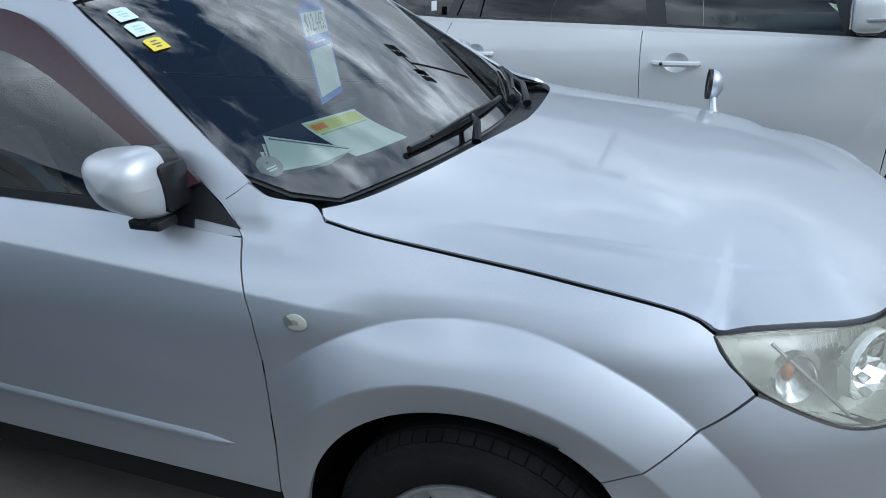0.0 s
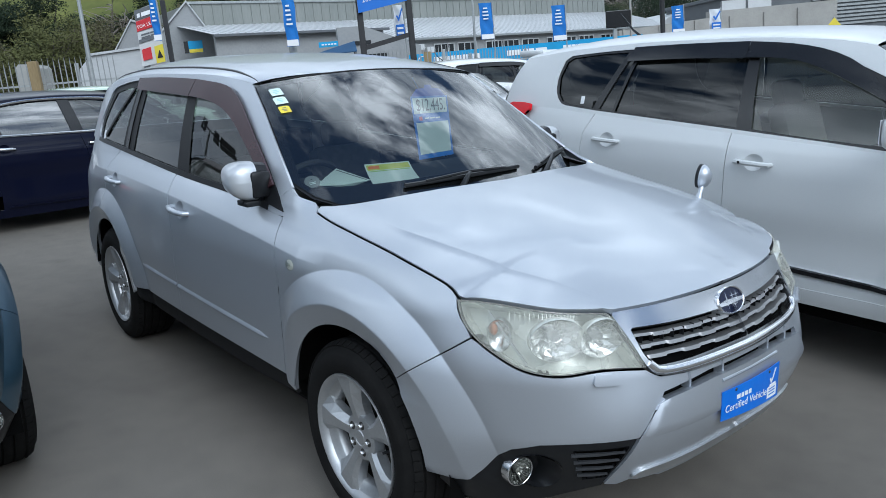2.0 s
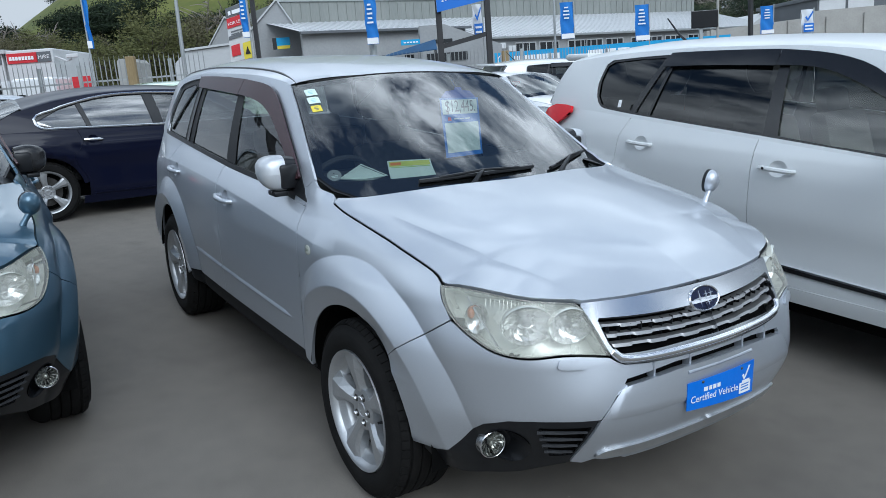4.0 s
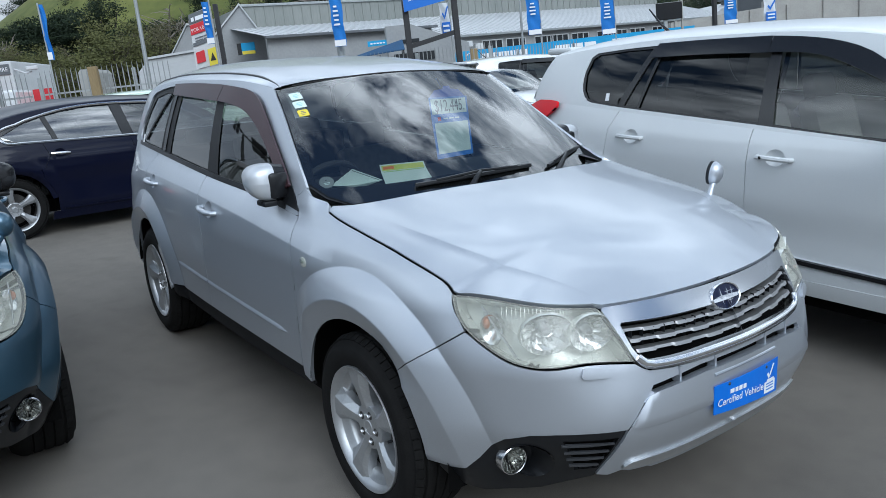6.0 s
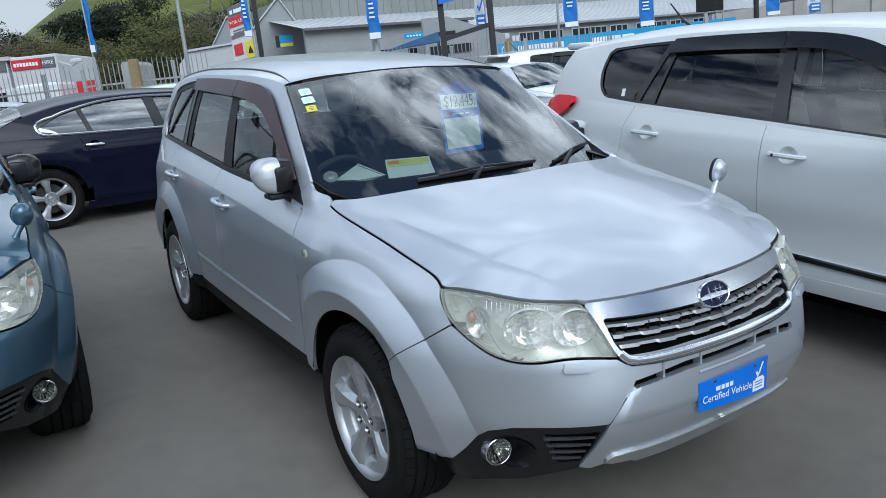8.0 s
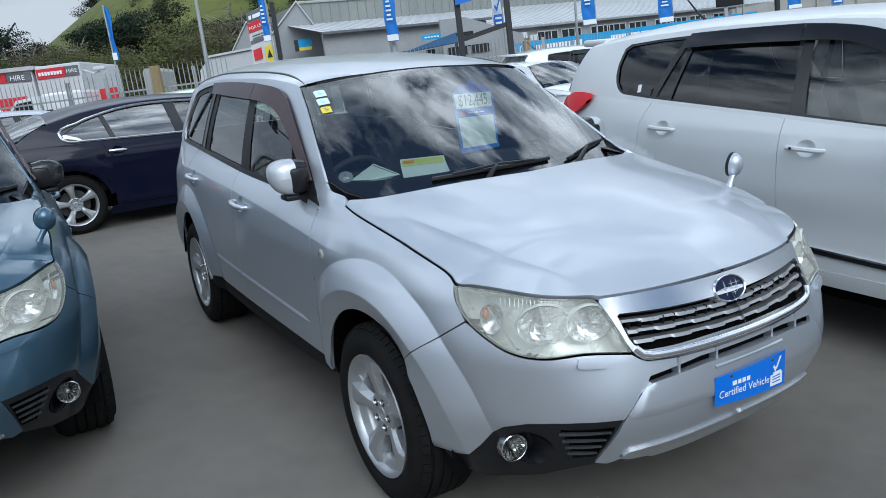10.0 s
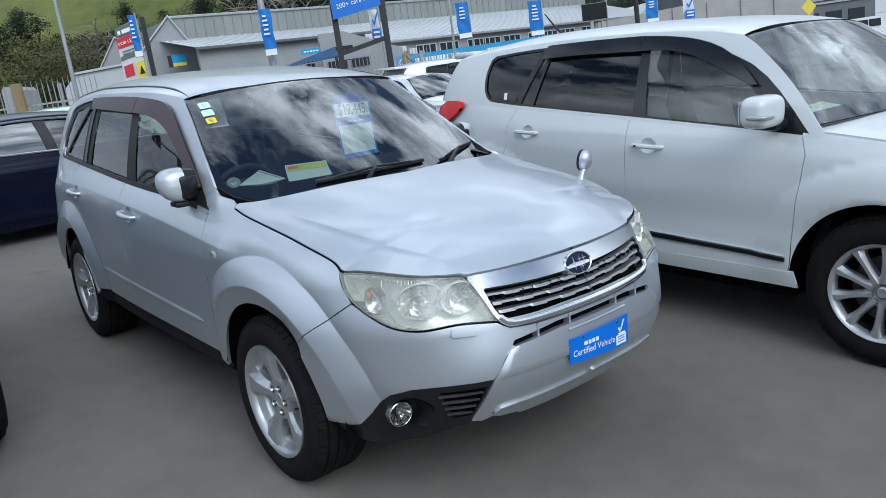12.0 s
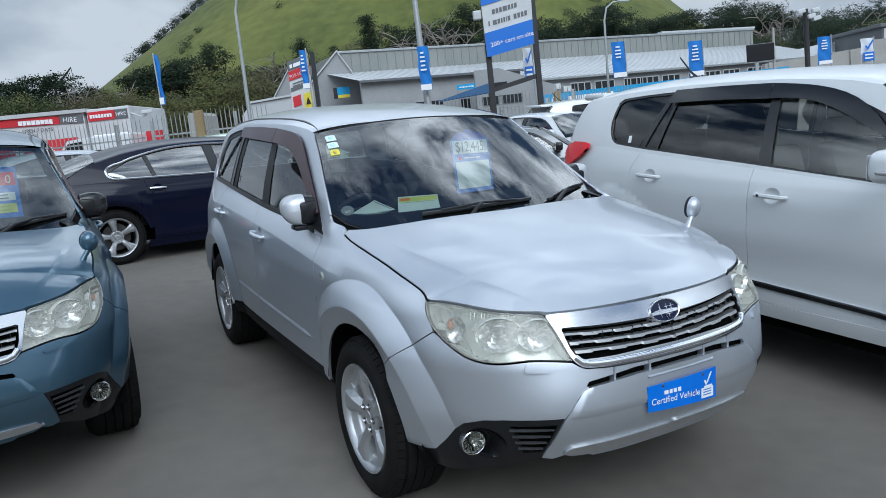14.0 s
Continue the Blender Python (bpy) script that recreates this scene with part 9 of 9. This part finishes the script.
# right-hand end: block wall, sheds, road sign, van
wallr = at_site(new("block_wall"))
bm = bmesh.new()
slab(bm, [(19.0, 1.0), (19.0, 3.45), (24.8, 3.75), (24.8, 4.1), (33.5, 4.2), (33.5, 1.0)], 43, 43.4)
part("wall", bm, CONCRETE, wallr)
for k in range(6):
    bm = bmesh.new()
    quadbox(bm, 19.2 + 2.3 * k, 19.35 + 2.3 * k, 42.9, 43.0, 1.0, 3.5 + 0.08 * k)
    part("pier", bm, CONCRETE, wallr)
tagged(wallr, "pale concrete block wall", "wall")
arched = at_site(new("arched_shed"))
bm = bmesh.new()
slab(bm, [(34 + 5 * math.cos(a), 3.6 + 1.9 * math.sin(a)) for a in np.linspace(math.pi, 0, 20)] + [(39, 1), (29, 1)], 58, 70)
part("roof", bm, WHITEROOF, arched)
bm = bmesh.new()
quadbox(bm, 30, 38, 57.9, 58, 1, 4.2)
part("front", bm, GREYWALL, arched)
tagged(arched, "white arched shed roof", "building")
office = at_site(new("office_building"))
bm = bmesh.new()
quadbox(bm, 31, 46, 52, 60, 0.5, 5.4)
part("wall", bm, GREYBOARD, office)
for k in range(9):
    bm = bmesh.new()
    quadbox(bm, 38.5, 45.8, 51.86, 51.98, 2.9 + 0.27 * k, 3.05 + 0.27 * k)
    part("louvre", bm, GALV, office)
for x0 in (31.1, 33.2):
    bm = bmesh.new()
    quadbox(bm, x0, x0 + 1.9, 51.90, 51.99, 2.6, 5.3)
    part("pale_panel", bm, WHITEBOARD, office)
for k in range(3, 7):
    for z in (1.2,):
        bm = bmesh.new()
        quadbox(bm, 31.6 + 2.0 * k, 33.0 + 2.0 * k, 51.93, 52.0, z, z + 1.1)
        part("window", bm, DARKPANE, office)
bm = bmesh.new()
quadbox(bm, 30.8, 46.2, 51.8, 60.2, 5.4, 5.65, 0.03)
part("roof", bm, GREYBOARD, office)
bm = bmesh.new()
quadbox(bm, 36, 39, 51.9, 51.96, 2.6, 4.6)
part("blue_panel", bm, textured("dull_blue_sheet", (0.05, 0.11, 0.18), (0.08, 0.16, 0.25), 2, (0.6, 0.8)), office)
tagged(office, "dark grey two-storey office with louvred upper wall", "building")
rs_ = at_site(new("road_sign"))
bm = bmesh.new()
box(bm, (0, 0, 0), (0.62, 0.03, 0.62), 0.01, Matrix.Translation((27.75, 36, 2.45)) @ Matrix.Rotation(radians(45), 4, "Y"))
part("plate", bm, YELLOW, rs_, "yellow diamond plate")
bm = bmesh.new()
tube(bm, [(27.75, 36.04, -0.5), (27.75, 36.04, 2.9)], 0.03)
part("post", bm, GALV, rs_)
tagged(rs_, "yellow diamond road sign on a post", "sign")
van = at_site(new("van"))
bm = bmesh.new()
slab(bm, [(29.3, -0.1), (29.3, 1.05), (29.55, 1.50), (32.0, 1.52), (32.5, 1.0), (33.0, 0.8), (33.1, -0.1)], 36, 37.8)
part("body", bm, WHITE, van)
for x0, x1 in ((29.65, 30.4), (30.5, 31.3), (31.4, 32.1)):
    bm = bmesh.new()
    quadbox(bm, x0, x1, 35.95, 36.0, 1.0, 1.38)
    part("side_window", bm, DARKPANE, van)
for x in (30.0, 32.4):
    bm = bmesh.new()
    lathe(bm, [(0.001, 0), (0.2, 0), (0.33, 0.03), (0.33, 0.2), (0.001, 0.2)], 20, Matrix.Translation((x, 36.1, -0.1)) @ Matrix.Rotation(radians(90), 4, "X"))
    part("wheel", bm, RUBBER, van, "", True)
tagged(van, "white van parked by the road", "van")

# crane on the skyline
crane = at_site(new("crane"))
bm = bmesh.new()
tube(bm, [(-101, 200, 8), (-97.9, 200, 24.5), (-93.1, 200, 29.2)], [0.5, 0.35, 0.2], 6)
part("jib", bm, DARKSTEEL, crane)
bm = bmesh.new()
tube(bm, [(-93.1, 200, 29.2), (-93.0, 200, 27.6)], 0.08, 5)
part("cable", bm, DARKSTEEL, crane)
tagged(crane, "distant crane jib above the trees", "crane")

# ---------------- hill ----------------
def grass_material():
    m = textured("hill_grass", (0.062, 0.080, 0.014), (0.140, 0.150, 0.034), 0.022, (0.9, 1.0), 0, 0.0, fine=0.22, detail=8, spread=(0.36, 0.62))
    return m


def hill_height(x, d):
    # a cone with a flat top, its ridge falling to both sides
    k = np.hypot((x - 20) / np.where(x < 20, 235.0, 140.0), (d - 400) / 190.0)
    z = 150 * np.clip(1.0 - k, 0, 0.86) ** 0.95
    return z + 1.6 * np.sin(x * 0.05 + d * 0.02) * np.clip(1.2 - k, 0, 1) + 0.9 * np.sin(x * 0.13 + 1.7) * np.cos(d * 0.09) * np.clip(1.2 - k, 0, 1)


hill = grid("hill", lambda u, v: np.stack([u, v, hill_height(u, v) + 2], 1), np.linspace(-250, 260, 103), np.linspace(225, 600, 76), grass_material(), None)
hill.matrix_basis = SITE
tagged(hill, "steep grassy green hill", "hill", kind="structure")

# ---------------- trees ----------------
def leaf_material(name, dark, light):
    m = material(name, light, 0.85, 0, 0, 0.2)
    nt = m.node_tree
    g, r = nt.nodes.new("ShaderNodeNewGeometry"), nt.nodes.new("ShaderNodeValToRGB")
    r.color_ramp.elements[0].color, r.color_ramp.elements[1].color = (*dark, 1), (*light, 1)
    nt.links.new(g.outputs["Random Per Island"], r.inputs[0])
    nt.links.new(r.outputs[0], nt.nodes["Principled BSDF"].inputs["Base Color"])
    return m


PINE = leaf_material("dark_pine_leaf", (0.012, 0.020, 0.012), (0.026, 0.040, 0.019))
OLIVE = leaf_material("olive_leaf", (0.075, 0.080, 0.028), (0.125, 0.13, 0.050))
GREENLEAF = leaf_material("green_leaf", (0.042, 0.055, 0.022), (0.075, 0.09, 0.036))
BROWNLEAF = leaf_material("dry_leaf", (0.072, 0.066, 0.036), (0.118, 0.110, 0.060))
BARK = textured("bark", (0.05, 0.042, 0.035), (0.11, 0.095, 0.08), 2, (0.85, 0.95), 0, 0.01)
TWIG = textured("grey_twig", (0.16, 0.14, 0.12), (0.27, 0.24, 0.21), 2, (0.85, 0.95))
rng = random.Random(7)


def clumps(verts, faces, centre, radii, n, size, flat=1.0, leaves=64):
    """Leaf tufts scattered through an uneven crown."""
    for _ in range(n):
        while True:
            p = Vector((rng.uniform(-1, 1), rng.uniform(-1, 1), rng.uniform(-1, 1)))
            if 0.25 < p.length < 1.0:
                break
        p = p.normalized() * p.length ** 0.5
        c = Vector(centre) + Vector((p.x * radii[0], p.y * radii[1], p.z * radii[2])) * rng.uniform(0.75, 1.12)
        cs = size * rng.uniform(0.6, 1.5)
        for _ in range(leaves):
            o = c + Vector((rng.gauss(0, 1), rng.gauss(0, 1), rng.gauss(0, 0.7) * flat)) * cs * 0.55
            a = Vector((rng.gauss(0, 1), rng.gauss(0, 1), rng.gauss(0, 0.6))).normalized()
            b = a.orthogonal().normalized()
            w = cs * rng.uniform(0.085, 0.17)
            i = len(verts)
            verts += [o + a * w, o + b * w * 0.6, o - a * w, o - b * w * 0.6]
            faces.append((i, i + 1, i + 2, i + 3))


def tree(name, x, d, base, h, w, mat, form, label, dense_=1.0):
    t = at_site(new(name))
    bm = bmesh.new()
    lean = rng.uniform(-0.04, 0.04) * h
    trunk = [(x, d, base), (x + lean * 0.3, d, base + h * 0.3), (x + lean, d, base + h * (0.9 if form == "cone" else 0.7))]
    tube(bm, trunk, [h * 0.028, h * 0.022, h * 0.006], 7)
    tips = []
    limbs = 26 if form == "bare" else 9
    for k in range(limbs):
        z = base + h * rng.uniform(0.2 if form == "bare" else 0.3, 0.72)
        a = rng.uniform(0, 2 * math.pi)
        r = w * rng.uniform(0.35, 0.5)
        e = (x + lean * 0.5 + r * math.cos(a), d + r * math.sin(a), z + h * rng.uniform(0.08, 0.28))
        mid = (x + lean * 0.4 + r * 0.45 * math.cos(a), d + r * 0.45 * math.sin(a), z + h * 0.03)
        tube(bm, [(x + lean * 0.4, d, z - h * 0.04), mid, e], [h * 0.012, h * 0.008, h * 0.003], 5)
        tips.append(e)
        if form == "bare":
            for _ in range(8):
                q = Vector(mid).lerp(Vector(e), rng.uniform(0.1, 1))
                v = Vector((rng.gauss(0, 1), rng.gauss(0, 1), abs(rng.gauss(0.6, 0.6)))) * h * 0.08
                tube(bm, [q, q + v * 0.5 + Vector((0, 0, h * 0.01)), q + v], [h * 0.005, h * 0.004, h * 0.002], 3)
    part("trunk", bm, TWIG if form == "bare" else BARK, t, "", True)
    if form != "bare":
        vs, fs = [], []
        if form == "cone":
            tiers = int(16 * dense_)
            for k in range(tiers):
                f = k / (tiers - 1)
                clumps(vs, fs, (x + lean * f, d, base + h * (0.16 + 0.84 * f)), (w * 0.5 * (1.02 - f) + 0.15, w * 0.5 * (1.02 - f) + 0.15, h * 0.045), int(14 * (1.15 - f)) + 3, h * 0.045, 0.5)
        elif form == "layer":
            for e in tips + [trunk[-1]]:
                clumps(vs, fs, Vector(e) + Vector((0, 0, h * 0.05)), (w * 0.24, w * 0.24, h * 0.085), int(20 * dense_), h * 0.055, 0.5)
            clumps(vs, fs, (x + lean, d, base + h * 0.78), (w * 0.34, w * 0.34, h * 0.2), int(60 * dense_), h * 0.06, 0.6)
        else:
            clumps(vs, fs, (x + lean * 0.5, d, base + h * 0.60), (w * 0.46, w * 0.46, h * 0.38), int(130 * dense_), h * 0.07)
            for e in tips[:6]:
                clumps(vs, fs, e, (w * 0.17, w * 0.17, h * 0.13), int(14 * dense_), h * 0.06)
        link_mesh("crown", vs, fs, mat, t, smooth=False)
    tagged(t, label, "tree", "trees on the hillside")
    return t


# dark pines along the foot of the hill
for x, top, w in ((-41, 12.4, 7), (-37.0, 12.6, 6.5), (-34.0, 11.6, 5.5), (-30.8, 9.8, 5), (-28.6, 11.4, 5.5), (-25.6, 12.0, 6.5), (-22.4, 11.9, 6), (-18.8, 11.2, 6), (-15.6, 11.0, 5.5)):
    tree("pine_tree", x, 72 + rng.uniform(-3, 4), 1.0, top - (2.3 if x < -30 else 1.7), w, PINE, "layer", "dark spreading pine tree below the hill", 1.3)
tree("conifer_tree", -20.3, 73, 1.0, 11.2, 3.2, GREENLEAF, "cone", "tall thin green conifer below the hill", 1.5)
for x, top, w in ((-12.2, 11.6, 4.2), (-5.6, 13.4, 4.6), (-9.0, 10.6, 4)):
    tree("conifer_tree", x, 74, 1.0, top - 1.0, w, PINE, "cone", "dark pointed conifer below the hill", 2.0)
for x, top, w in ((-2.5, 13.0, 6.5), (2.0, 14.2, 7), (6.0, 13.4, 7), (10.0, 13.2, 7.5)):
    tree("pine_tree", x, 82, 1.0, top - 1.6, w, PINE, "layer", "dark spreading pine tree below the hill", 1.4)
for x, top, w in ((14.5, 13.4, 8), (19.5, 13.6, 8), (25.0, 14.0, 9), (30.0, 13.0, 8), (35.5, 12.2, 8.5), (41.0, 12.6, 9), (46.5, 10.6, 8), (52.0, 11.2, 9), (58, 10, 9)):
    tree("pine_tree", x, 92 + rng.uniform(-4, 6), 1.0, top - 0.6, w, PINE, "layer", "dark spreading pine tree below the hill", 1.6)
# bare and dry trees
for x, d, top, w in ((-31.3, 66, 9.6, 4.2), (-27.4, 64, 9.4, 5), (2.2, 76, 13.4, 6.5), (-1.0, 76, 12.2, 5), (-14.6, 70, 10.8, 4.5), (40.0, 86, 12.6, 6), (48.5, 84, 10.5, 6)):
    tree("bare_tree", x, d, 1.0, top - 1.0, w, TWIG, "bare", "leafless grey-brown tree among pines")
# rounded bushes before them
for k in range(24):
    x = -33 + k * 1.22 + rng.uniform(-0.5, 0.5)
    top = 7.3 + rng.uniform(-1.2, 0.6) + (0.8 if -15.5 < x < -11 else 0)
    m = (OLIVE, BROWNLEAF, BROWNLEAF, OLIVE, GREENLEAF)[k % 5]
    tree("bushy_tree", x, 55 + rng.uniform(-3, 5), 0.5, top - 0.5, 5.2, m, "round", "bushy olive-green tree behind the fence" if m is not BROWNLEAF else "bushy brownish tree behind the fence")
for k in range(9):
    tree("bushy_tree", 9 + k * 5.5 + rng.uniform(-1, 1), 80 + rng.uniform(-3, 3), 0.8, 8.5 + rng.uniform(-1.2, 1.2), 7.5, GREENLEAF if k % 2 else PINE, "round", "bushy green tree behind the warehouse")
# scrub on the hill's skyline
vs, fs = [], []
for k in range(46):
    a = k / 45
    far = np.linspace(240, 420, 60)
    slope = -0.385 + 0.17 * a + rng.uniform(-0.004, 0.004)
    d = float(far[np.argmax((hill_height(slope * far, far) + 0.4) / far)])
    x = slope * d
    z = float(hill_height(np.array([x]), np.array([d]))[0]) + 2
    clumps(vs, fs, (x, d, z + 1.2), (2.0, 2.0, 1.6 + rng.uniform(-0.6, 1.0)), 7, 1.5)
for k in range(60):
    x, d = rng.uniform(-120, 200), rng.uniform(235, 300)
    z = float(hill_height(np.array([x]), np.array([d]))[0]) + 2
    clumps(vs, fs, (x, d, z + 0.8), (1.8, 1.8, 1.2), 5, 1.3)
scrub = link_mesh("hill_scrub", vs, fs, PINE, None, smooth=False)
scrub.matrix_basis = SITE
tagged(scrub, "dark scrub dotted over the hill", "scrub", kind="stuff")


# ---------------- plain unseen walls, added to close the place behind the viewpoint and darken low reflections ---
BOUNDARY = textured("boundary_wall_paint", (0.10, 0.105, 0.10), (0.16, 0.165, 0.155), 0.3, (0.8, 0.9), 0, 0.002)
for nm, (x, y), (sx, sy), label in (("wall_front", (30, -6), (0.4, 90), "long plain dark wall added out of view in front"), ("wall_side", (-6, -34), (72, 0.4), "long plain dark wall added out of view at the side")):
    bm = bmesh.new()
    box(bm, (x, y, 2.2), (sx, sy, 5.4), 0.03)
    tagged(part(nm, bm, BOUNDARY), label, "wall", kind="structure")
